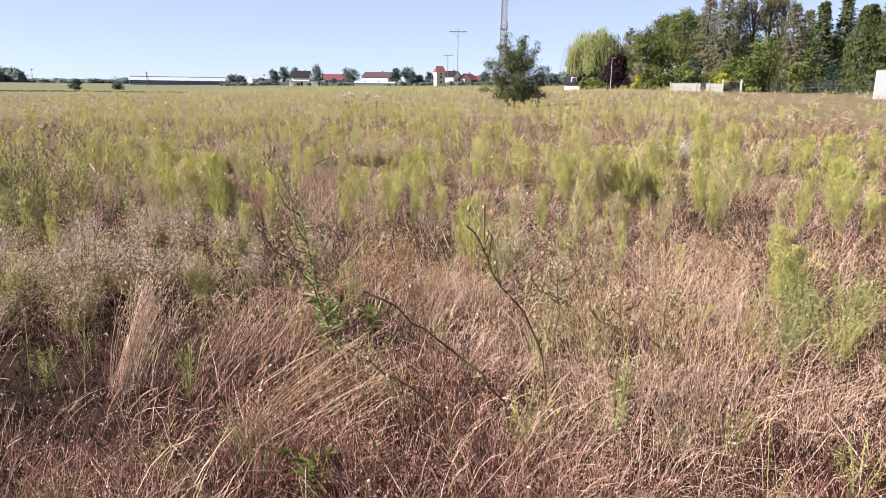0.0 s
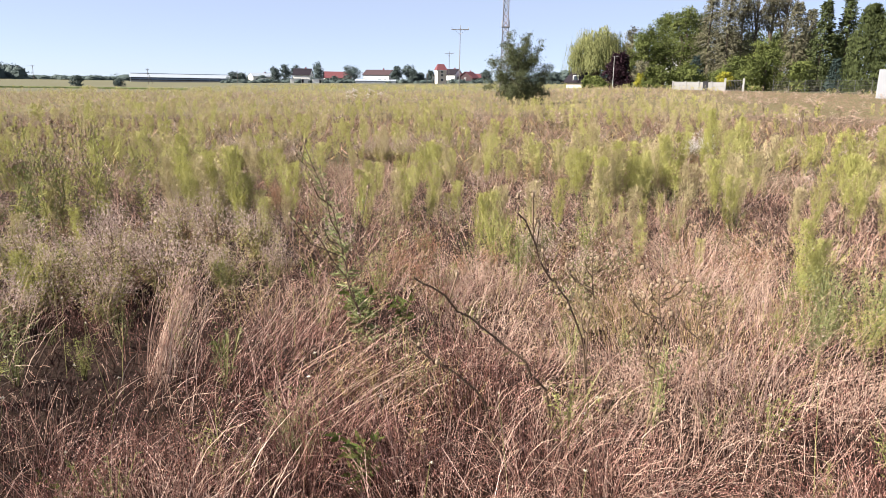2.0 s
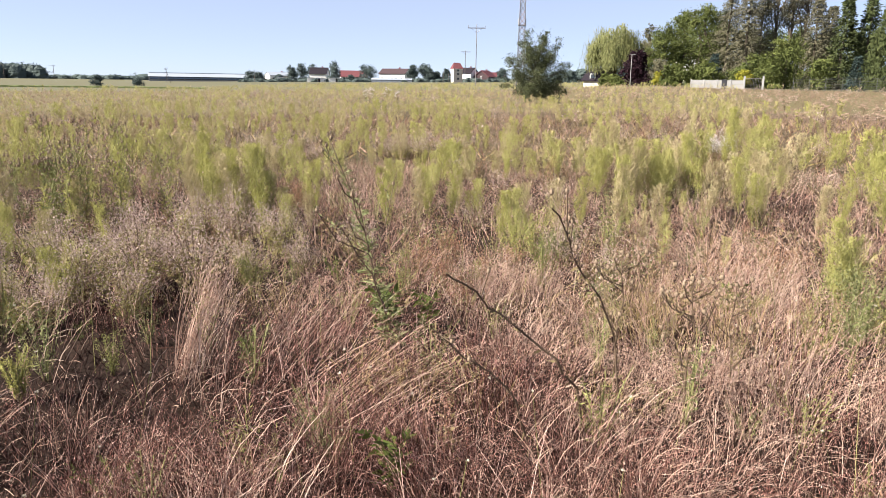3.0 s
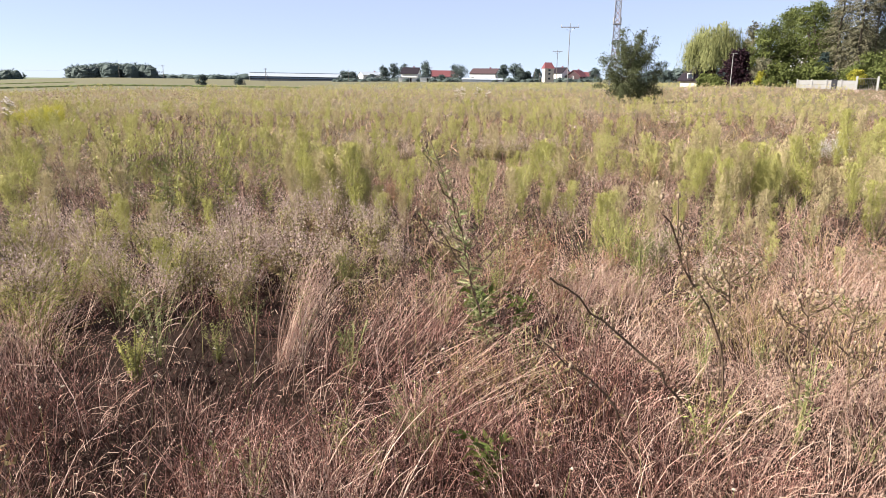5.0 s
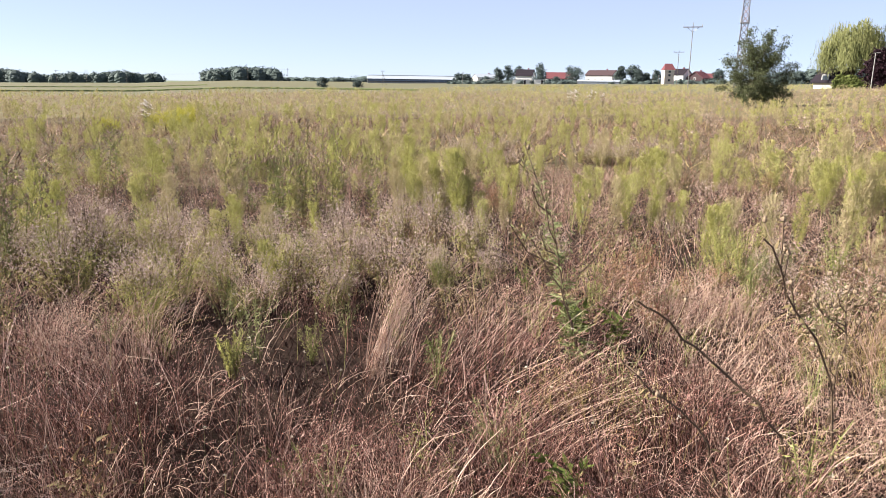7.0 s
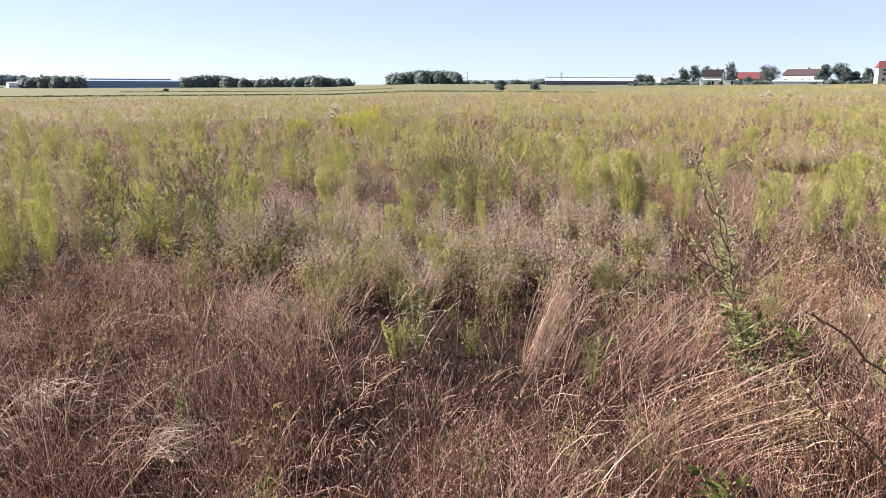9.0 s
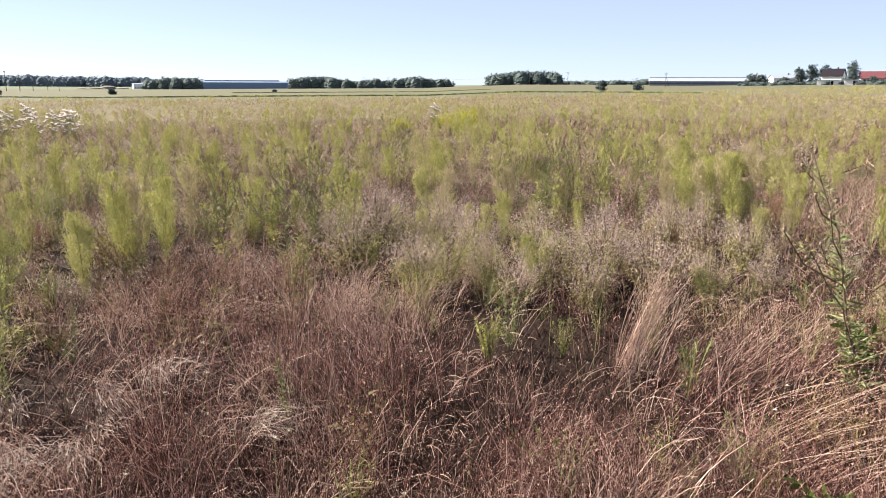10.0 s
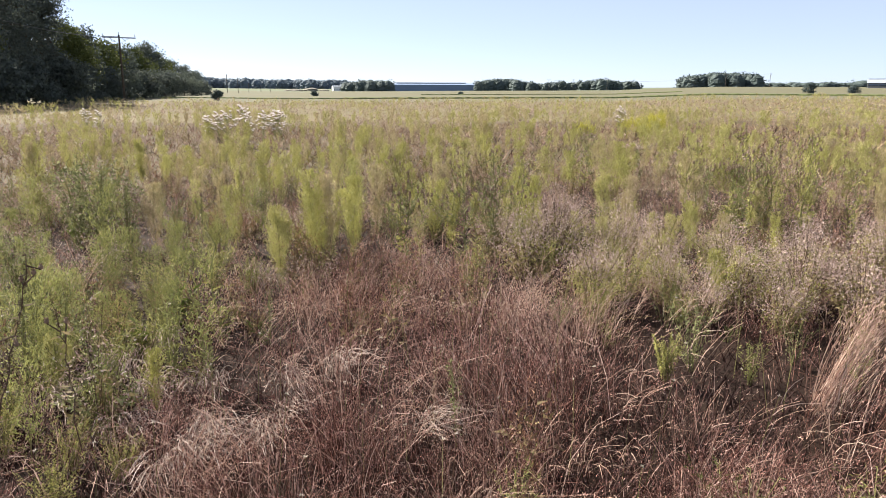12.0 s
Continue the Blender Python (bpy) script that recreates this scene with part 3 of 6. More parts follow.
def spread_copies(protos, xy, rng, smin=0.8, smax=1.2, lean=0.08, sink=0.02, grow=None):
    """Copies of the given plants at the spots, as geometry by material."""
    bag = {}
    which = rng.integers(0, len(protos), len(xy))
    for i, pr in enumerate(protos):
        p = xy[which == i]
        if not len(p):
            continue
        n = len(p)
        s = rng.uniform(smin, smax, n)
        if grow is not None:
            s = s * grow[which == i]
        a = rng.uniform(0, 2 * np.pi, n)
        c, d = np.cos(a) * s, np.sin(a) * s
        lx, ly = rng.normal(0, lean, n), rng.normal(0, lean, n)
        z = ground_z(p[:, 0], p[:, 1]) - sink
        for geo, mat in pr.values():
            v, q, t = geo.arrays()
            if not len(v):
                continue
            zz = v[None, :, 2] * s[:, None]
            w = np.stack([c[:, None] * v[:, 0] - d[:, None] * v[:, 1] + lx[:, None] * zz + p[:, :1],
                          d[:, None] * v[:, 0] + c[:, None] * v[:, 1] + ly[:, None] * zz + p[:, 1:],
                          zz + z[:, None]], -1)
            off = (np.arange(n) * len(v))[:, None, None]
            g = bag.setdefault(mat, Geo())
            g.add(w.reshape(-1, 3), (q[None] + off).reshape(-1, 4) if len(q) else None, (t[None] + off).reshape(-1, 3) if len(t) else None)
    return bag


def stuff(name, bag, label, category):
    ob = part(name, [(g, m) for m, g in bag.items()], None)
    return tagged(ob, label, category, kind="stuff")


def merge(*bags):
    out = {}
    for b in bags:
        for m, g in b.items():
            out.setdefault(m, Geo()).join(g)
    return out


# ---------------------------------------------------------------- trees
def leaf_cloud(rng, lobes, n, size, clump=26, spread=0.22, shell=0.35, aspect=0.7, down=0.0):
    """Leaves in small clumps on and in the rounded lobes of a crown."""
    lobes = np.asarray(lobes, float)
    vol = lobes[:, 3] * lobes[:, 4] * lobes[:, 5]
    m = max(1, n // clump)
    k = rng.choice(len(lobes), m, p=vol / vol.sum())
    d = unit(rng.normal(size=(m, 3)))
    rad = shell + (1 - shell) * rng.uniform(0, 1, m) ** 0.5
    rad *= 1 + rng.normal(0, 0.07, m)
    c = lobes[k, :3] + d * lobes[k, 3:] * rad[:, None]
    j = np.repeat(np.arange(m), clump)
    rr = np.cbrt(vol)[k[j]][:, None]
    p = c[j] + rng.normal(size=(len(j), 3)) * spread * rr * (1, 1, 0.7)
    way = rng.normal(size=(len(j), 3)) + d[j] * 0.3 + (0, 0, -0.3 - down)
    g = Geo()
    g.add(*slivers(p, way, 1.15 * size * rng.uniform(0.6, 1.4, len(j)), 1.25 * size * aspect, rng, d[j] + (0, 0, 0.25)))
    return g


def trunk_geo(rng, h, r, lobes=(), bend=0.03):
    g = Geo()
    u = np.linspace(0, 1, 6)
    w = rng.normal(0, bend * h * 0.2, (6, 2))
    w[0] = 0
    p = np.stack([w[:, 0], w[:, 1], u * h - 0.1], -1)
    g.add(*tube(p, r * np.interp(u, [0, 0.1, 1], [1.35, 1.0, 0.35]), 8))
    for l in lobes:
        s = rng.uniform(0.35, 0.85)
        a = np.array([np.interp(s, u, p[:, i]) for i in range(3)])
        e = np.array(l[:3], float)
        g.add(*tube([a, (a + e) / 2 + (0, 0, 0.05 * h), e], [r * 0.45, r * 0.3, r * 0.1], 5))
    return g


def broad_tree(rng, name, at, h, width, n, size, mat, label, lobes=9, low=0.15, trunk=0.0, group="", squeeze=0.8, spread=0.2, shell=0.5, puff=1.0):
    """Trunk with limbs under an uneven crown of leaf clumps."""
    ob = thing(name, label, "tree", group, at=at)
    ls = []
    for i in range(lobes):
        u = (i + rng.uniform(0.2, 0.8)) / lobes
        z = h * (low + (0.92 - low) * u)
        reach = width * 0.5 * math.sin(math.pi * min(1, 0.22 + 0.74 * u)) ** squeeze
        a = rng.uniform(0, 6.28) + i * 2.4
        r = width * rng.uniform(0.2, 0.32) * puff
        ls.append((math.cos(a) * max(0, reach - r * 0.8), math.sin(a) * max(0, reach - r * 0.8), z, r, r, min(r * 0.85, h - z + r * 0.1)))
    ls.append((0, 0, h * 0.55, width * 0.3, width * 0.3, h * 0.36))
    part("trunk", trunk_geo(rng, h * 0.8, trunk or h * 0.022, ls[:-1]), M_BARK, ob)
    part("crown", leaf_cloud(rng, ls, int(n * 1.5), size * 1.25, spread=spread, shell=shell * 0.7), mat, ob)
    return ob


def limb_tree(rng, name, at, h, width, n, size, mat, label, limbs=27):
    """A young tree whose limbs rise from a short trunk, each with its own sprays of leaves, so that the outline is ragged."""
    ob = thing(name, label, "tree", at=at)
    wood, ls = Geo(), []
    wood.add(*tube([(0, 0, -0.1), (0.03, 0.02, h * 0.3), (-0.05, 0.03, h * 0.62), (0.0, 0.0, h * 0.9)], [0.085, 0.07, 0.045, 0.015], 8))
    for i in range(limbs):
        u = (i + rng.uniform(0.1, 0.9)) / limbs
        a = i * 2.4 + rng.uniform(-0.5, 0.5)
        top = h * (0.16 + 0.86 * u)
        out = width / 2 * math.sin(math.pi * (0.30 + 0.66 * u)) ** 0.55 * rng.uniform(0.72, 1.1)
        p0 = np.array((0, 0, top * 0.55))
        p2 = np.array((math.cos(a) * out, math.sin(a) * out, top))
        p1 = (p0 + p2) / 2 + np.array((math.cos(a), math.sin(a), -0.5)) * out * 0.15
        wood.add(*tube([p0, p1, p2], [0.035, 0.022, 0.008], 5))
        for s in np.linspace(0.3, 1.0, 5):
            c = p0 * (1 - s) ** 2 + 2 * p1 * s * (1 - s) + p2 * s * s + rng.normal(0, 0.08, 3)
            r = rng.uniform(0.34, 0.60) * (1.15 - 0.40 * s)
            ls.append((c[0], c[1], max(c[2], r * 0.6), r, r, r * 1.1))
    part("trunk", wood, M_BARK, ob)
    part("crown", leaf_cloud(rng, ls, n, size, 18, 0.34, 0.25, 0.5), mat, ob)
    return ob


def conifer(rng, name, at, h, width, n, size, mat, label, low=0.05, power=0.8, droop=0.35, upright=False, ragged=0.25, group=""):
    ob = thing(name, label, "tree", group, at=at)
    part("trunk", trunk_geo(rng, h * 0.96, h * 0.016), M_BARK, ob)
    tiers = max(10, int(h * 2.2))
    g = Geo()
    m = n // 9
    tier = rng.integers(0, tiers, m)
    z = h * (low + (0.99 - low) * (tier + rng.uniform(-0.15, 0.15, m)) / tiers)
    z = np.clip(z, h * low, h * 0.985)
    R = width / 2 * np.clip(1 - (z / h - low) / (1 - low), 0.02, 1) ** power
    a = rng.uniform(0, 6.28, m)
    R = R * rng.uniform(1 - ragged, 1 + 0.3 * ragged, m)
    k = np.repeat(np.arange(m), 14)
    t = rng.uniform(0.25, 1, len(k)) ** 0.7
    rr = R[k] * t
    out = np.stack([np.cos(a[k]), np.sin(a[k]), 0 * t], -1)
    p = out * rr[:, None] + np.stack([0 * t, 0 * t, z[k] - droop * rr * t], -1) + rng.normal(0, size * 0.45, (len(k), 3))
    if upright:
        way = out * 0.5 + (0, 0, 1.4) + rng.normal(0, 0.4, (len(k), 3))
    else:
        way = out + (0, 0, -0.35) + rng.normal(0, 0.5, (len(k), 3))
    g.add(*slivers(p, way, 1.6 * size * rng.uniform(0.7, 1.4, len(k)), size * 0.8, rng, out + (0, 0, 0.5)))
    part("crown", g, mat, ob)
    return ob


def pine(rng, at, h, width, label):
    ob = thing("pine_tree", label, "tree", at=at)
    ls = [(rng.uniform(-0.35, 0.35) * width, rng.uniform(-0.35, 0.35) * width, h * z, width * rng.uniform(0.16, 0.28), width * rng.uniform(0.16, 0.28), h * 0.05)
          for z in np.linspace(0.55, 0.96, 11)]
    part("trunk", trunk_geo(rng, h * 0.97, h * 0.014, ls, 0.02), M_BARK, ob)
    part("crown", leaf_cloud(rng, ls, 4200, 0.34, 20, 0.22, 0.3, 0.4), M_LEAF_PINE, ob)


def willow(rng, at, h, width):
    ob = thing("weeping_willow", "pale green weeping willow with long hanging strands", "tree", at=at)
    strands = 900
    bough = rng.integers(0, 64, strands)
    ba, br = np.arange(64) * 2.4 + rng.uniform(0, 0.5, 64), width / 2 * rng.uniform(0.05, 1.0, 64) ** 0.5
    bt = h * (0.99 - 0.40 * (br / (width / 2)) ** 2.4) * rng.uniform(0.90, 1.0, 64)
    x = np.cos(ba[bough]) * br[bough] + rng.normal(0, 0.055 * width, strands)
    y = np.sin(ba[bough]) * br[bough] + rng.normal(0, 0.055 * width, strands)
    rr, a = np.hypot(x, y), np.arctan2(y, x)
    top = bt[bough] - np.abs(rng.normal(0, 0.07 * h, strands))
    low = np.minimum(h * np.interp(rr / (width / 2), [0, 0.5, 1.1], [0.40, 0.27, 0.24]) * rng.uniform(0.8, 1.25, strands) * rng.uniform(0.8, 1.5, 64)[bough], top - 1.0)
    g, w = Geo(), Geo()
    k = np.repeat(np.arange(strands), 22)
    u = rng.uniform(0, 1, len(k))
    p = np.stack([np.cos(a[k]) * rr[k] * (1 + 0.08 * u), np.sin(a[k]) * rr[k] * (1 + 0.08 * u), top[k] * (1 - u) + low[k] * u], -1) + rng.normal(0, 0.09, (len(k), 3))
    g.add(*leaves(p, rng.normal(0, 0.25, (len(k), 3)) + (0, 0, -1), 0.5 * rng.uniform(0.7, 1.4, len(k)), 0.10, rng, face=p * (1, 1, 0)))
    b = np.stack([np.cos(a) * rr, np.sin(a) * rr, top], -1)
    w.add(*ribbons(b, b * (1.08, 1.08, 0) + np.stack([0 * low, 0 * low, low], -1), np.zeros((strands, 3)), 0.03, 0.015, 2, rng))
    lobes = [(math.cos(t) * width * 0.3, math.sin(t) * width * 0.3, h * 0.8, 1, 1, 1) for t in np.linspace(0, 5.4, 7)]
    part("trunk", trunk_geo(rng, h * 0.7, 0.42, lobes), M_BARK, ob)
    tagged(part("hanging_twig", w, M_STEM, ob), kind="stuff")
    part("crown", g, M_LEAF_WILLOW, ob)


def dome(rng, at, r, h, rings=9, ns=13):
    """The closed dark inside of a leafy crown, lumpy and open below."""
    u = np.linspace(0, 1, rings)
    U, A = np.meshgrid(u, np.arange(ns) * 2 * np.pi / ns, indexing="ij")
    R = r * np.sqrt(np.maximum(0.02, 1 - U ** 2.4)) * rng.uniform(0.84, 1.08, U.shape)
    p = np.stack([np.cos(A) * R, np.sin(A) * R, h * U * rng.uniform(0.93, 1.0, U.shape)], -1).reshape(-1, 3) + np.asarray(at, float)
    k = np.arange(ns)
    q = np.concatenate([np.stack([i * ns + k, i * ns + (k + 1) % ns, (i + 1) * ns + (k + 1) % ns, (i + 1) * ns + k], -1) for i in range(rings - 1)])
    return p, q


def woodland(rng, name, az0, az1, d, h, n_trees, leaves_each, size, mat, label, depth=0.1, profile=None, base=0.0):
    """A far belt of trees, seen as one mass."""
    crown, wood = Geo(), Geo()
    for i in range(n_trees):
        f = (i + rng.uniform(0.2, 0.8)) / n_trees
        dd = d * (1 + rng.uniform(-depth, depth))
        x, y, z = polar(az0 + (az1 - az0) * f, dd, base)
        hh = h * (profile(f) if profile else 1.0) * rng.uniform(0.82, 1.05)
        w = max(hh * 1.15, dd * radians(abs(az1 - az0)) / n_trees * 1.9)
        ls = [(x + rng.normal(0, w * 0.2), y + rng.normal(0, w * 0.2), z + hh * u, w * 0.36, w * 0.36, hh * 0.24) for u in (0.1, 0.24, 0.4, 0.55, 0.68, 0.78)]
        crown.join(leaf_cloud(rng, ls, leaves_each * 3, size * 0.7, 12, 0.13, 0.8, 0.9))
        crown.add(*dome(rng, (x, y, z), w * 0.5, hh * 0.97))
        wood.add(*tube([(x, y, z - 0.3), (x, y, z + hh * 0.6)], [hh * 0.025, hh * 0.012], 5))
    stuff(name, {mat: crown, M_BARK: wood}, label, "trees")


def lone_trees():
    rng = np.random.default_rng(21)
    limb_tree(rng, "field_tree", stand(1.45, 58), 5.4, 5.0, 27000, 0.115, M_LEAF_FIELD, "young dark green broad-leaved tree standing alone in the weeds")
    willow(rng, stand(7.7, 136), 11.8, 10.6)
    broad_tree(rng, "plum_tree", stand(9.3, 124), 5.6, 5.2, 3600, 0.26, M_LEAF_PLUM, "dark purple-leaved ornamental plum tree beside the lamp post", 8, 0.1)
    broad_tree(rng, "birch_tree", stand(10.2, 150), 12.0, 5.0, 1500, 0.26, M_LEAF_PINE, "thin grey-green birch tree behind the willow", 9, 0.3)
    lime = "broad green garden tree in full leaf behind the fence"
    for az, d, h, w, mt in ((11.3, 131, 10.4, 7.5, M_LEAF_LIME), (12.6, 136, 13.0, 8.0, M_LEAF_LIME), (14.0, 132, 13.6, 8.0, M_LEAF_LIME), (15.0, 146, 14.0, 9.0, M_LEAF_ASH),
                            (17.0, 150, 11.0, 9.0, M_LEAF_ASH), (18.6, 150, 10.5, 9.0, M_LEAF_ASH), (20.4, 150, 10.5, 9.0, M_LEAF_ASH), (22.2, 150, 10.5, 9.0, M_LEAF_ASH), (24.0, 148, 10.5, 9.0, M_LEAF_ASH)):
        broad_tree(rng, "garden_tree", stand(az, d), h, w, 8500, 0.20, mt, lime, 26, 0.05, group="garden trees", puff=0.75)
    larch = "tall brownish-green larch with thinning needles"
    for az, d, h, w in ((15.7, 128, 15.4, 7.5), (16.9, 126, 16.6, 7.0), (17.9, 130, 15.0, 7.0), (21.4, 128, 13.8, 7.0), (22.3, 132, 13.0, 6.0)):
        conifer(rng, "larch_tree", stand(az, d), h, w, 8200, 0.18, M_LEAF_PINE, larch, 0.04, 0.55, 0.2, ragged=0.6, group="larches")
    for az, d, h in ((18.8, 132, 19.0), (19.8, 136, 20.0), (20.7, 134, 18.5)):
        pine(rng, stand(az, d), h, 7.0, "tall pine with bare trunk and dark tufted crown")
    broad_tree(rng, "round_bush", stand(19.7, 117), 7.4, 6.6, 5200, 0.22, M_LEAF_LIME, "wide rounded green shrub at the garden's edge", 13, 0.05)
    for az, d, h, w in ((16.9, 117, 3.2, 4.6), (14.2, 117, 3.4, 5.0), (12.2, 118, 3.6, 5.0), (22.0, 116, 4.2, 5.5), (17.9, 121, 5.0, 5.0), (7.0, 129, 2.3, 2.4), (7.7, 128, 1.9, 2.6), (8.1, 126, 1.4, 2.4)):
        broad_tree(rng, "garden_shrub", stand(az, d), h, w, 1700, 0.24, M_LEAF_LIME, "low green shrub behind the concrete fence", 8, 0.05, group="garden shrubs")
    for az, d, h, w in ((23.2, 124, 13.4, 6.5), (24.6, 126, 14.6, 6.5)):
        conifer(rng, "spruce_tree", stand(az, d), h, w, 3600, 0.30, M_LEAF_ASH, "tall dark green spruce with drooping branches", 0.03, 0.8, 0.4, ragged=0.4, group="spruces")
    conifer(rng, "blue_spruce", stand(24.2, 113), 4.9, 3.2, 2000, 0.20, M_LEAF_SPRUCE, "small blue-green spruce in front of taller trees", 0.03, 0.9, 0.3)
    for az, d, h in ((26.0, 112, 11.5), (27.6, 111, 13.6), (29.6, 112, 14.0)):
        conifer(rng, "thuja_tree", stand(az, d), h, 7.0, 9500, 0.23, M_LEAF_ASH, "massive dense green thuja beside the slab wall", 0.02, 0.5, 0.0, True, 0.2, group="thujas")
    for az, d, h, w in ((16.88, 115, 2.6, 3.0), (10.97, 120, 2.2, 2.0)):
        broad_tree(rng, "golden_shrub", stand(az, d), h, w, 1300, 0.18, M_LEAF_GOLD, "small golden-yellow shrub at the garden's edge", 7, 0.04, group="golden shrubs")
    conifer(rng, "blue_spruce", stand(14.88, 121), 5.4, 4.4, 2600, 0.20, M_LEAF_SPRUCE, "blue-grey spruce between broad garden trees", 0.03, 0.9, 0.3)
    broad_tree(rng, "dry_shrub", stand(11.05, 123), 4.2, 5.0, 2200, 0.2, M_LEAF_PINE, "brownish half-dry shrub beside the plum tree", 9, 0.04)
    # village trees
    village = "leafy green tree between the village houses"
    for az, d, h, w, lo in ((-20.6, 420, 5.6, 6, 0.1), (-19.9, 425, 5.2, 6, 0.1), (-17.5, 410, 8.5, 6, 0.1), (-16.7, 415, 10.2, 6, 0.1), (-15.9, 420, 9.2, 6, 0.1), (-14.2, 375, 10.4, 6.2, 0.1),
                            (-11.7, 378, 8.7, 9.5, 0.1), (-8.0, 372, 8.6, 5, 0.2), (-7.1, 376, 9.4, 6.5, 0.3), (-6.7, 370, 6.5, 5, 0.1), (-6.1, 372, 5.0, 4, 0.1), (-5.4, 372, 6.5, 4.5, 0.1),
                            (-0.9, 372, 6.5, 6, 0.1), (4.5, 240, 3.6, 5, 0.1), (3.4, 250, 3.6, 5, 0.1), (-12.9, 372, 3.2, 4, 0.1), (-18.4, 400, 3.6, 5, 0.1)):
        broad_tree(rng, "village_tree", stand(az, d), h, w * 1.15, 2400, 0.36, M_LEAF_FARHAZE, village, 12, lo, group="village trees", shell=0.7)
    for az, d, h, w in ((-31.4, 180, 2.3, 2.9), (-28.6, 190, 1.9, 3.3), (-76, 120, 1.6, 1.8), (-68.7, 210, 1.4, 2.4), (-57.0, 260, 0.8, 2.0)):
        broad_tree(rng, "field_bush", stand(az, d), h, w, 1800, 0.15, M_LEAF_FARHAZE, "low dark green bush alone in the stubble field", 6, 0.1, group="field bushes")
    # roadside belt that closes the field
    rng = np.random.default_rng(22)
    belt = "dark shaded roadside tree at the field's edge"
    for az, d, h, w in ((-95.0, 78, 15, 13), (-91.6, 84, 16.5, 13), (-89.4, 92, 19.5, 10), (-87.6, 98, 18.5, 8), (-86.2, 108, 10.5, 8), (-85.0, 120, 10.2, 9), (-83.9, 130, 9.4, 10), (-82.9, 140, 9.2, 10),
                        (-81.9, 152, 9.6, 10), (-80.9, 172, 11.4, 10), (-80.2, 190, 10.8, 10), (-79.2, 220, 9.6, 10), (-78.3, 255, 9.2, 10), (-77.5, 290, 8.0, 10)):
        near = d < 112
        broad_tree(rng, "roadside_tree", stand(az, d), h, w, 15000 if near else 4600, 0.19 if near else 0.30, M_LEAF_LIME if az in (-95.0, -86.2, -83.9, -81.9, -80.2) else M_LEAF_ROADHAZE, belt, 34 if near else 20, 0.04, group="roadside trees", spread=0.24, puff=0.75)
    for az, d, h, w in ((-94, 72, 5, 7), (-91.2, 76, 4.8, 7), (-88.8, 84, 5, 7), (-86.8, 92, 5, 7), (-85.2, 104, 4.6, 8), (-83.8, 116, 4.4, 8), (-82.3, 128, 4.4, 9), (-81.0, 140, 4.6, 9), (-79.7, 160, 5, 10), (-78.3, 190, 5, 10), (-77.2, 215, 4, 7)):
        broad_tree(rng, "roadside_shrub", stand(az, d), h, w, 3600, 0.24, M_LEAF_ROADHAZE, "shaded green shrub under the roadside trees", 8, 0.03, group="roadside shrubs")


lone_trees()


def far_woods():
    rng = np.random.default_rng(23)
    woodland(rng, "far_grove", -40.2, -34.7, 600, 10.6, 24, 280, 1.0, M_LEAF_FARHAZE, "dense rounded grove of dark green trees on the far field", 0.03, lambda f: 0.9 + 0.16 * math.sin(f * 3.1))
    woodland(rng, "far_hedge", -34.6, -28.0, 620, 3.6, 12, 90, 0.8, M_LEAF_FARHAZE, "low hedge of bushes along the far field", 0.03)
    woodland(rng, "far_trees", -48.8, -43.4, 700, 9.4, 22, 190, 1.0, M_LEAF_FARHAZE, "row of dark trees beyond the far field", 0.03, lambda f: 0.75 + 0.35 * math.sin(f * 3.0))
    woodland(rng, "far_trees", -55.8, -48.9, 660, 11.0, 26, 190, 1.0, M_LEAF_FARHAZE, "row of dark trees beside the warehouse", 0.03, lambda f: 0.85 + 0.2 * math.sin(f * 6.0))
    woodland(rng, "far_trees", -66.2, -62.5, 640, 9.6, 15, 190, 1.0, M_LEAF_FARHAZE, "row of dark trees beside the warehouse", 0.03)
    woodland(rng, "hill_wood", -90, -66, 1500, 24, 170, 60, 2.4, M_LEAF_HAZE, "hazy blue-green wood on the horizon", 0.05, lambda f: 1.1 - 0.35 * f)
    woodland(rng, "far_trees", -28.5, -20.5, 700, 5.5, 10, 90, 1.0, M_LEAF_FARHAZE, "low trees behind the long barn", 0.03)
    woodland(rng, "village_hedge", -21.5, -0.5, 366, 1.9, 60, 70, 0.7, M_LEAF_FARHAZE, "uneven hedge and bushes along the village gardens", 0.02, lambda f: 0.6 + 0.5 * abs(math.sin(f * 31)))
    woodland(rng, "far_trees", 2.0, 12.0, 420, 6.0, 14, 120, 0.9, M_LEAF_FARHAZE, "low trees behind the village", 0.05)


far_woods()


# ---------------------------------------------------------------- buildings
def gable(w, d, z0, z1, over=0.4, thick=0.22):
    """Two roof slabs over a w by d plan, ridge along x."""
    g = Geo()
    for s in (-1, 1):
        y = s * (d / 2 + over)
        a = np.array([(-w / 2 - over, y, z0 - (z1 - z0) / (d / 2) * over), (w / 2 + over, y, z0 - (z1 - z0) / (d / 2) * over), (w / 2 + over, 0, z1), (-w / 2 - over, 0, z1)])
        v = np.concatenate([a, a + (0, 0, thick)])
        g.add(v, [(0, 1, 2, 3), (4, 5, 6, 7), (0, 1, 5, 4), (1, 2, 6, 5), (2, 3, 7, 6), (3, 0, 4, 7)])
    return g


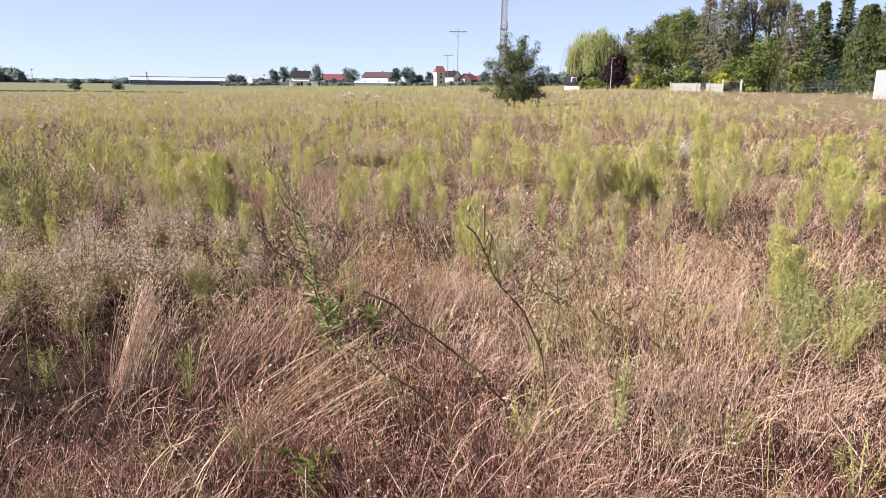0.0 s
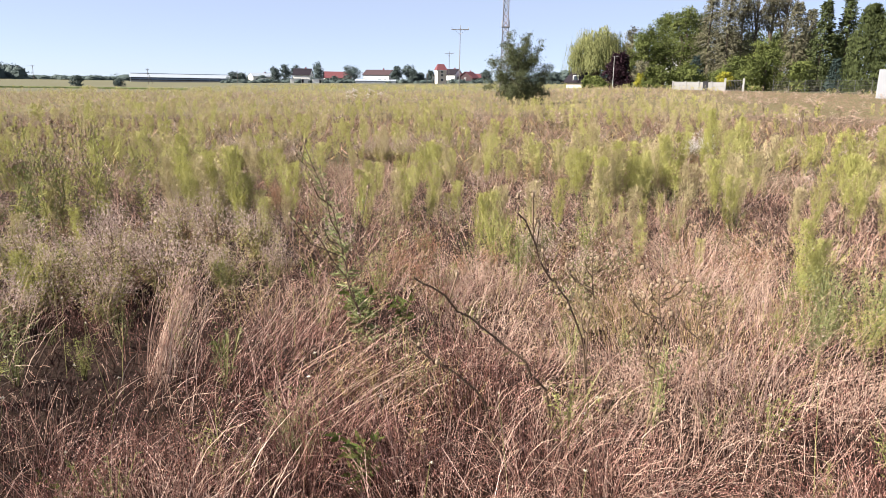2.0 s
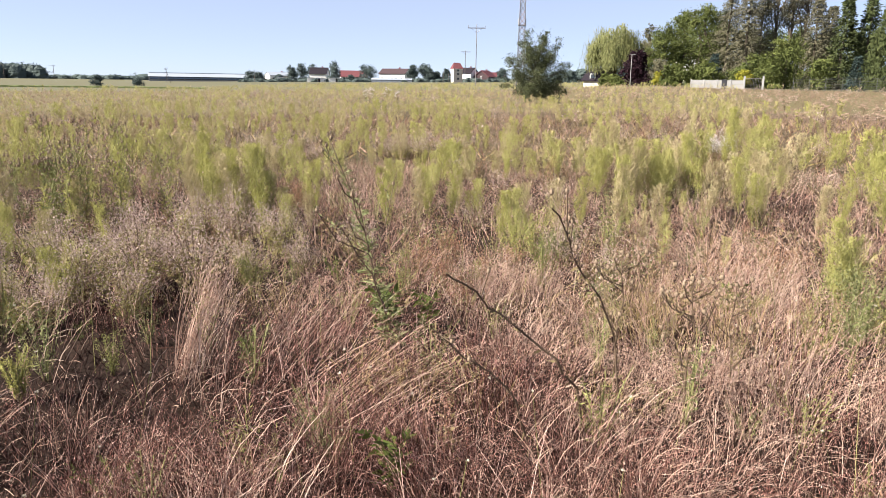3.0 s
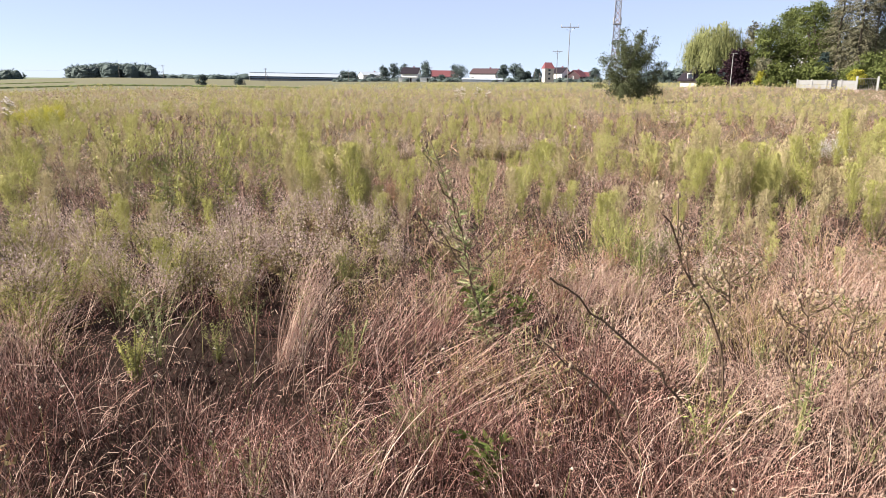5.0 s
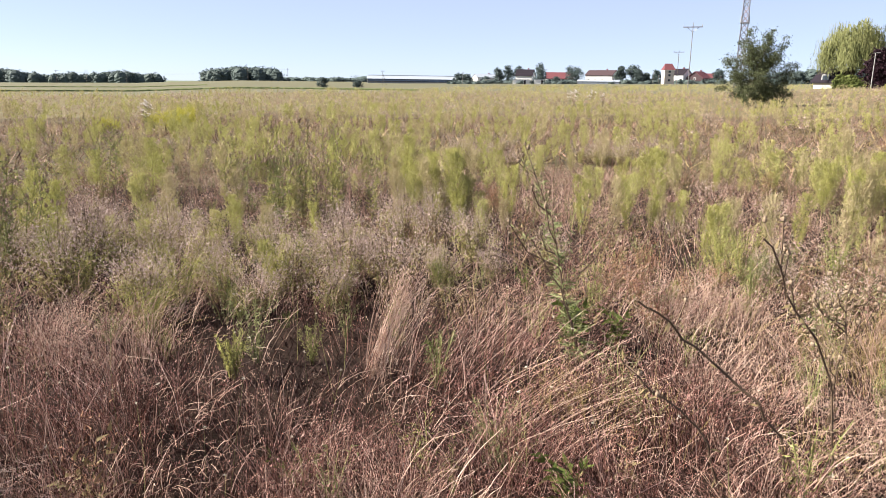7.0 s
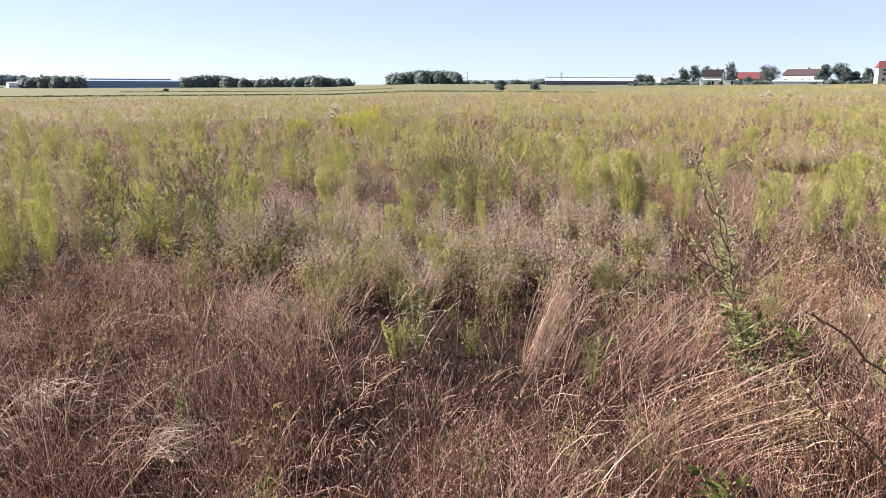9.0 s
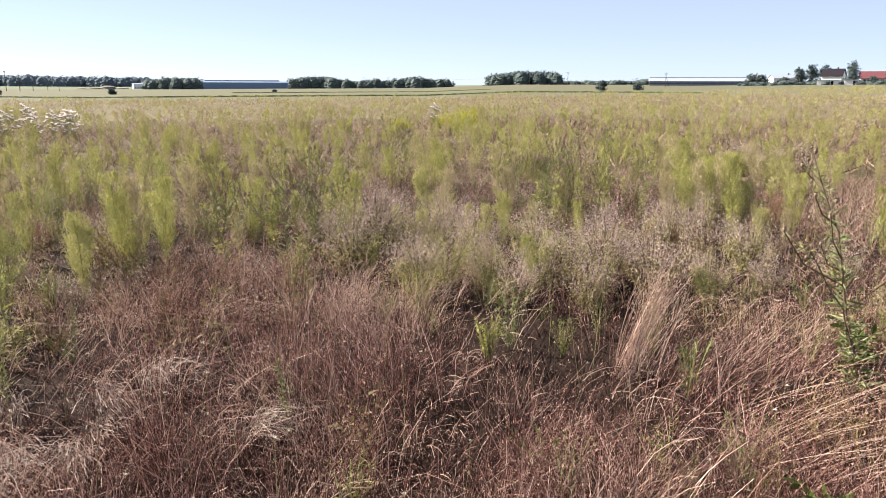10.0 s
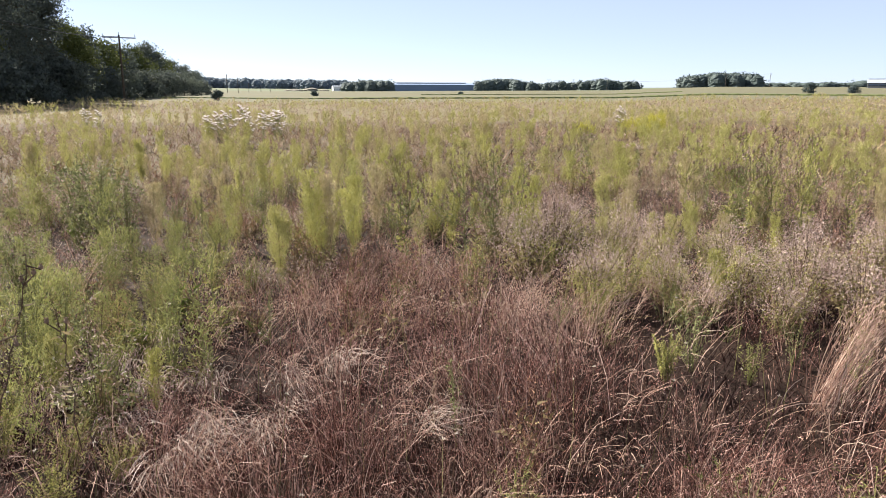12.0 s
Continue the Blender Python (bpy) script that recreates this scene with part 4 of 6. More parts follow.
def house(name, at, w, d, eave, ridge, wall, roof, label, windows=3, rows=1, chimney=True, gable_wins=1, door=True, group=""):
    """A house with gable walls, slab roof, framed windows set into the walls, chimney and door."""
    ob = thing(name, label, "house", group, at=at)
    g = boxgeo(-w / 2, w / 2, -d / 2, d / 2, -1.0, eave)
    for x in (-w / 2, w / 2 - 0.25):
        v = [(x, -d / 2, eave), (x, d / 2, eave), (x, 0, ridge), (x + 0.25, -d / 2, eave), (x + 0.25, d / 2, eave), (x + 0.25, 0, ridge)]
        g.add(v, [(0, 1, 4, 3), (1, 2, 5, 4), (2, 0, 3, 5)], [(0, 2, 1), (3, 4, 5)])
    part("wall", g, wall, ob)
    r = part("roof", gable(w, d, eave, ridge), roof, ob)
    if chimney:
        part("chimney", boxgeo(w * 0.15, w * 0.15 + 0.6, -0.3, 0.3, ridge - 0.8, ridge + 0.9, bev=0.04), M_TILE, r)

    def window(x, y, z, ww, hh, turn):
        m = pose(x, y, z, 0, 0, turn)
        fr = Geo()
        for a in ((-ww / 2, -ww / 2 + 0.1, 0, hh), (ww / 2 - 0.1, ww / 2, 0, hh), (-ww / 2 + 0.1, ww / 2 - 0.1, 0, 0.1), (-ww / 2 + 0.1, ww / 2 - 0.1, hh - 0.1, hh)):
            fr.add(*box(a[0], a[1], -0.08, 0.05, a[2], a[3]))
        f = part("window", Geo().join(fr, m), M_WHITE, ob)
        part("pane", Geo().join(boxgeo(-ww / 2 + 0.1, ww / 2 - 0.1, -0.03, 0.02, 0.1, hh - 0.1), m), M_GLASS, f)

    for j in range(rows):
        for i in range(windows):
            x = -w / 2 + w * (i + 0.5) / windows
            window(x, -d / 2 - 0.02, 0.9 + 2.7 * j, min(1.3, w / windows * 0.5), 1.3, 0)
    for s, turn in ((-1, -90), (1, 90)):
        for i in range(gable_wins):
            window(s * (w / 2 + 0.02), (i - (gable_wins - 1) / 2) * 2.2, eave * 0.62 if rows == 1 else eave - 1.6, 1.0, 1.2, turn)
    if door:
        part("door", boxgeo(w * 0.32, w * 0.32 + 1.0, -d / 2 - 0.06, -d / 2, -0.1, 2.0), M_SLATE, ob)
    return ob


def long_barn(at, w, d, eave, ridge):
    """Long low livestock barn with a pale sheet roof, many posts and a solid dark wall as its open side's shade."""
    ob = thing("long_barn", "long low barn with a pale sheet roof and dark open side", "barn", at=at)
    part("roof", gable(w, d, eave, ridge, 0.6, 0.2), M_SHEET, ob)
    part("wall", boxgeo(-w / 2, w / 2, -d / 2 + 0.6, d / 2, -0.5, eave), M_DARK, ob)
    part("low_wall", boxgeo(-w / 2, w / 2, -d / 2, -d / 2 + 0.3, -0.5, 0.9), M_CONC, ob)
    post = Geo().add(*box(-0.15, 0.15, -0.15, 0.15, -0.5, eave))
    me = mesh_of("post", [(post, M_CONC)])
    for i in range(13):
        p = new("post", me)
        p.parent = ob
        p.location = (-w / 2 + 0.2 + (w - 0.4) * i / 12, -d / 2 + 0.1, 0)
    part("gable_wall", boxgeo(-w / 2 - 0.2, -w / 2, -d / 2, d / 2, -0.5, eave), M_WHITE, ob)
    part("ridge_cap", boxgeo(-w / 2, w / 2, -0.5, 0.5, ridge + 0.1, ridge + 0.45), M_SHEET, ob)
    part("banner_strip", boxgeo(-w / 2 + 0.5, w / 2 - 0.5, -d / 2 - 0.05, -d / 2 + 0.05, eave - 1.3, eave - 0.5), M_NAVY, ob)


def warehouse(at, w, d, h):
    ob = thing("warehouse", "long dark blue clad warehouse with pale ridge skylights", "warehouse", at=at)
    part("wall", boxgeo(-w / 2, w / 2, -d / 2, d / 2, -2, h), M_NAVY, ob)
    part("roof", gable(w, d, h, h + 1.3, 0.3, 0.2), M_NAVY, ob)
    part("skylight", boxgeo(-w * 0.42, w * 0.36, -4.0, 4.0, h + 0.9, h + 2.2), M_SHEET, ob)
    for i in range(14):
        part("wall_rib", boxgeo(-w / 2 + w * (i + 0.5) / 14 - 0.1, -w / 2 + w * (i + 0.5) / 14 + 0.1, -d / 2 - 0.15, -d / 2, -2, h - 0.2), M_NAVY, ob)


def tower_house(at):
    """Small square transformer tower with a red tiled hipped roof."""
    ob = thing("transformer_tower", "narrow cream brick transformer tower with red tiled roof", "tower", at=at)
    part("wall", boxgeo(-2.2, 2.2, -2.2, 2.2, -1, 6.4, bev=0.08), M_CREAM, ob)
    g = Geo()
    v = [(-2.6, -2.6, 6.2), (2.6, -2.6, 6.2), (2.6, 2.6, 6.2), (-2.6, 2.6, 6.2), (-1.6, 0, 9.0), (1.6, 0, 9.0)]
    g.add(v, [(0, 1, 5, 4), (2, 3, 4, 5), (3, 2, 1, 0)], [(1, 2, 5), (3, 0, 4)])
    part("roof", g, M_TILE, ob)
    part("cornice", boxgeo(-2.4, 2.4, -2.4, 2.4, 5.9, 6.2), M_WHITE, ob)
    for z in (1.2, 3.4, 5.0):
        part("window", boxgeo(-0.5, 0.5, -2.26, -2.15, z, z + 0.9), M_GLASS, ob)
        part("window", boxgeo(2.15, 2.26, -0.5, 0.5, z, z + 0.9), M_GLASS, ob)


def buildings():
    long_barn(stand(-24.2, 480, 3), 60, 16, 2.7, 4.7)
    house("village_house", stand(-18.5, 430, 20), 13, 9, 3.2, 5.0, M_WHITE, M_SHEET, "white low house with a pale roof among trees", 3, group="village houses")
    house("village_house", stand(-15.35, 385, -12), 8.6, 8, 4.0, 7.0, M_WHITE, M_SLATE, "white house with a dark steep roof", 2, group="village houses")
    house("red_barn", stand(-12.7, 392, 4), 14, 9, 2.6, 5.6, M_WHITE, M_TILE, "long barn with a bright red roof", 4, chimney=False, group="village houses")
    house("village_house", stand(-9.4, 384, -24), 14.5, 9, 4.2, 6.6, M_WHITE, M_TILEPALE, "white gabled house with a faded red-brown roof", 4, rows=1, group="village houses")
    house("village_house", stand(-3.6, 380, -30), 7, 8, 4.4, 7.0, M_WHITE, M_SLATE, "white house with a dark roof behind the tower", 2, rows=1, group="village houses")
    house("village_house", stand(-2.3, 378, 62), 8, 8.5, 2.6, 5.6, M_TILEPALE, M_TILE, "small brick house with a red gable roof", 2, group="village houses")
    house("village_house", stand(-1.3, 384, 10), 6, 6, 2.4, 4.6, M_WHITE, M_TILE, "small white house with a red roof", 2, group="village houses")
    house("small_house", stand(6.6, 140, -38), 4.4, 4.0, 1.2, 3.1, M_CREAM, M_SLATE, "small white house with a dark blue-grey roof", 1, chimney=False, gable_wins=0, door=False)
    house("garden_house", stand(13.9, 160, 8), 9, 8, 6.2, 9.0, M_WHITE, M_SHEET, "white house with a pale roof hidden by garden trees", 3, rows=2)
    tower_house(stand(-4.55, 345, 18))
    warehouse(stand(-59.2, 700), 85, 30, 5.6)
    house("far_hall", stand(-66.8, 800, 10), 11, 9, 4.6, 5.4, M_WHITE, M_SHEET, "white flat-roofed hall on the far field", 4, chimney=False, door=False)
    # heaps of sand by the far hall
    rng = np.random.default_rng(29)
    for az, h, r in ((-68.9, 3.8, 9), (-70.2, 2.6, 11), (-67.9, 2.0, 7)):
        ob = thing("sand_heap", "pale heap of sand beside the far hall", "heap", "sand heaps", at=stand(az, 780))
        part("mound", Geo().add(*dome(rng, (0, 0, -0.3), r, h)), M_SAND, ob)
    # low walls, greenhouse and sheds in front of the village
    for az, d, w, h in ((-15.6, 360, 9, 1.9), (-14.2, 360, 5.5, 1.9), (-18.2, 390, 6, 2.2)):
        ob = thing("shed", "low white shed with a flat roof by the village", "shed", "sheds", at=stand(az, d))
        part("wall", boxgeo(-w / 2, w / 2, -2, 2, -0.5, h, bev=0.05), M_WHITE, ob)
        part("roof", boxgeo(-w / 2 - 0.2, w / 2 + 0.2, -2.2, 2.2, h, h + 0.18), M_SHEET, ob)
        part("door", boxgeo(w * 0.1, w * 0.1 + 0.9, -2.05, -2.0, 0, h - 0.2), M_SLATE, ob)
    ob = thing("greenhouse", "long low pale greenhouse in front of the white house", "greenhouse", at=stand(-9.7, 362))
    part("wall", boxgeo(-10, 10, -2.5, 2.5, -0.3, 1.1), M_SHEET, ob)
    part("roof", gable(20, 5, 1.1, 1.8, 0.1, 0.08), M_SHEET, ob)
    for i in range(9):
        part("rib", boxgeo(-10 + 2.5 * i - 0.06, -10 + 2.5 * i + 0.06, -2.56, -2.5, -0.3, 1.1), M_STEEL, ob)


buildings()


# ---------------------------------------------------------------- poles, mast, fences
def power_pole(at, h, arm, label, mat=None, r=0.10, stay=False, group="power poles"):
    ob = thing("power_pole", label, "pole", group, at=at)
    part("pole", Geo().add(*tube([(0, 0, -0.5), (0, 0, h * 0.5), (0, 0, h)], [r, r * 0.85, r * 0.65], 8)), mat or M_POLE, ob)
    c = part("crossarm", boxgeo(-arm / 2, arm / 2, -0.07, 0.07, h - 0.45, h - 0.3), M_STEEL, ob)
    for x in (-arm / 2 + 0.08, 0.0, arm / 2 - 0.08):
        part("insulator", Geo().add(*tube([(x, 0, h - 0.3 + (0.3 if x == 0 else 0)), (x, 0, h - 0.15 + (0.3 if x == 0 else 0)), (x, 0, h + (0.35 if x == 0 else 0.12))], [0.035, 0.06, 0.03], 6)), M_CONC, c)
    for s in (-1, 1):
        part("brace", Geo().add(*tube([(0, 0, h - 1.2), (s * arm * 0.3, 0, h - 0.42)], [0.025, 0.025], 4)), M_STEEL, ob)
    if stay:
        part("stay", Geo().add(*tube([(0, 0, h - 1.0), (1.6, 0, -0.3)], [0.09, 0.11], 6)), mat or M_POLE, ob)
    return ob


def lattice_mast(at, h, w0, w1):
    ob = thing("lattice_mast", "tall slender steel lattice mast, faded red and grey", "mast", at=at)
    corners = [(-1, -1), (1, -1), (1, 1), (-1, 1)]
    n = 24

    def at_level(u, c):
        w = (w0 + (w1 - w0) * u) / 2
        return np.array((c[0] * w, c[1] * w, u * h - 0.3))

    for c in corners:
        part("leg", Geo().add(*tube([at_level(0, c), at_level(1, c)], [0.14, 0.10], 5)), M_MAST, ob)
    for i in range(n):
        g = Geo()
        for j in range(4):
            a, b = corners[j], corners[(j + 1) % 4]
            g.add(*tube([at_level(i / n, a), at_level((i + 1) / n, b)], [0.055, 0.055], 4))
            g.add(*tube([at_level((i + 1) / n, a), at_level(i / n, b)], [0.055, 0.055], 4))
            g.add(*tube([at_level((i + 1) / n, a), at_level((i + 1) / n, b)], [0.03, 0.03], 4))
        part("lattice_bay", g, M_MASTRED if (i // 3) % 2 else M_MAST, ob)
    part("platform", boxgeo(-0.95, 0.95, -0.95, 0.95, h * 0.40, h * 0.40 + 0.12), M_STEEL, ob)
    for s in (-1, 1):
        part("antenna", Geo().add(*tube([(s * 0.8, 0, h * 0.4 + 0.1), (s * 0.8, 0, h * 0.4 + 1.5)], [0.12, 0.12], 6)), M_CONC, ob)


def poles():
    wood = "weathered wooden power pole with a crossarm"
    power_pole(stand(-3.1, 130), 10.9, 3.1, "slender grey concrete power pole with a crossarm", M_STEEL, 0.085)
    power_pole(stand(-3.9, 232), 10.4, 3.0, wood)
    power_pole(stand(-26.65, 300), 5.6, 1.2, "short wooden pole with a slanting stay", stay=True)
    power_pole(stand(-20.3, 320), 5.2, 0.6, wood)
    power_pole(stand(-5.6, 340), 5.0, 0.8, wood)
    power_pole(stand(-5.2, 342), 4.0, 0.6, wood)
    power_pole(stand(-82.5, 111, 8), 8.9, 4.3, "dark power pole with a wide crossarm before the roadside trees", M_BARK, 0.17)
    power_pole(stand(-79.3, 260, 8), 9.6, 4.4, "dark power pole with a wide crossarm before the roadside trees", r=0.2)
    for az, d, h in ((-76.6, 330, 4.5), (-75.2, 330, 7.6), (-74.4, 340, 6.6), (-73.6, 380, 4.6), (-72.7, 420, 3.4), (-72.0, 420, 3.4)):
        power_pole(stand(az, d), h, 0.5, "thin dark wooden pole at the field's far edge", M_BARK, 0.13)
    for az, d in ((-45.6, 620), (-50.1, 600), (-48.2, 600), (-37.0, 560), (-34.0, 540)):
        power_pole(stand(az, d), 9.0, 2.4, "far power pole on the horizon", r=0.16)
    lattice_mast(stand(0.45, 170), 34, 1.75, 0.7)
    ob = thing("street_lamp", "grey street lamp post with a short arm", "street lamp", at=stand(8.9, 118))
    part("post", Geo().add(*tube([(0, 0, -0.3), (0, 0, 3), (0, 0, 4.9)], [0.06, 0.05, 0.04], 8)), M_CONC, ob)
    part("arm", Geo().add(*tube([(-0.25, 0, 4.86), (0.0, 0, 4.92), (0.3, 0, 4.94)], [0.03, 0.035, 0.03], 6)), M_STEEL, ob)
    part("lamp_head", boxgeo(0.2, 0.62, -0.1, 0.1, 4.88, 4.98, bev=0.04), M_STEEL, ob)
    # overhead lines
    def span(az0, d0, z0, az1, d1, z1, sag):
        a, b = np.array(polar(az0, d0, z0)), np.array(polar(az1, d1, z1))
        u = np.linspace(0, 1, 14)[:, None]
        p = a + (b - a) * u - np.array([0, 0, 1.0]) * sag * 4 * u * (1 - u)
        ob = part("overhead_line", Geo().add(*tube(p, np.full(14, 0.03), 4)), M_WIRE)
        tagged(ob, "thin dark overhead power line between poles", "cable", "overhead lines")
    span(-82.5, 111, 8.8, -79.3, 260, 9.4, 1.2)
    span(-82.5, 111, 8.7, -95.0, 66, 8.7, 1.0)
    span(-50.1, 600, 8.8, -45.6, 620, 8.8, 1.4)
    span(-45.6, 620, 8.8, -37.0, 560, 8.8, 3.0)
    span(-37.0, 560, 8.8, -34.0, 540, 8.8, 1.0)


poles()


def fences():
    # concrete panel fence of the garden
    ob = thing("concrete_fence", "pale weathered concrete panel fence with square posts", "fence", at=stand(15.2, 110))
    n, pitch = 4, 1.75
    for i in range(n + 1):
        part("post", boxgeo(-3.5 + i * pitch - 0.09, -3.5 + i * pitch + 0.09, -0.09, 0.09, -0.6, 1.30, bev=0.02), M_CONC, ob)
    for i in range(n):
        for j in range(3):
            part("panel", boxgeo(-3.5 + i * pitch + 0.09, -3.5 + (i + 1) * pitch - 0.09, -0.035, 0.035, -0.5 + j * 0.56, -0.5 + j * 0.56 + 0.54), M_CONC, ob)
    ob = thing("wire_gate", "grey wire mesh gate between white concrete posts", "gate", at=stand(17.7, 109))
    for x in (-1.2, 1.2):
        part("post", boxgeo(x - 0.13, x + 0.13, -0.13, 0.13, -0.5, 1.8, bev=0.02), M_CONC, ob)
    part("gate_frame", Geo().add(*tube([(-1.0, 0, 0.1), (1.0, 0, 0.1), (1.0, 0, 1.5), (-1.0, 0, 1.5), (-1.0, 0, 0.1)], [0.03] * 5, 5)), M_STEEL, ob)
    for i in range(11):
        part("bar", Geo().add(*tube([(-1.0 + 0.2 * i, 0, 0.1), (-1.0 + 0.2 * i, 0, 1.5)], [0.012, 0.012], 4)), M_STEEL, ob)
    ob = thing("mesh_fence", "dark wire mesh fence with slim posts and ivy", "fence", at=stand(23.6, 106))
    for i in range(10):
        part("post", Geo().add(*tube([(-6 + i * 1.9, 0, -0.5), (-6 + i * 1.9, 0, 1.75)], [0.04, 0.04], 6)), M_WIRE, ob)
    for j in range(9):
        part("wire", Geo().add(*tube([(-6, 0, 0.1 + 0.2 * j), (11.1, 0, 0.1 + 0.2 * j)], [0.012, 0.012], 4)), M_WIRE, ob)
    ob = thing("slab_wall", "pale grey concrete slab wall at the field's corner", "wall", at=stand(29.3, 88, 6))
    for i in range(4):
        part("slab", boxgeo(-3.75 + i * 2.0, -3.75 + i * 2.0 + 1.97, -0.09, 0.09, -0.5, 2.95 - 0.01 * i, bev=0.03), M_SLAB, ob)
    ob = thing("waste_bin", "dark grey box-shaped bin standing by the fence", "bin", at=stand(15.7, 108))
    part("body", boxgeo(-0.35, 0.35, -0.35, 0.35, -0.1, 1.2, bev=0.05), M_DARK, ob)
    part("lid", boxgeo(-0.38, 0.38, -0.38, 0.38, 1.2, 1.28, bev=0.05), M_DARK, ob)


fences()


# ---------------------------------------------------------------- the weedy field
def near_az(xy):
    return np.degrees(np.arctan2(xy[:, 0], xy[:, 1]))


def blob(xy, spots):
    """1 inside the given round patches (x, y, radius), fading out."""
    out = np.zeros(len(xy))
    for x, y, r in spots:
        d = np.hypot(xy[:, 0] - x, xy[:, 1] - y) / r
        out = np.maximum(out, np.clip(1.6 - d, 0, 1))
    return out


# patches of the near field; the first list thins grass to imitate shaded hollows
SHADE_GAPS = [(-3.57, 5.39, 0.4), (-2.76, 4.87, 0.4), (-2.73, 5.5, 0.35), (-2.03, 4.96, 0.3), (-2.6, 3.95, 0.35), (-1.98, 3.66, 0.3), (-1.46, 4.51, 0.25), (-3.2, 4.45, 0.35), (-2.4, 4.65, 0.3), (-2.85, 4.15, 0.4), (-2.55, 3.85, 0.35), (-2.03, 3.45, 0.4), (-2.73, 3.55, 0.5), (-1.53, 3.05, 0.3), (-3.33, 3.95, 0.4), (-2.03, 2.45, 0.3)]
PINK = [(-2.45, 12.6, 0.9), (-0.8, 11.2, 0.9), (0.3, 12.4, 0.7), (-0.2, 9.0, 0.8), (-4.5, 0.35, 0.5), (1.47, 4.05, 0.9), (0.97, 5.15, 1.0), (2.37, 6.45, 1.0), (0.07, 6.15, 0.6), (-1.83, 5.55, 0.6), (3.47, 8.45, 1.6), (-7.33, 5.55, 0.7), (-9.83, 2.45, 1.0), (0.77, 8.55, 0.6), (-2.23, 9.55, 0.8)]
RUSTY = [(-0.7, 6.2, 0.6), (0.1, 6.4, 0.5), (-3.2, 10.3, 0.6), (1.7, 6.9, 0.5), (-8.6, 2.6, 0.9), (-5.6, 2.6, 0.7), (-4.4, 2.6, 0.5), (-2.4, 8.3, 0.5), (3.0, 8.0, 0.7), (1.0, 7.8, 0.5)]
GREENISH = [(2.67, 4.95, 0.7), (-7.03, 0.15, 1.9), (-4.73, -0.05, 1.2), (-4.83, 6.55, 0.9), (-9.33, 0.45, 2.0), (-4.23, 4.55, 0.6)]


THISTLES = [(-5.7, 8.5, 0.9), (-6.5, 4.5, 0.5), (-9.9, 9.2, 0.7)]


def grass_share(xy):
    """How much dry grass, and how little green weed, grows at a spot."""
    r, az = np.hypot(xy[:, 0], xy[:, 1]), near_az(xy)
    g = 0.9 - 0.75 * np.clip((r - 5.2) / 4.0, 0, 1)
    g = np.maximum(g, 0.96 * np.clip((az - 12) / 6, 0, 1) * np.clip((r - 16) / 8, 0, 1))
    g = np.maximum(g, blob(xy, PINK))
    g = g * (1 - 0.65 * blob(xy, GREENISH))
    g = g + 0.25 * (wave(xy, 3.5, 5) - 0.5) * (r > 8)
    g = np.maximum(g, np.where((r > 8) & (wave(xy, 1.5, 81) > 0.76), 0.85, 0))
    g = np.maximum(g, np.where((r > 20) & (wave(xy, 4.0, 82) > 0.78), 0.8, 0))
    g = np.where((r > 7) & (az < 14), np.maximum(g, 0.30), g)
    east = np.clip((az + 9) / 9, 0, 1)
    g = np.where(r > 6.5, np.maximum(g, east * (0.62 + 0.9 * (wave(xy, 1.5, 83) - 0.5))), g)
    west = np.clip((-48 - az) / 14, 0, 1)
    g = np.where(r > 10, np.maximum(g, 0.12 + 0.26 * west + 0.3 * (wave(xy, 9, 6) - 0.4)), g)
    return np.clip(g, 0, 1)


def pale_share(xy):
    """Paler, silkier grass grows to the east; the west is redder."""
    p = np.clip((xy[:, 0] + 1.3) / 2.0, 0, 1) * 0.85
    p = np.maximum(p, np.clip(-2.5 - xy[:, 0], 0, 1) * 0.22)
    r = np.hypot(xy[:, 0], xy[:, 1])
    p = np.maximum(p, np.clip((r - 4.5) / 3.0, 0, 1) * 0.7)
    p = p * np.where(xy[:, 0] > -1, np.clip((r - 2.7) / 2.0, 0.10, 1), 1)
    p = np.maximum(p, blob(xy, PINK) * 0.95)
    return np.clip(p + 0.5 * (wave(xy, 1.0, 51) - 0.5), 0.04, 0.96)


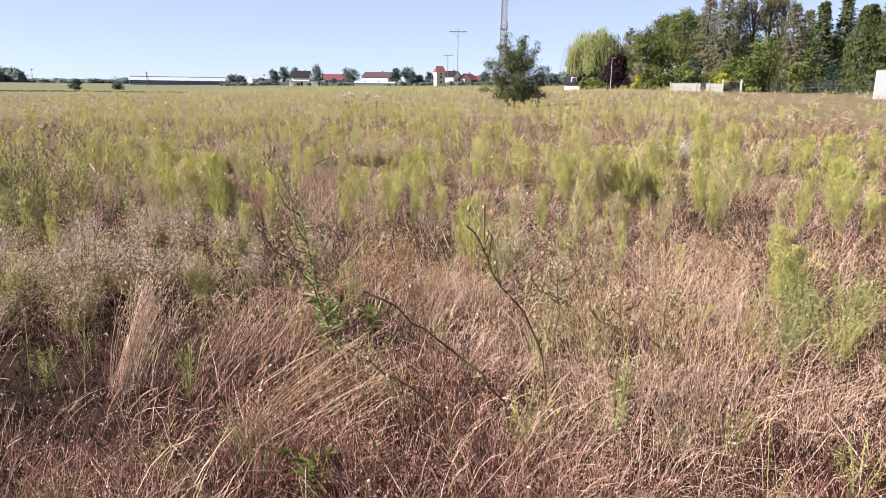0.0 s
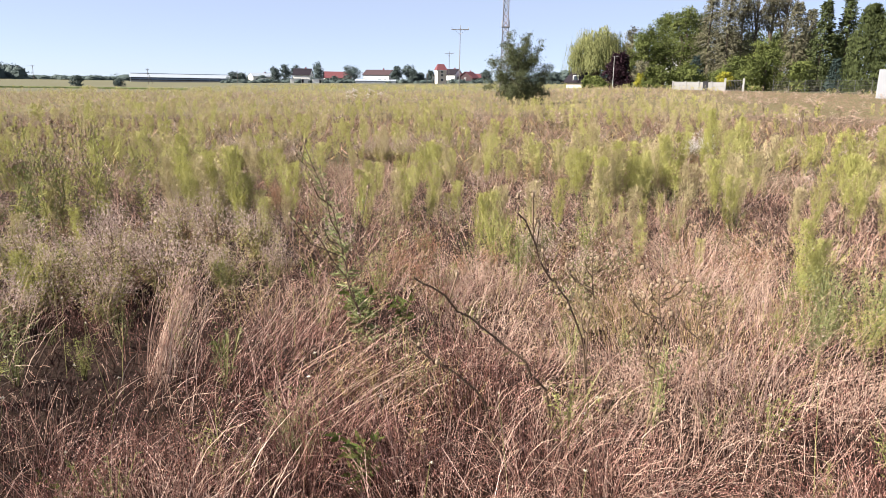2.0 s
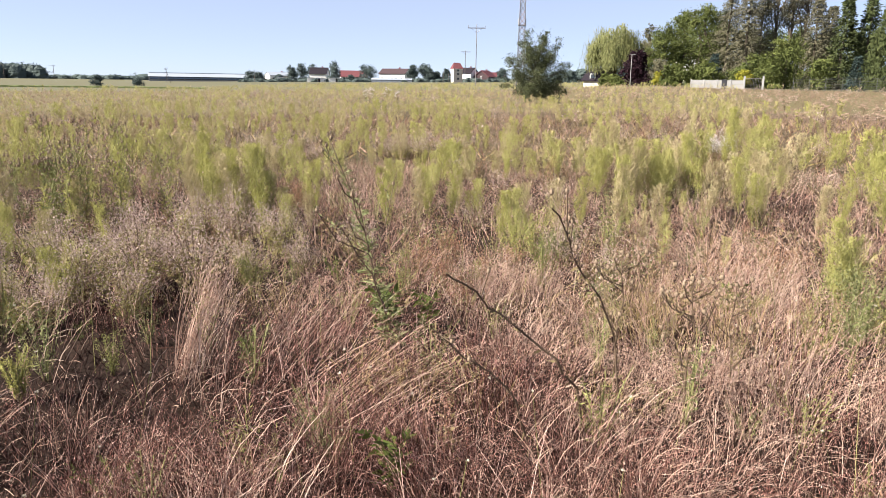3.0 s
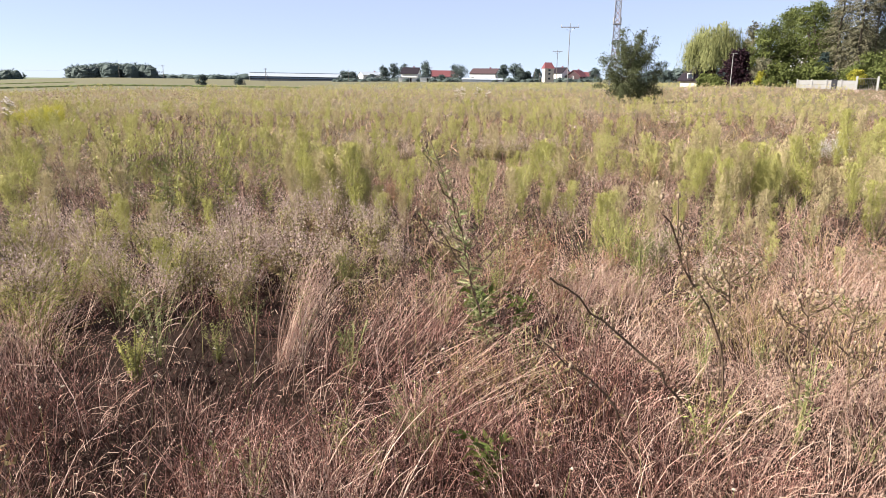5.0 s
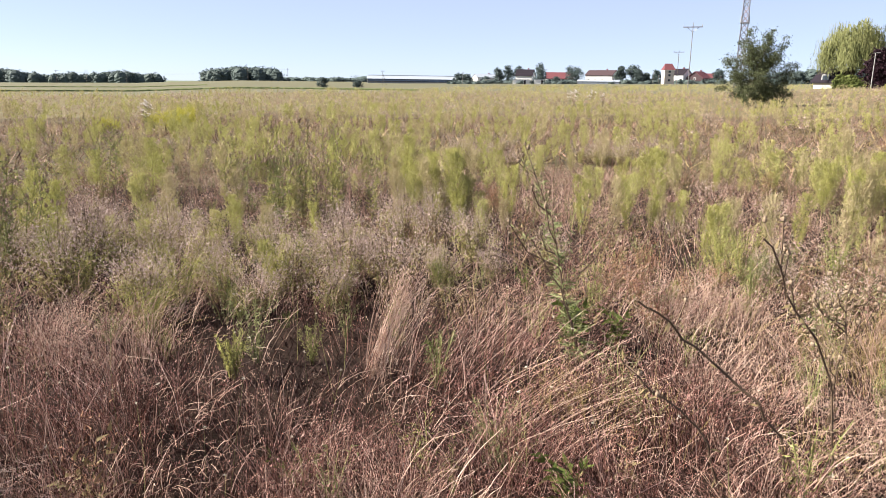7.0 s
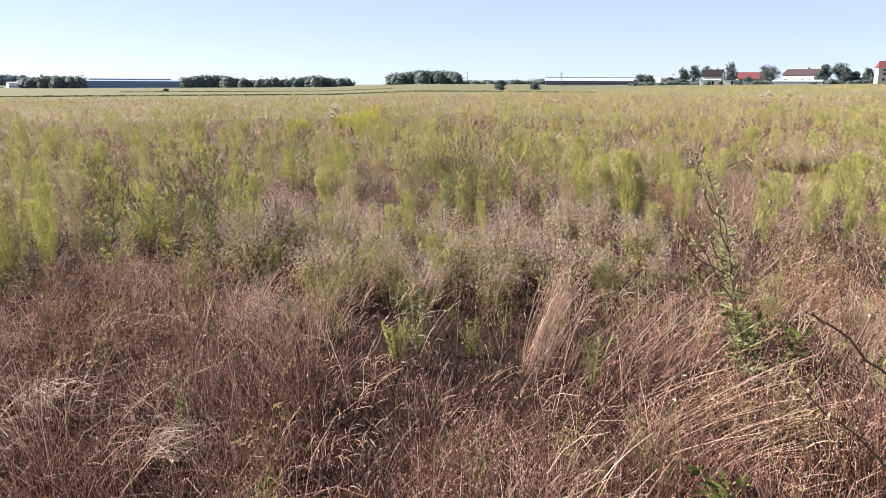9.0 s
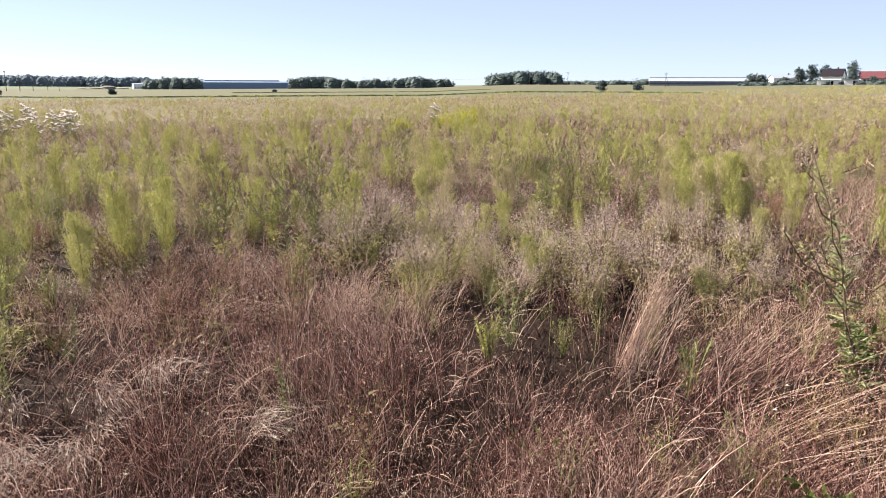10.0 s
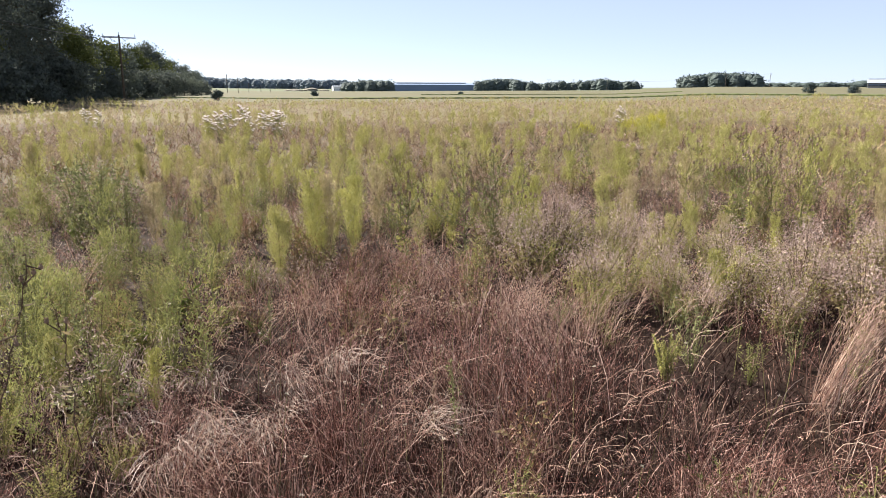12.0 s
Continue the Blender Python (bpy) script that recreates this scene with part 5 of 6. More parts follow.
def build_grass():
    rng = np.random.default_rng(31)
    bag = {}

    def tufts(r0, r1, per_m2, stems_each, tall, width, segs, spikes, spike_len, spike_w, size=0.08, lean=0.42, span=(-94.0, 36.0)):
        """Tussocks of grass: stems of one tussock lean together and fan out."""
        c = sow(rng, r0, r1, per_m2, *span)
        share = grass_share(c)
        keep = (0.22 + 0.78 * share) * (1 - 0.84 * blob(c, SHADE_GAPS)) * np.where(((wave(c, 0.4, 55) < 0.22) & (c[:, 0] < -0.3) & (np.hypot(c[:, 0], c[:, 1]) < 6)) | ((wave(c, 0.16, 56) < 0.30) & (np.hypot(c[:, 0], c[:, 1]) < 7) & (c[:, 0] < -0.9)), 0.45, 1.0)
        ok = rng.uniform(size=len(c)) < keep
        c, share = c[ok], share[ok]
        m = len(c)
        th = tall * (0.42 + 0.85 * wave(c, 0.55, 8)) * rng.uniform(0.75, 1.2, m) * (0.6 + 0.4 * share)
        lx = 0.5 * (wave(c, 0.8, 41) - 0.36) + rng.normal(0, lean, m)
        ly = 0.45 * (wave(c, 0.8, 42) - 0.5) + rng.normal(0, lean, m)
        pale = (rng.uniform(size=m) < pale_share(c)).astype(int)
        far, az = np.hypot(c[:, 0], c[:, 1]), near_az(c)
        pale[(rng.uniform(size=m) < np.clip((far - 7) / 6, 0, 0.45) * np.clip((16 - az) / 8, 0.12, 1) * 1.25) & (blob(c, PINK) < 0.5)] = 2
        pale[(far < 9) & (far > 3.4) & ((c[:, 0] > -0.9) | (far > 5.2)) & (wave(c, 0.7, 58) > 0.70) & (rng.uniform(size=m) < 0.4)] = 3
        k = np.repeat(np.arange(m), rng.integers(max(1, stems_each // 2), stems_each * 3 // 2 + 1, m))
        n = len(k)
        off = rng.normal(0, size, (n, 2))
        xy = c[k] + off
        hh = th[k] * rng.uniform(0.55, 1.1, n)
        wx = (lx[k] + rng.normal(0, 0.26, n)) * hh + off[:, 0] * 1.3
        wy = (ly[k] + rng.normal(0, 0.26, n)) * hh + off[:, 1] * 1.3
        base = np.concatenate([xy, ground_z(xy[:, 0], xy[:, 1])[:, None] - 0.02], -1)
        slope = np.hypot(wx, wy) / hh
        tip = base + np.stack([wx, wy, hh / np.sqrt(1 + 0.6 * slope ** 2)], -1)
        bend = np.stack([-0.14 * wx, -0.14 * wy, 0.05 * hh + 0.14 * np.hypot(wx, wy)], -1) + rng.normal(0, 0.04, (n, 3)) * hh[:, None]
        for flag, ms, mp in ((0, M_GRASS, M_SPIKE), (1, M_GRASSPALE, M_SPIKEPALE), (2, M_GRASSTAN, M_SPIKETAN), (3, M_GRASSOLIVE, M_GRASSOLIVE)) if r0 < 15 else ((0, M_GRASSFAR, M_GRASSFAR), (1, M_GRASSFAR, M_GRASSFAR), (2, M_GRASSTAN, M_SPIKETAN)):
            j = np.nonzero(pale[k] == flag)[0]
            if not len(j):
                continue
            bag.setdefault(ms, Geo()).add(*ribbons(base[j], tip[j], bend[j], width * rng.uniform(0.6, 1.4, len(j)), width * 0.5, segs, rng))
            if spikes:
                i = np.repeat(j, spikes)
                u = rng.uniform(0.6, 1.06, len(i))[:, None]
                p = base[i] + (tip - base)[i] * u + bend[i] * 4 * u * (1 - u) + rng.normal(0, 0.034 if flag == 1 else 0.016, (len(i), 3))
                way = (tip - base)[i] * 0.8 + rng.normal(0, 0.3, (len(i), 3)) * hh[i][:, None]
                bag.setdefault(mp, Geo()).add(*slivers(p, way, spike_len * rng.uniform(0.6, 1.4, len(i)), spike_w, rng))

    # short understorey that covers the soil, coloured dark for the shade between stems
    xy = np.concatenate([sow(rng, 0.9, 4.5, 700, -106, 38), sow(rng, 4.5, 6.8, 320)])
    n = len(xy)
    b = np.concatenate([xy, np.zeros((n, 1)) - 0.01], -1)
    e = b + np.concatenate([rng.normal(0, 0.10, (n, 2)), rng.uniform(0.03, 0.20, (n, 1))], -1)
    bag.setdefault(M_SHADYTHATCH, Geo()).add(*ribbons(b, e, rng.normal(0, 0.015, (n, 3)), 0.006, 0.003, 1, rng))
    xy = sow(rng, 6.5, 16, 80)
    n = len(xy)
    b = np.concatenate([xy, ground_z(xy[:, 0], xy[:, 1])[:, None] - 0.01], -1)
    e = b + np.concatenate([rng.normal(0, 0.14, (n, 2)), rng.uniform(0.05, 0.30, (n, 1))], -1)
    for m, half in ((M_GRASS, slice(0, n // 2)), (M_GRASSTAN, slice(n // 2, n))):
        half = rng.permutation(n)[half]
        bag.setdefault(m, Geo()).add(*ribbons(b[half], e[half], rng.normal(0, 0.03, (len(half), 3)), 0.009, 0.004, 1, rng))
    xy = sow(rng, 16, 36, 16)
    n = len(xy)
    b = np.concatenate([xy, ground_z(xy[:, 0], xy[:, 1])[:, None] - 0.02], -1)
    e = b + np.concatenate([rng.normal(0, 0.2, (n, 2)), rng.uniform(0.08, 0.34, (n, 1))], -1)
    for m, half in ((M_GRASSOLIVE, slice(0, n // 2)), (M_GRASS, slice(n // 2, n))):
        bag.setdefault(m, Geo()).add(*ribbons(b[half], e[half], rng.normal(0, 0.03, (len(b[half]), 3)), 0.024, 0.010, 1, rng))
    tufts(0.9, 3.4, 56, 34, 0.44, 0.0025, 3, 4, 0.015, 0.0040, 0.075, 0.17, (-106.0, 38.0))
    tufts(3.4, 6.8, 35, 22, 0.48, 0.0030, 2, 6, 0.020, 0.0042, 0.085, 0.20, (-100.0, 36.0))
    tufts(6.8, 15, 18, 10, 0.40, 0.0044, 1, 4, 0.028, 0.0072, 0.10, 0.32)
    tufts(15, 42, 6.0, 6, 0.32, 0.008, 1, 5, 0.05, 0.014, 0.15, 0.3)
    tufts(42, 125, 0.7, 5, 0.38, 0.02, 1, 4, 0.10, 0.035, 0.3, 0.3)
    tufts(0.15, 0.9, 30, 16, 0.40, 0.004, 1, 3, 0.02, 0.005, 0.07, span=(-180.0, 180.0))
    tufts(0.9, 9, 8, 12, 0.44, 0.007, 1, 3, 0.03, 0.008, 0.1, span=(36.0, 266.0))
    tufts(9, 34, 0.8, 7, 0.46, 0.014, 1, 3, 0.08, 0.02, 0.16, span=(36.0, 266.0))
    # combed wisps of pale straw that arch over the grass, mostly one way
    c = sow(rng, 1.0, 7.0, 5.5)
    c = c[wave(c, 0.6, 57) > 0.30]
    k = np.repeat(np.arange(len(c)), rng.integers(3, 22, len(c)))
    n = len(k)
    a = (0.25 + rng.normal(0, 0.75, len(c)))[k] + rng.normal(0, 0.28, n)
    up = rng.uniform(0.15, 1.6, len(c))[k] + rng.normal(0, 0.2, n)
    ln = rng.uniform(0.05, 0.26, n) * rng.uniform(0.5, 1.2, len(c))[k]
    xy = c[k] + rng.normal(0, 0.09, (n, 2))
    b = np.concatenate([xy, rng.uniform(0.12, 0.40, (n, 1))], -1)
    e = b + np.stack([np.cos(a) * ln, np.sin(a) * ln, up * ln], -1)
    arch = np.stack([-0.05 * np.cos(a), -0.05 * np.sin(a), np.full(n, 0.13)], -1) * ln[:, None] + rng.normal(0, 0.06, (n, 3)) * ln[:, None]
    bag[M_STRAW] = Geo().add(*ribbons(b, e, arch, 0.0030 * rng.uniform(0.6, 1.3, n), 0.0018, 3, rng))
    # the same grass goes on behind the walk
    tufts(0.9, 6, 16, 14, 0.42, 0.004, 1, 2, 0.02, 0.006, 0.09, span=(38.0, 254.0))
    tufts(6, 14, 5, 12, 0.42, 0.006, 1, 2, 0.03, 0.009, 0.12, span=(36.0, 266.0))
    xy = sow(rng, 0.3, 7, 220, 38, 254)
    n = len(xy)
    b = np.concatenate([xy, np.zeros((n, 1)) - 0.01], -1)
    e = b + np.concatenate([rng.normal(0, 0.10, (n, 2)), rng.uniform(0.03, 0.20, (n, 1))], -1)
    bag[M_SHADYTHATCH].add(*ribbons(b, e, rng.normal(0, 0.015, (n, 3)), 0.007, 0.003, 1, rng))
    stuff("dry_grass", bag, "dense pinkish-brown dry grass with feathery seed spikes", "grass")


build_grass()


def build_weed_mass():
    rng = np.random.default_rng(33)
    def clumps(r0, r1, per_m2, each, spread, gap, seed):
        """Fleabane grows in clumps of several plants, each clump with its own height."""
        c = sow(rng, r0, r1, per_m2)
        c = c[rng.uniform(size=len(c)) > gap + (1 - gap) * (grass_share(c) - 0.30) / 0.70]
        c = c[wave(c, spread * 4.5, seed) > 0.20]
        d, az = np.hypot(c[:, 0], c[:, 1]), near_az(c)
        c = c[d > 6.0 + 3.6 * wave(c, 1.3, 88)]
        c = c[rng.uniform(size=len(c)) > 0.8 * blob(c, THISTLES)]
        d, az = np.hypot(c[:, 0], c[:, 1]), near_az(c)
        c = c[((d > 11) | (az > -60) | (rng.uniform(size=len(c)) < 0.25)) & ((az > -66) | (d > 13) | (rng.uniform(size=len(c)) < 0.6))]
        tall = 0.50 + 0.52 * rng.uniform(size=len(c)) ** 1.1 + 0.12 * wave(c, 2.5, seed + 1)
        k = np.repeat(np.arange(len(c)), rng.integers(1, 2 * each, len(c)))
        off = rng.normal(0, spread, (len(k), 2))
        return c[k] + off, tall[k] * (1 - 0.25 * np.minimum(1, np.hypot(off[:, 0], off[:, 1]) / spread / 2))

    muted = (M_FLEABUFF, M_FLEAGREEN, M_FLEABUFF, M_FLEA)
    def kind(n, lw, ll, low, tops=0, tones=(M_FLEA, M_FLEABUFF, M_FLEA, M_FLEAGREEN)):
        made = [fleabane(rng, 0.95, n, max(1, tops), 5, lw, ll, 0.009, rng.uniform(0.95, 1.3), tones[i % len(tones)], low) for i in range(8)]
        return made if tops else [{"foliage": p["foliage"]} for p in made]

    near = kind(2100, 0.0100, 0.042, 0.08, 8)
    mid = kind(880, 0.0145, 0.060, 0.12, 3)
    lo = kind(500, 0.0190, 0.072, 0.16, tones=(M_FLEA, M_FLEAGREEN, M_FLEABUFF, M_FLEA))
    far = kind(135, 0.034, 0.105, 0.25, tones=(M_FLEA, M_FLEABUFF, M_FLEAGREEN, M_FLEABUFF))
    tiny = kind(14, 0.080, 0.17, 0.4, tones=muted)
    xy, tall = clumps(6.2, 11, 1.35, 2, 0.26, 0.05, 71)
    b0 = spread_copies(near, xy, rng, 0.85, 1.1, 0.07, grow=tall)
    xy, tall = clumps(11, 18, 1.3, 2, 0.32, 0.05, 72)
    b1 = spread_copies(mid, xy, rng, 0.85, 1.1, 0.07, grow=tall)
    xy, tall = clumps(18, 28, 1.0, 2, 0.34, 0.0, 73)
    b2 = spread_copies(lo, xy, rng, 0.85, 1.1, 0.06, grow=tall)
    xy, tall = clumps(28, 46, 0.85, 3, 0.40, 0.0, 77)
    b4 = spread_copies(far, xy, rng, 0.85, 1.1, 0.06, grow=tall)
    xy, tall = clumps(46, 210, 0.27, 5, 0.7, 0.0, 75)
    b3 = spread_copies(tiny, xy, rng, 0.85, 1.1, 0.05, grow=tall)
    stuff("fleabane_field", merge(b0, b1, b2, b4, b3), "field of yellow-green fleabane growing in upright plumes", "weeds")
    # grey seeding weeds between the fleabane
    sh = [seed_shrub(rng, 0.52, 0.34, 14, 18, 0.019) for _ in range(3)] + [seed_shrub(rng, 0.4, 0.30, 12, 17, 0.019, M_GRASSFAR, 0.3) for _ in range(3)]
    xy = sow(rng, 7.2, 22, 1.1)
    keep = rng.uniform(size=len(xy)) < 0.10 + 0.9 * (wave(xy, 1.6, 12) > 0.66)
    west = sow(rng, 6, 30, 0.5, -94, -48)
    c1 = spread_copies(sh, np.concatenate([xy[keep], west[wave(west, 2.0, 14) > 0.3]]), rng, 0.7, 1.3)
    far = [seed_shrub(rng, 0.7, 0.4, 6, 9, 0.06) for _ in range(3)]
    xy = sow(rng, 22, 100, 0.14)
    keep = rng.uniform(size=len(xy)) < 0.2 + 0.8 * (wave(xy, 5, 13) > 0.6)
    c2 = spread_copies(far, xy[keep], rng, 0.7, 1.2)
    stuff("seeding_weeds", merge(c1, c2), "greyish pink seeding weeds in loose clouds", "weeds")
    # rust-coloured dry weeds
    ru = [rust_dock(rng, 0.5, 10, 11) for _ in range(4)]
    xy = sow(rng, 2.6, 16, 4.5)
    keep = (rng.uniform(size=len(xy)) < 0.5 * (wave(xy, 1.6, 17) > 0.66)) | (rng.uniform(size=len(xy)) < blob(xy, RUSTY))
    stuff("rusty_weeds", spread_copies(ru, xy[keep], rng, 0.7, 1.2), "rust-red dry weeds standing in patches among grass", "weeds")
    # pale seed heads and small late flowers
    g = Geo()
    xy = sow(rng, 1.6, 14, 5)
    n = len(xy)
    z = rng.uniform(0.35, 0.66, n)
    k = np.repeat(np.arange(n), 5)
    p = np.concatenate([xy, z[:, None]], -1)[k]
    g.add(*leaves(p, rng.normal(size=(len(k), 3)) * (1, 1, 0.4) + (0, 0, 0.4), 0.012, 0.008, rng))
    st = Geo()
    b = np.concatenate([xy, 0 * z[:, None]], -1)
    st.add(*ribbons(b + rng.normal(0, 0.05, (n, 3)) * (1, 1, 0), np.concatenate([xy, z[:, None]], -1), rng.normal(0, 0.01, (n, 3)), 0.004, 0.002, 2, rng))
    stuff("pale_flowers", {M_DAISY: g, M_STEM: st}, "small pale daisy-like flowers on thin stalks", "flowers")
    # low green undergrowth
    un = [green_bush(rng, 0.3, 0.16, 160, 0.035, 0.007, M_GREEN, 10) for _ in range(2)] + [green_bush(rng, 0.38, 0.18, 260, 0.03, 0.005, M_MINT, 12) for _ in range(3)] + [green_bush(rng, 0.4, 0.18, 220, 0.035, 0.005, M_SAGE, 12) for _ in range(3)]
    xy = sow(rng, 2.0, 12, 2.2)
    keep = rng.uniform(size=len(xy)) < 0.25 + 0.6 * blob(xy, GREENISH) + 0.5 * (wave(xy, 1.3, 19) > 0.7)
    stuff("green_undergrowth", spread_copies(un, xy[keep], rng, 0.6, 1.3), "low green leafy undergrowth between dry stalks", "weeds")
    # mixed green thicket to the west
    th = [green_bush(rng, 0.7, 0.24, 420, 0.045, 0.009, M_SAGE, 16) for _ in range(2)] + [green_bush(rng, 0.6, 0.22, 560, 0.035, 0.007, M_MINT, 18) for _ in range(3)] + [seed_shrub(rng, 0.8, 0.3, 26, 18, 0.014, None, 0.9) for _ in range(3)] + [fleabane(rng, 0.9, 800, 12, 6, 0.008, 0.05, 0.010, 1.5, M_MINT) for _ in range(3)] + [rust_dock(rng, 0.6, 16, 18) for _ in range(2)]
    xy = np.concatenate([sow(rng, 3.6, 6.5, 2.4, -100, -72), sow(rng, 6.5, 13, 1.3, -100, -58), sow(rng, 4.6, 7.4, 0.6, -58, -14), sow(rng, 5.0, 8.0, 0.8, -14, 30)])
    low = sow(rng, 4.4, 6.5, 0.8, -30, 34)
    xy = xy[wave(xy, 0.7, 91) > 0.34]
    stuff("green_thicket", merge(spread_copies(th, xy, rng, 0.55, 1.15, 0.1), spread_copies(th, low, rng, 0.35, 0.6, 0.1)), "mixed thicket of olive and grey-green weeds", "weeds")
    # strips of standing crop in the stubble
    for az0, az1, r0, r1, tall in ((-66, -24, 143, 149, 0.26), (-80, -66, 146, 149, 0.18), (-60, -40, 232, 238, 0.22)):
        n = int((az1 - az0) * 5)
        az = np.radians(np.linspace(az0, az1, n))
        rows = [(r0, 0.0), (r0 + 0.2, 1.0)] + [(r, 1.0) for r in np.linspace(r0 + 1, r1 - 1, 4)] + [(r1 - 0.2, 1.0), (r1, 0.0)]
        p = []
        for r, up in rows:
            x, y = r * np.sin(az), r * np.cos(az)
            p.append(np.stack([x, y, ground_z(x, y) + up * tall * rng.uniform(0.75, 1.2, n) - (1 - up) * 0.05], -1))
        k = np.arange(n - 1)
        q = np.concatenate([np.stack([i * n + k, i * n + k + 1, (i + 1) * n + k + 1, (i + 1) * n + k], -1) for i in range(len(rows) - 1)])
        stuff("crop_strip", {M_CROP: Geo().add(np.concatenate(p), q)}, "narrow strip of dark green crop across the stubble", "crop")


build_weed_mass()


def fill_in(ob, proto):
    """The parts of a plant; a haze of leaves or seeds too fine to pick apart is one part."""
    for key, value in proto.items():
        for geo, mat in value if isinstance(value, list) else [value]:
            if geo.n:
                p = part(key, geo, mat, ob)
                if key in ("foliage", "twig", "withered_foliage", "flower_plume", "seed_haze", "stalk"):
                    tagged(p, kind="stuff")


def planted(name, proto, label, category, spots, rng, group, smin=0.9, smax=1.1, lean=4.0):
    """Single plants as things: built once, then copied to the spots (x, y, size)."""
    ob = thing(name, label, category, group)
    fill_in(ob, proto)
    for i, (x, y, s) in enumerate(spots):
        m = pose(x, y, float(ground_z(x, y)) - 0.01, rng.uniform(-lean, lean), rng.uniform(-lean, lean), rng.uniform(0, 360))
        s *= rng.uniform(smin, smax)
        if i == 0:
            ob.matrix_basis = m @ Matrix.Scale(s, 4)
        else:
            c = copy_thing(ob, m)
            c.scale = (s, s, s)


def near_plants():
    rng = np.random.default_rng(35)
    flea = "upright yellow-green fleabane with feathery flower plume"
    spots = [(-6.97, 2.27, 1.0), (-6.99, 2.72, 1.1), (-7.05, 2.85, 1.0), (-7.05, 3.15, 0.95), (-3.95, 8.93, 1.0), (-3.81, 9.22, 1.05), (-3.70, 8.9, 1.0), (-3.34, 8.98, 1.0), (-3.2, 9.1, 0.9), (-2.75, 9.46, 0.95), (-4.35, 9.3, 1.0), (-4.6, 9.9, 1.05),
             (0.08, 8.07, 0.95), (-0.05, 8.15, 0.9), (0.2, 8.2, 0.9), (0.95, 9.1, 0.7), (1.42, 12.3, 1.0), (1.5, 12.1, 1.0), (1.86, 11.2, 1.1), (2.0, 11.4, 1.1), (1.75, 11.0, 1.0), (2.2, 11.2, 1.0), (2.78, 11.9, 1.1), (2.9, 11.7, 1.1), (2.6, 12.0, 1.0),
             (3.29, 9.6, 0.95), (3.45, 9.8, 0.9), (2.86, 5.9, 0.85), (2.95, 6.0, 0.8), (5.55, 11.3, 1.0), (4.6, 12.4, 1.0), (5.0, 16.4, 1.2), (5.2, 16.2, 1.2), (4.8, 16.6, 1.1), (3.9, 9.0, 0.85), (4.4, 9.6, 0.9), (5.2, 9.4, 0.9),
             (-9.0, 3.6, 0.95), (-8.1, 4.0, 1.0), (-6.6, 5.4, 0.8), (-6.9, 5.6, 0.9), (-7.1, 5.8, 0.85),
             (-5.9, 6.3, 0.9), (-4.1, 6.6, 0.7), (-6.9, 6.9, 0.95), (-7.9, 6.2, 1.0), (-8.4, 5.2, 1.0), (-1.1, 9.6, 0.8), (-4.5, 0.0, 0.6), (-4.1, 0.5, 0.5), (-4.6, 6.4, 0.7), (-3.65, 5.1, 0.6), (-4.0, 5.8, 0.65)]
    spots += [(1.74, 10.83, 1.0), (2.01, 11.12, 1.0), (2.35, 11.61, 1.1), (2.49, 11.2, 0.9), (3.49, 10.84, 1.0), (3.55, 10.39, 1.0), (4.85, 9.39, 1.0), (5.56, 10.68, 1.1), (-3.91, 9.32, 1.0), (-3.52, 8.97, 1.1), (-3.09, 8.47, 1.1), (-2.61, 8.04, 0.7), (-4.3, 9.7, 0.9),
              (-5.95, 7.65, 0.9), (-6.66, 2.59, 1.1), (-6.43, 2.11, 1.0), (-8.04, 3.65, 0.9), (-8.67, 1.31, 0.9), (-8.17, 2.15, 0.8), (-5.93, 4.77, 0.8)]
    back = [(3.05, 12.96, 1.05), (3.47, 13.53, 1.1), (4.82, 18.19, 1.0), (5.7, 18.35, 1.2), (5.88, 17.75, 1.3), (6.46, 18.76, 1.1), (4.27, 12.02, 1.0), (4.82, 12.71, 1.0), (6.21, 15.67, 1.0), (6.55, 15.27, 0.9), (1.55, 12.2, 0.9), (2.38, 17.1, 1.0), (7.77, 15.47, 1.0), (10.02, 19.17, 1.0), (0.85, 13.48, 0.9),
            (-2.65, 16.76, 0.9), (-0.21, 17.23, 0.8), (-6.76, 11.52, 1.0), (-6.52, 13.03, 1.0), (-5.44, 11.73, 1.0), (-5.11, 11.79, 1.0), (-11.54, 9.01, 1.0), (-9.86, 8.39, 0.9), (-9.87, 9.87, 1.0), (-8.02, 10.84, 1.0), (-7.79, 10.96, 1.0), (-6.3, 11.74, 0.9), (1.61, 13.53, 1.0), (-11.02, 0.13, 1.0),
            (-9.18, 8.34, 1.0), (-10.72, 7.08, 1.0), (-7.34, 9.11, 1.0), (-12.03, 6.35, 1.0), (-13.54, 9.57, 1.0), (-14.14, 8.53, 1.0), (-14.67, 7.61, 1.0), (-14.2, 6.24, 1.0), (-10.41, 10.84, 1.0), (-9.04, 11.46, 1.0), (3.2, 13.3, 1.1), (5.3, 18.0, 1.1), (6.1, 18.2, 1.2), (2.2, 11.9, 1.0), (2.7, 12.5, 1.0)]
    west = []
    for _ in range(34):
        r, a = rng.uniform(4.4, 11.0), radians(rng.uniform(-95, -74))
        west.append((r * math.sin(a), r * math.cos(a), rng.uniform(0.45, 1.0)))
    for i in range(3):
        planted("feathery_weed", fleabane(rng, 0.7 + 0.12 * i, 2600, 20, 6, 0.0045, 0.034, 0.007, 1.3, M_MINT), "soft feathery grey-green weed among rusty grass", "weed", west[i::3], rng, "feathery weeds", 0.9, 1.1, 7.0)
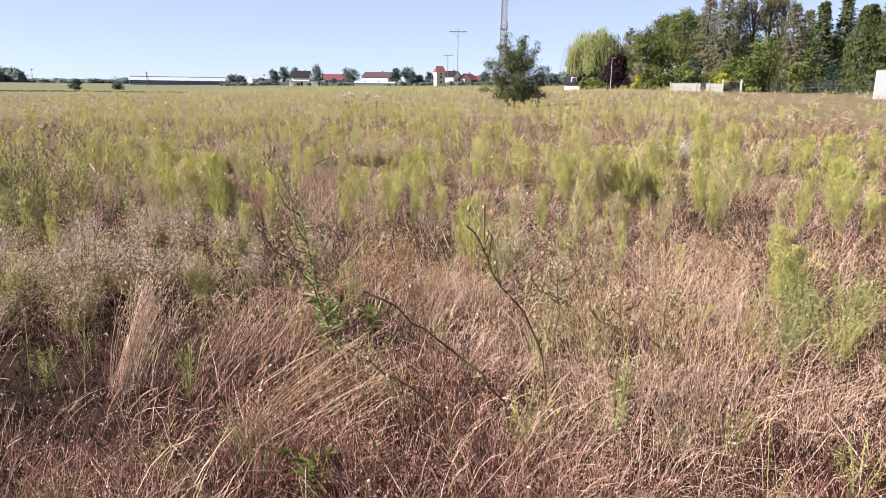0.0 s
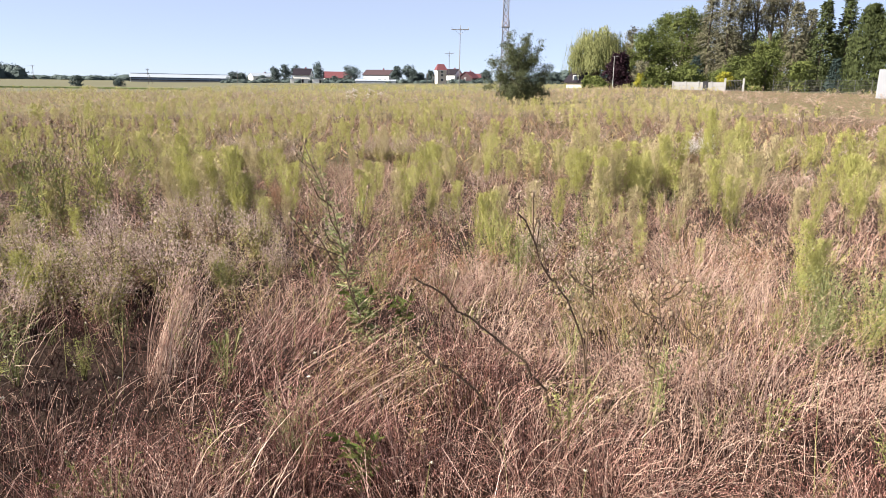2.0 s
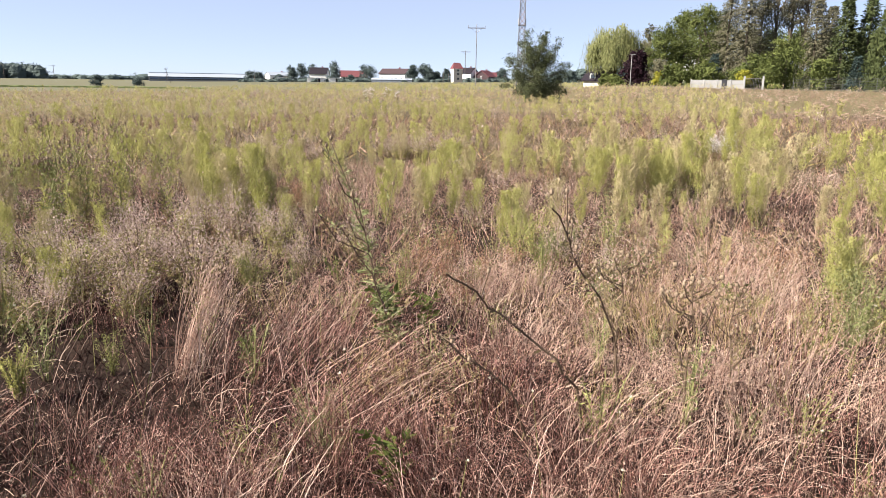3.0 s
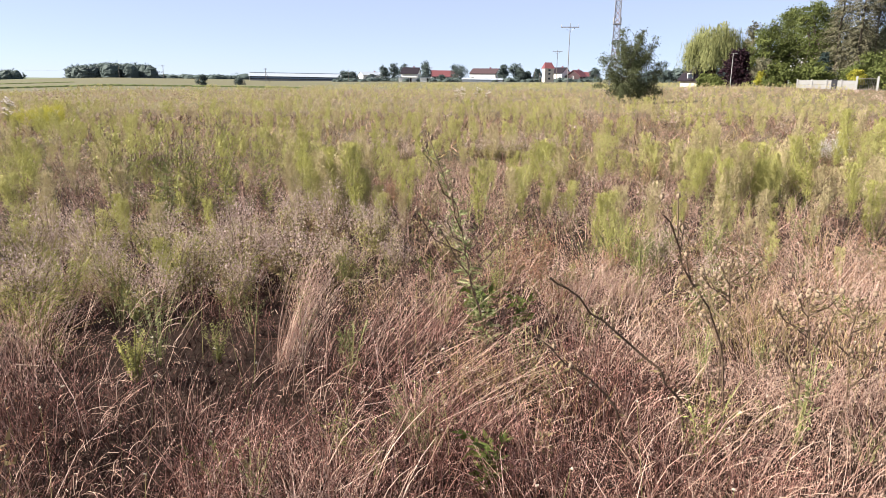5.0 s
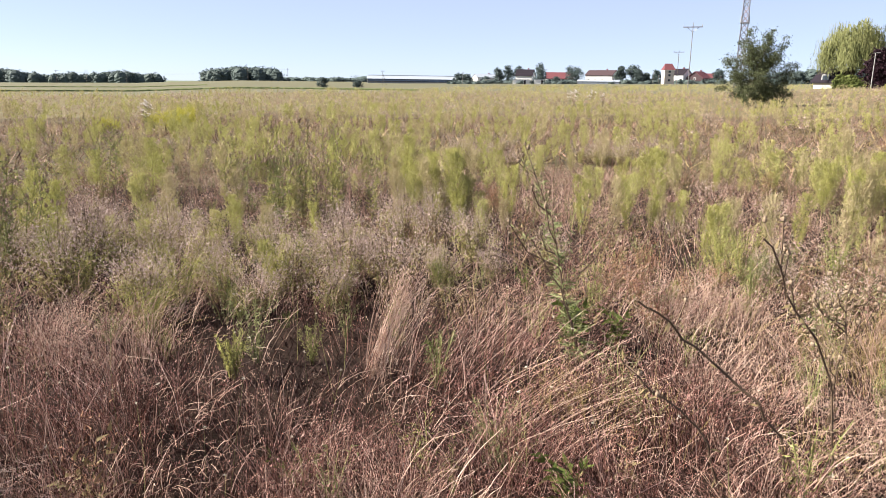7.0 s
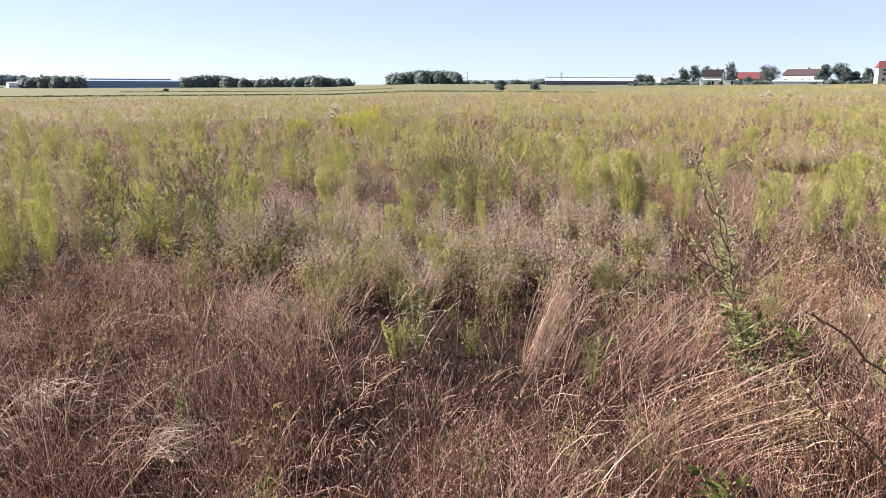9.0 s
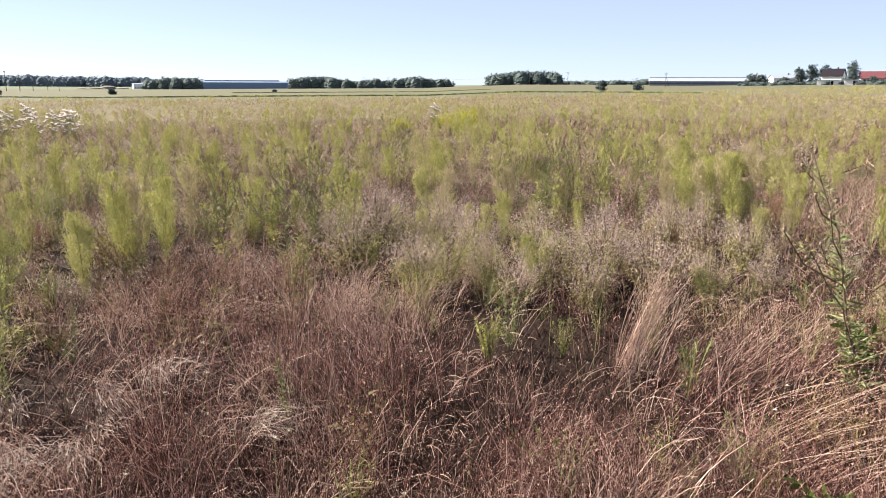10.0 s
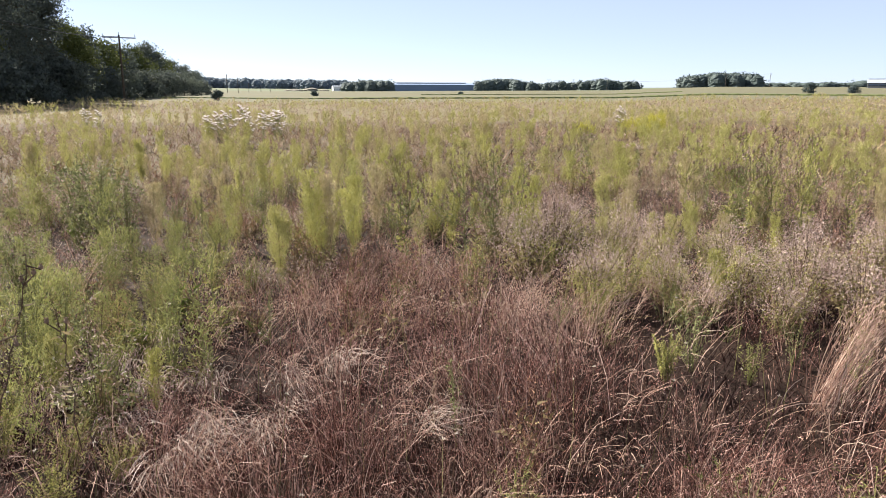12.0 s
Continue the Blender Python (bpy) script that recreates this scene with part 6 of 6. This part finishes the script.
    protos = [fleabane(rng, 0.80 + 0.08 * i, 3000, 20, 7, 0.0080, 0.038, 0.008, 1.1, (M_FLEA, M_FLEAGREEN, M_FLEABUFF, M_FLEAGREEN)[i], 0.06) for i in range(4)]
    for i, p in enumerate(protos):
        planted("fleabane_plant", p, flea, "weed", spots[i::4], rng, "fleabane plants")
    for i in range(4):
        p = fleabane(rng, 0.84 + 0.06 * i, 1300, 8, 6, 0.0125, 0.052, 0.010, 1.2, (M_FLEA, M_FLEAGREEN, M_FLEA, M_FLEABUFF)[i])
        planted("fleabane_plant", p, flea, "weed", back[i::4], rng, "fleabane plants")
    shrub = "dry grey-pink weed with a haze of seed heads"
    spots = [(-3.24, 5.67, 1.1), (-3.13, 6.26, 1.1), (-3.6, 5.4, 1.05), (-2.7, 5.7, 1.0), (-2.4, 6.2, 1.0), (-3.0, 5.1, 1.05), (-3.52, 4.72, 1.0), (-4.4, 5.22, 1.1), (-4.24, 6.0, 1.05), (-3.27, 5.85, 1.1), (-4.8, 5.7, 1.05), (-4.0, 4.9, 1.0), (-4.7, 4.7, 1.0),
             (-5.2, 5.3, 1.1), (-5.7, 5.0, 1.05), (-6.14, 5.67, 1.1), (-6.6, 5.2, 1.05), (-5.5, 5.9, 1.0), (-6.6, 5.86, 1.1), (-7.2, 5.4, 1.0), (-5.3, 4.3, 0.95), (-6.3, 4.6, 1.0), (-4.3, 4.3, 0.9), (-3.9, 6.7, 1.0), (-2.0, 6.6, 0.9), (-2.4, 7.2, 0.95), (-1.6, 7.3, 0.85),
             (-3.0, 7.4, 1.0), (-3.5, 7.6, 1.0), (-5.0, 14.8, 1.2), (-4.5, 15.4, 1.2), (-5.6, 15.2, 1.2), (-2.1, 16.5, 1.2), (-1.6, 17.2, 1.2), (-2.7, 17.0, 1.2), (1.0, 6.8, 0.7), (0.6, 7.2, 0.75)]
    for i in range(3):
        planted("seeding_weed", seed_shrub(rng, 0.74, 0.36, 64, 38, 0.014, None, (0.2, 1.1, 0.6)[i], fine=0.55), shrub, "weed", spots[i::3], rng, "seeding weeds", 0.7, 1.22)
    # thistles
    dark = "brown dried thistle with many small round heads"
    spots = [(-5.75, 8.07, 1.0), (-5.6, 8.3, 1.05), (-5.45, 8.43, 1.0), (-5.3, 8.2, 0.95), (-5.2, 8.78, 1.0), (-5.0, 8.5, 0.9), (-4.83, 9.46, 0.95), (-4.7, 9.1, 0.9), (-6.1, 8.5, 1.05), (-6.3, 8.1, 0.95), (-6.76, 3.65, 1.05), (-6.6, 3.6, 0.9), (-6.26, 4.5, 1.0), (-6.3, 5.01, 1.05), (-6.1, 4.8, 0.95), (-6.45, 4.7, 0.9),
             (-5.9, 8.9, 0.9), (-5.5, 9.1, 1.0), (-6.5, 8.7, 0.9), (-5.1, 8.1, 0.85), (-6.0, 7.7, 0.9), (-5.4, 7.8, 0.8), (-4.5, 8.7, 0.8), (-6.7, 8.4, 1.0), (-9.5, 8.6, 1.0), (-10.2, 9.6, 1.0), (-11.0, 10.0, 1.0), (-7.7, 12.9, 1.1), (-8.2, 13.6, 1.1), (-5.3, 1.2, 0.8)]
    spots += [(-5.7 + 0.55 * rng.normal(), 8.5 + 0.5 * rng.normal(), rng.uniform(0.75, 1.05)) for _ in range(16)]
    spots += [(-6.5 + 0.3 * rng.normal(), 4.5 + 0.5 * rng.normal(), rng.uniform(0.75, 1.0)) for _ in range(6)]
    spots += [(-9.9 + 0.6 * rng.normal(), 9.2 + 0.6 * rng.normal(), rng.uniform(0.8, 1.05)) for _ in range(6)]
    for i in range(3):
        planted("dried_thistle", thistle(rng, 1.10 + 0.1 * i, 7, 70, rng.normal(0.06, 0.08, 2), 0.0145, False, M_FLEAGREEN if i else M_SAGE, False, 0.08), dark, "thistle", spots[i::3], rng, "dried thistles")
    for i, (x, y, z) in enumerate(((-6.55, 3.56, 0.0), (-6.19, 4.12, 0.0), (-6.14, 4.5, 0.0))):
        planted_straight("branching_thistle", thistle(rng, 1.0 + 0.12 * i, 15, 60, (0.05 - 0.1 * i, 0.03), 0.0135, False, M_SAGE, False, 0.085, 1.7), "wide-branching thistle with brownish heads above rusty grass", "thistle", (x, y))
    planted("low_weed", green_bush(rng, 0.32, 0.24, 800, 0.026, 0.005, M_SAGE, 26), "low soft grey-green weed spreading in the dry grass", "weed", [(-0.94, 3.28, 0.9), (-0.78, 3.1, 0.8), (-4.1, 3.7, 0.9), (-3.9, 3.85, 0.7)], rng, "low weeds")
    tall = thistle(np.random.default_rng(8), 1.54, 12, 230, (-0.58, 0.26), 0.0125, False, M_THISTLE, True, 0.100, 1.45, 1.25)
    planted_straight("tall_thistle", tall, "tall pale green spiny thistle with brown bare tip", "thistle", (-0.72, 4.70))
    sage = green_bush(rng, 0.95, 0.36, 900, 0.05, 0.014, M_SAGE, 40)
    sage["seed_haze"] = seed_shrub(rng, 1.0, 0.36, 30, 8, 0.014)["seed_haze"]
    planted("sage_bush", sage, "tall bushy blue-green weed with silvery leaves", "weed", [(-9.1, 0.8, 1.25), (-8.9, 1.05, 1.1), (-9.4, 0.6, 1.15), (-6.9, -0.1, 0.8), (0.6, 7.3, 0.55), (0.45, 7.1, 0.5), (2.85, 5.6, 0.62), (2.75, 5.2, 0.6), (3.1, 5.3, 0.65), (2.5, 4.9, 0.5)], rng, "sage bushes")
    planted("green_weed", green_bush(rng, 0.60, 0.32, 1700, 0.026, 0.0055, M_FLEAGREEN, 44), "bushy soft green weed among grey seeding stalks", "weed",
            [(-3.1, 5.45, 0.8), (-5.8, 5.75, 1.1), (-6.9, 5.0, 1.0), (-3.5, 6.5, 0.9), (-4.9, 5.1, 0.9), (-4.6, 6.2, 1.0), (-3.6, 4.6, 0.6), (-5.4, 0.0, 0.9), (-6.2, 0.9, 0.9), (-5.0, 0.6, 0.8), (-7.6, 1.8, 0.9), (-5.6, -0.5, 0.9), (0.35, 7.6, 1.1), (0.15, 7.35, 1.1), (2.1, 5.7, 0.5), (2.9, 5.0, 0.8), (3.3, 5.6, 0.9), (3.26, 6.6, 1.0),
             (-4.3, -0.25, 0.7), (-4.75, -0.05, 0.8), (-3.95, -0.3, 0.6), (-3.55, -0.55, 0.6), (-4.9, 0.4, 0.7), (-5.6, 0.5, 0.8), (-6.4, 0.2, 0.9), (-6.6, 1.5, 0.8), (-2.05, 1.15, 0.4), (-3.2, -0.1, 0.55), (-3.65, 0.0, 0.6), (-3.4, 0.2, 0.45), (-4.1, 0.2, 0.6),
             (-3.97, 3.95, 0.9), (-4.21, 4.56, 0.9), (-5.14, 4.39, 0.8), (-3.89, 4.83, 0.8), (-3.71, 5.3, 0.9), (-3.6, 5.72, 0.9), (-5.52, 3.73, 0.8), (-5.52, 5.21, 0.9), (-7.15, 2.65, 0.9), (-7.96, 3.09, 0.9)], rng, "green weeds")
    planted("round_weed", green_bush(rng, 0.40, 0.14, 1500, 0.020, 0.0065, M_FLEAGREEN, 40), "small rounded pale green weed in brown grass", "weed", [(-2.82, 3.52, 0.95), (-1.88, 1, 0.6)], rng, "round weeds")
    planted("leafy_weed", green_bush(rng, 0.36, 0.13, 90, 0.10, 0.030, M_GREEN, 9), "small bright green broad-leaved weed", "weed", [(-0.43, 2.88, 0.9), (-0.88, 5.05, 1.1), (-0.58, 5.15, 0.9), (-1.73, 4.35, 0.6), (1.92, 5.85, 0.9), (0.92, 5.95, 0.8), (-5.63, 0.95, 1.0), (-5.03, 0.55, 0.9)], rng, "leafy weeds")
    planted("weed_spire", green_bush(rng, 0.66, 0.07, 190, 0.038, 0.008, M_SAGE, 5), "slender upright green weed spire", "weed", [(1.08, 3.60, 0.9), (3.07, 4.65, 1.1), (2.37, 4.55, 0.9), (-2.83, 1.85, 0.9), (-4.53, 0.25, 1.0), (-4.93, -0.15, 1.1), (-5.23, 0.85, 0.9), (-4.13, 0.85, 0.8), (-5.83, -0.05, 1.2), (-4.83, 1.45, 0.8)], rng, "weed spires")
    down = thistle(rng, 1.1, 22, 50, (0.05, 0.0), 0.018, True, None, False, 0.11, 1.7)
    planted("downy_thistle", down, "thistle gone to seed with white downy heads", "thistle",
            [(-23.9, 6.3, 0.95), (-23.6, 6.8, 1.05), (-23.2, 7.3, 1.0), (-22.9, 7.9, 1.05), (-24.1, 5.8, 0.85), (-23.0, 6.7, 0.9), (-23.4, 7.7, 0.95), (-23.7, 6.0, 0.9), (-31.5, 2.9, 0.9), (-32.0, 3.4, 0.85), (-20.6, 21.0, 0.9),
             (-10.4, 52.0, 1.0), (-9.6, 53.5, 0.95), (-11.2, 53.0, 1.0), (-8.8, 52.5, 0.9)], rng, "downy thistles", 0.9, 1.1, 9.0)
    planted("dried_umbel", umbel(rng), "brown dried umbel flower with flat pale heads", "flower",
            [(13.62, 33.94, 1.0), (8.68, 23.83, 0.9), (10.57, 22.9, 1.0), (18.0, 42.0, 1.1), (9.3, 24.6, 0.85), (9.9, 26.0, 0.9), (11.3, 27.5, 1.0), (12.2, 30.0, 1.0), (12.9, 27.0, 0.9), (14.8, 34.5, 1.0), (12.6, 35.2, 1.0), (15.8, 37.5, 1.0), (10.9, 25.2, 0.85), (14.1, 30.8, 0.95), (11.8, 24.4, 0.9),
             (13.0, 32.2, 0.9), (16.6, 39.0, 1.0), (6.07, 42.5, 1.0), (6.6, 41.0, 1.0), (5.5, 43.5, 1.05), (7.0, 43.8, 1.0), (-7.8, 42.0, 1.0), (-7.1, 43.0, 1.0), (-8.5, 41.4, 1.05), (-6.5, 41.6, 0.95)], rng, "dried umbels", 0.9, 1.1, 6.0)
    dock = seed_shrub(rng, 0.75, 0.34, 60, 26, 0.016, M_DOCK, 0.02)
    planted("brown_dock", dock, "dark brown dried dock crowded with seeds", "weed", [(3.58, 12.85, 1.0), (3.15, 12.95, 0.85), (3.95, 13.0, 0.8), (-4.6, 7.2, 0.6), (1.25, 7.0, 0.6), (0.85, 6.7, 0.55)], rng, "brown docks")
    planted("pale_seed_weed", seed_shrub(rng, 0.8, 0.34, 40, 26, 0.018, M_FLUFF, 0.3), "weed with a haze of whitish seed heads", "weed", [(5.13, 17.8, 1.0), (4.8, 17.4, 0.9), (5.4, 18.3, 0.9)], rng, "pale seed weeds")
    planted("rusty_weed", rust_dock(rng, 0.44, 24, 28), "orange-brown dry weed with crowded seeds", "weed", [(2.69, 6.87, 1.0), (2.35, 6.9, 0.9), (3.0, 7.2, 0.9), (-0.55, 7.2, 1.0), (-0.5, 6.1, 1.0), (-0.2, 6.4, 0.9), (-0.8, 6.6, 1.0), (0.1, 6.9, 0.9), (-0.35, 5.7, 0.8), (-3.07, 9.4, 1.0), (-3.4, 10.9, 1.0), (-3.1, 9.9, 1.0), (-9.2, 2.2, 1.0), (-8.8, 2.5, 0.9), (-9.5, 2.6, 1.0), (-5.5, 2.4, 0.7)], rng, "rusty weeds")
    planted("stray_thistle", thistle(rng, 0.98, 12, 30, (0.05, 0.0), 0.0125, False, M_WITHER, True, 0.06, 1.5), "brown dead thistle with round heads on thin branches", "thistle", [(1.10, 3.70, 1.0), (0.78, 4.25, 0.9), (1.42, 3.95, 0.85)], rng, "stray thistles")
    gold = seed_shrub(rng, 0.95, 0.5, 50, 34, 0.04, M_GOLD, 0.3)
    del gold["withered_foliage"]
    planted("goldenrod", gold, "bright yellow flowering goldenrod", "flower", [(-19.0, 20.5, 1.0), (-18.6, 20.8, 1.0), (-19.4, 20.9, 0.9), (-20.7, 19.1, 0.8), (-20.4, 19.4, 0.8), (-22.0, 22.8, 0.8), (-21.5, 23.8, 1.0), (-21.3, 24.1, 1.0), (-19.2, 21.6, 1.0)], rng, "goldenrods")


def planted_straight(name, proto, label, category, spot):
    ob = thing(name, label, category, at=pose(spot[0], spot[1], -0.01))
    fill_in(ob, proto)


near_plants()


def thorn_branch(rng, points, r, label, heads=2):
    """A bent dead thistle stalk with thorns and withered leaves."""
    p = np.asarray(points, float)
    t = np.linspace(0, 1, len(p))
    u = np.linspace(0, 1, 14)
    q = np.stack([np.interp(u, t, p[:, i]) for i in range(3)], -1)
    q[1:-1] += rng.normal(0, 0.008, (12, 3))
    ob = thing("thistle_branch", label, "thistle", "bent thistle stalks", at=pose(*q[0]))
    g, lf = Geo(), Geo()
    q = q - q[0]
    g.add(*tube(q, np.interp(u, [0, 1], [r, r * 0.55]), 6))
    n = 130
    s = rng.uniform(0.02, 1, n)
    c = np.stack([np.interp(s, u, q[:, i]) for i in range(3)], -1)
    g.add(*leaves(c, rng.normal(size=(n, 3)), 0.022, 0.005, rng))
    n = 14
    s = rng.uniform(0.02, 1, n)
    c = np.stack([np.interp(s, u, q[:, i]) for i in range(3)], -1)
    lf.add(*leaves(c, rng.normal(size=(n, 3)) + (0, 0, -0.3), 0.06, 0.014, rng))
    for s in rng.uniform(0.55, 1, heads):
        c = np.array([np.interp(s, u, q[:, i]) for i in range(3)])
        e = c + rng.normal(0, 0.05, 3) + (0, 0, 0.06)
        g.add(*tube([c, e], [0.004, 0.003], 4))
        hd = Geo()
        knob(e, 0.011, rng, hd)
        part("flower_head", hd, M_HEAD, ob)
    part("stalk", g, M_TWIG, ob)
    tagged(part("foliage", lf, M_WITHER, ob), kind="stuff")


def straw_tuft(rng, x, y, h, lean, n, label, spread=0.16, w=0.005, plume=None, spikes=7, mat=None):
    ob = thing("straw_tuft", label, "grass", "straw tufts", at=pose(x, y, 0))
    b = np.concatenate([rng.normal(0, spread * 0.6, (n, 2)), np.zeros((n, 1))], -1)
    e = b * (1.5, 1.5, 1) + np.array([lean[0], lean[1], h]) * rng.uniform(0.65, 1.1, (n, 1)) + rng.normal(0, 0.06, (n, 3))
    g, s = Geo(), Geo()
    bend = np.stack([np.full(n, -0.05 * lean[0]), np.full(n, -0.05 * lean[1]), np.full(n, 0.025)], -1) + rng.normal(0, 0.02, (n, 3))
    g.add(*ribbons(b, e, bend, w, w * 0.6, 4, rng))
    k = np.repeat(np.arange(n), spikes)
    u = rng.uniform(0.7, 1.05, len(k))[:, None]
    s.add(*leaves(b[k] + (e - b)[k] * u + rng.normal(0, 0.012, (len(k), 3)), (e - b)[k] + rng.normal(0, 0.2, (len(k), 3)), 0.024, 0.0045, rng))
    tagged(part("straw", g, mat or M_STRAW, ob), kind="stuff")
    tagged(part("seed_haze", s, plume or M_SPIKE, ob), kind="stuff")


def feather_tuft(rng, x, y, h, turn, label):
    """Silky grass whose fine stems arch over to one side and hang down."""
    ob = thing("feather_grass", label, "grass", "feather grass tufts", at=pose(x, y, 0, rz=turn))
    n = 90
    b = np.concatenate([rng.normal(0, 0.05, (n, 2)), rng.uniform(0, 0.1, (n, 1))], -1)
    out = np.abs(rng.normal(0.15, 0.08, n))
    e = b + np.stack([out, rng.normal(0, 0.10, n), h * rng.uniform(0.25, 0.85, n)], -1)
    bend = np.stack([-0.15 * out, 0 * out, h * rng.uniform(0.12, 0.34, n)], -1)
    tagged(part("straw", Geo().add(*ribbons(b, e, bend, 0.0024, 0.0034, 5, rng)), M_FEATHER, ob), kind="stuff")


def stray_plants():
    rng = np.random.default_rng(37)
    BR = "bent dead thistle stalk with thorns over the grass"
    thorn_branch(rng, [(0.52, 3.45, 0.0), (0.45, 3.37, 0.38), (0.31, 3.31, 0.56), (0.14, 3.29, 0.70), (0.01, 3.25, 0.81), (-0.12, 3.08, 0.98), (-0.20, 2.94, 1.07)], 0.0075, BR)
    thorn_branch(rng, [(0.24, 3.25, 0.0), (0.13, 3.13, 0.42), (-0.02, 3.05, 0.58), (-0.14, 2.95, 0.68), (-0.24, 2.87, 0.82)], 0.006, BR)
    thorn_branch(rng, [(0.72, 3.6, 0.0), (0.68, 3.5, 0.5), (0.59, 3.40, 0.79), (0.45, 3.2, 1.03), (0.33, 3.05, 1.24), (0.26, 2.96, 1.38)], 0.006, BR, 5)
    thorn_branch(rng, [(-0.70, 4.7, 0.0), (-0.86, 4.6, 0.55), (-1.08, 4.5, 0.95)], 0.006, BR, 2)
    thorn_branch(rng, [(-3.53, -0.33, 0.0), (-3.50, -0.24, 0.57), (-3.47, -0.19, 0.76), (-3.44, -0.11, 1.03), (-3.41, -0.08, 1.22)], 0.0038, BR, 5)
    thorn_branch(rng, [(-3.50, 0.06, 0.0), (-3.47, 0.03, 0.52), (-3.44, 0.02, 0.79), (-3.41, 0.01, 0.94)], 0.0034, BR, 2)
    T = "tuft of pale straw leaning over in the wind"
    straw_tuft(rng, -2.02, 3.92, 0.76, (0.24, 0.12), 70, "tall tuft of pinkish feathered grass leaning over", 0.05, 0.0030, M_SPIKEPALE, 12, M_GRASSPALE)
    straw_tuft(rng, -1.95, 4.0, 0.62, (0.20, 0.10), 40, "tall tuft of pinkish feathered grass leaning over", 0.06, 0.0030, M_SPIKEPALE, 10, M_SPIKEPALE)
    for x, y, h, lx, n in ((-1.70, 4.25, 0.48, 0.34, 50), (-1.5, 4.05, 0.42, 0.22, 36), (-1.45, 4.5, 0.50, 0.36, 40), (-1.85, 3.85, 0.36, 0.18, 30), (-1.35, 3.75, 0.34, 0.28, 30), (-1.25, 4.75, 0.48, 0.18, 30), (-0.75, 2.9, 0.34, 0.16, 30)):
        straw_tuft(rng, x, y, h, (lx, -0.04), n, T, 0.28, 0.0030, M_SPIKE, 5, M_GRASS if n < 40 else M_GRASSPALE)
    straw_tuft(rng, -1.00, 3.40, 0.48, (0.66, 0.52), 26, T, 0.20, 0.0036, M_SPIKEPALE, 3)
    straw_tuft(rng, -0.80, 3.25, 0.40, (0.60, 0.42), 22, T, 0.18, 0.0034, M_SPIKEPALE, 3)
    straw_tuft(rng, -0.62, 3.50, 0.34, (0.50, 0.30), 18, T, 0.18, 0.0034, M_SPIKEPALE, 3)
    straw_tuft(rng, 1.9, 7.4, 0.42, (-0.5, 0.1), 70, T, 0.4, 0.004, M_SPIKEPALE, 4)
    straw_tuft(rng, 3.2, 7.6, 0.42, (-0.4, 0.1), 70, T, 0.4, 0.004, M_SPIKEPALE, 4)
    F = "low tuft of silvery feathered grass bent by the wind"
    for x, y, h, a in ((-4.17, 0.83, 0.24, -20), (-4.0, 1.65, 0.26, 10), (-3.9, 1.3, 0.24, -10), (-3.55, 1.13, 0.20, 0), (-3.37, 0.92, 0.20, -30), (-3.6, 0.70, 0.20, -15), (-3.35, 0.56, 0.2, 20), (-6.4, 1.86, 0.30, 0), (-3.0, 1.75, 0.2, 30), (-4.3, 0.46, 0.22, 15), (-4.75, 0.4, 0.24, -25), (-3.82, 0.28, 0.2, 5), (-3.3, 0.40, 0.18, -10), (-4.45, 0.02, 0.22, 25), (-5.2, 0.75, 0.24, -5)):
        feather_tuft(rng, x, y, h, a, F)


stray_plants()
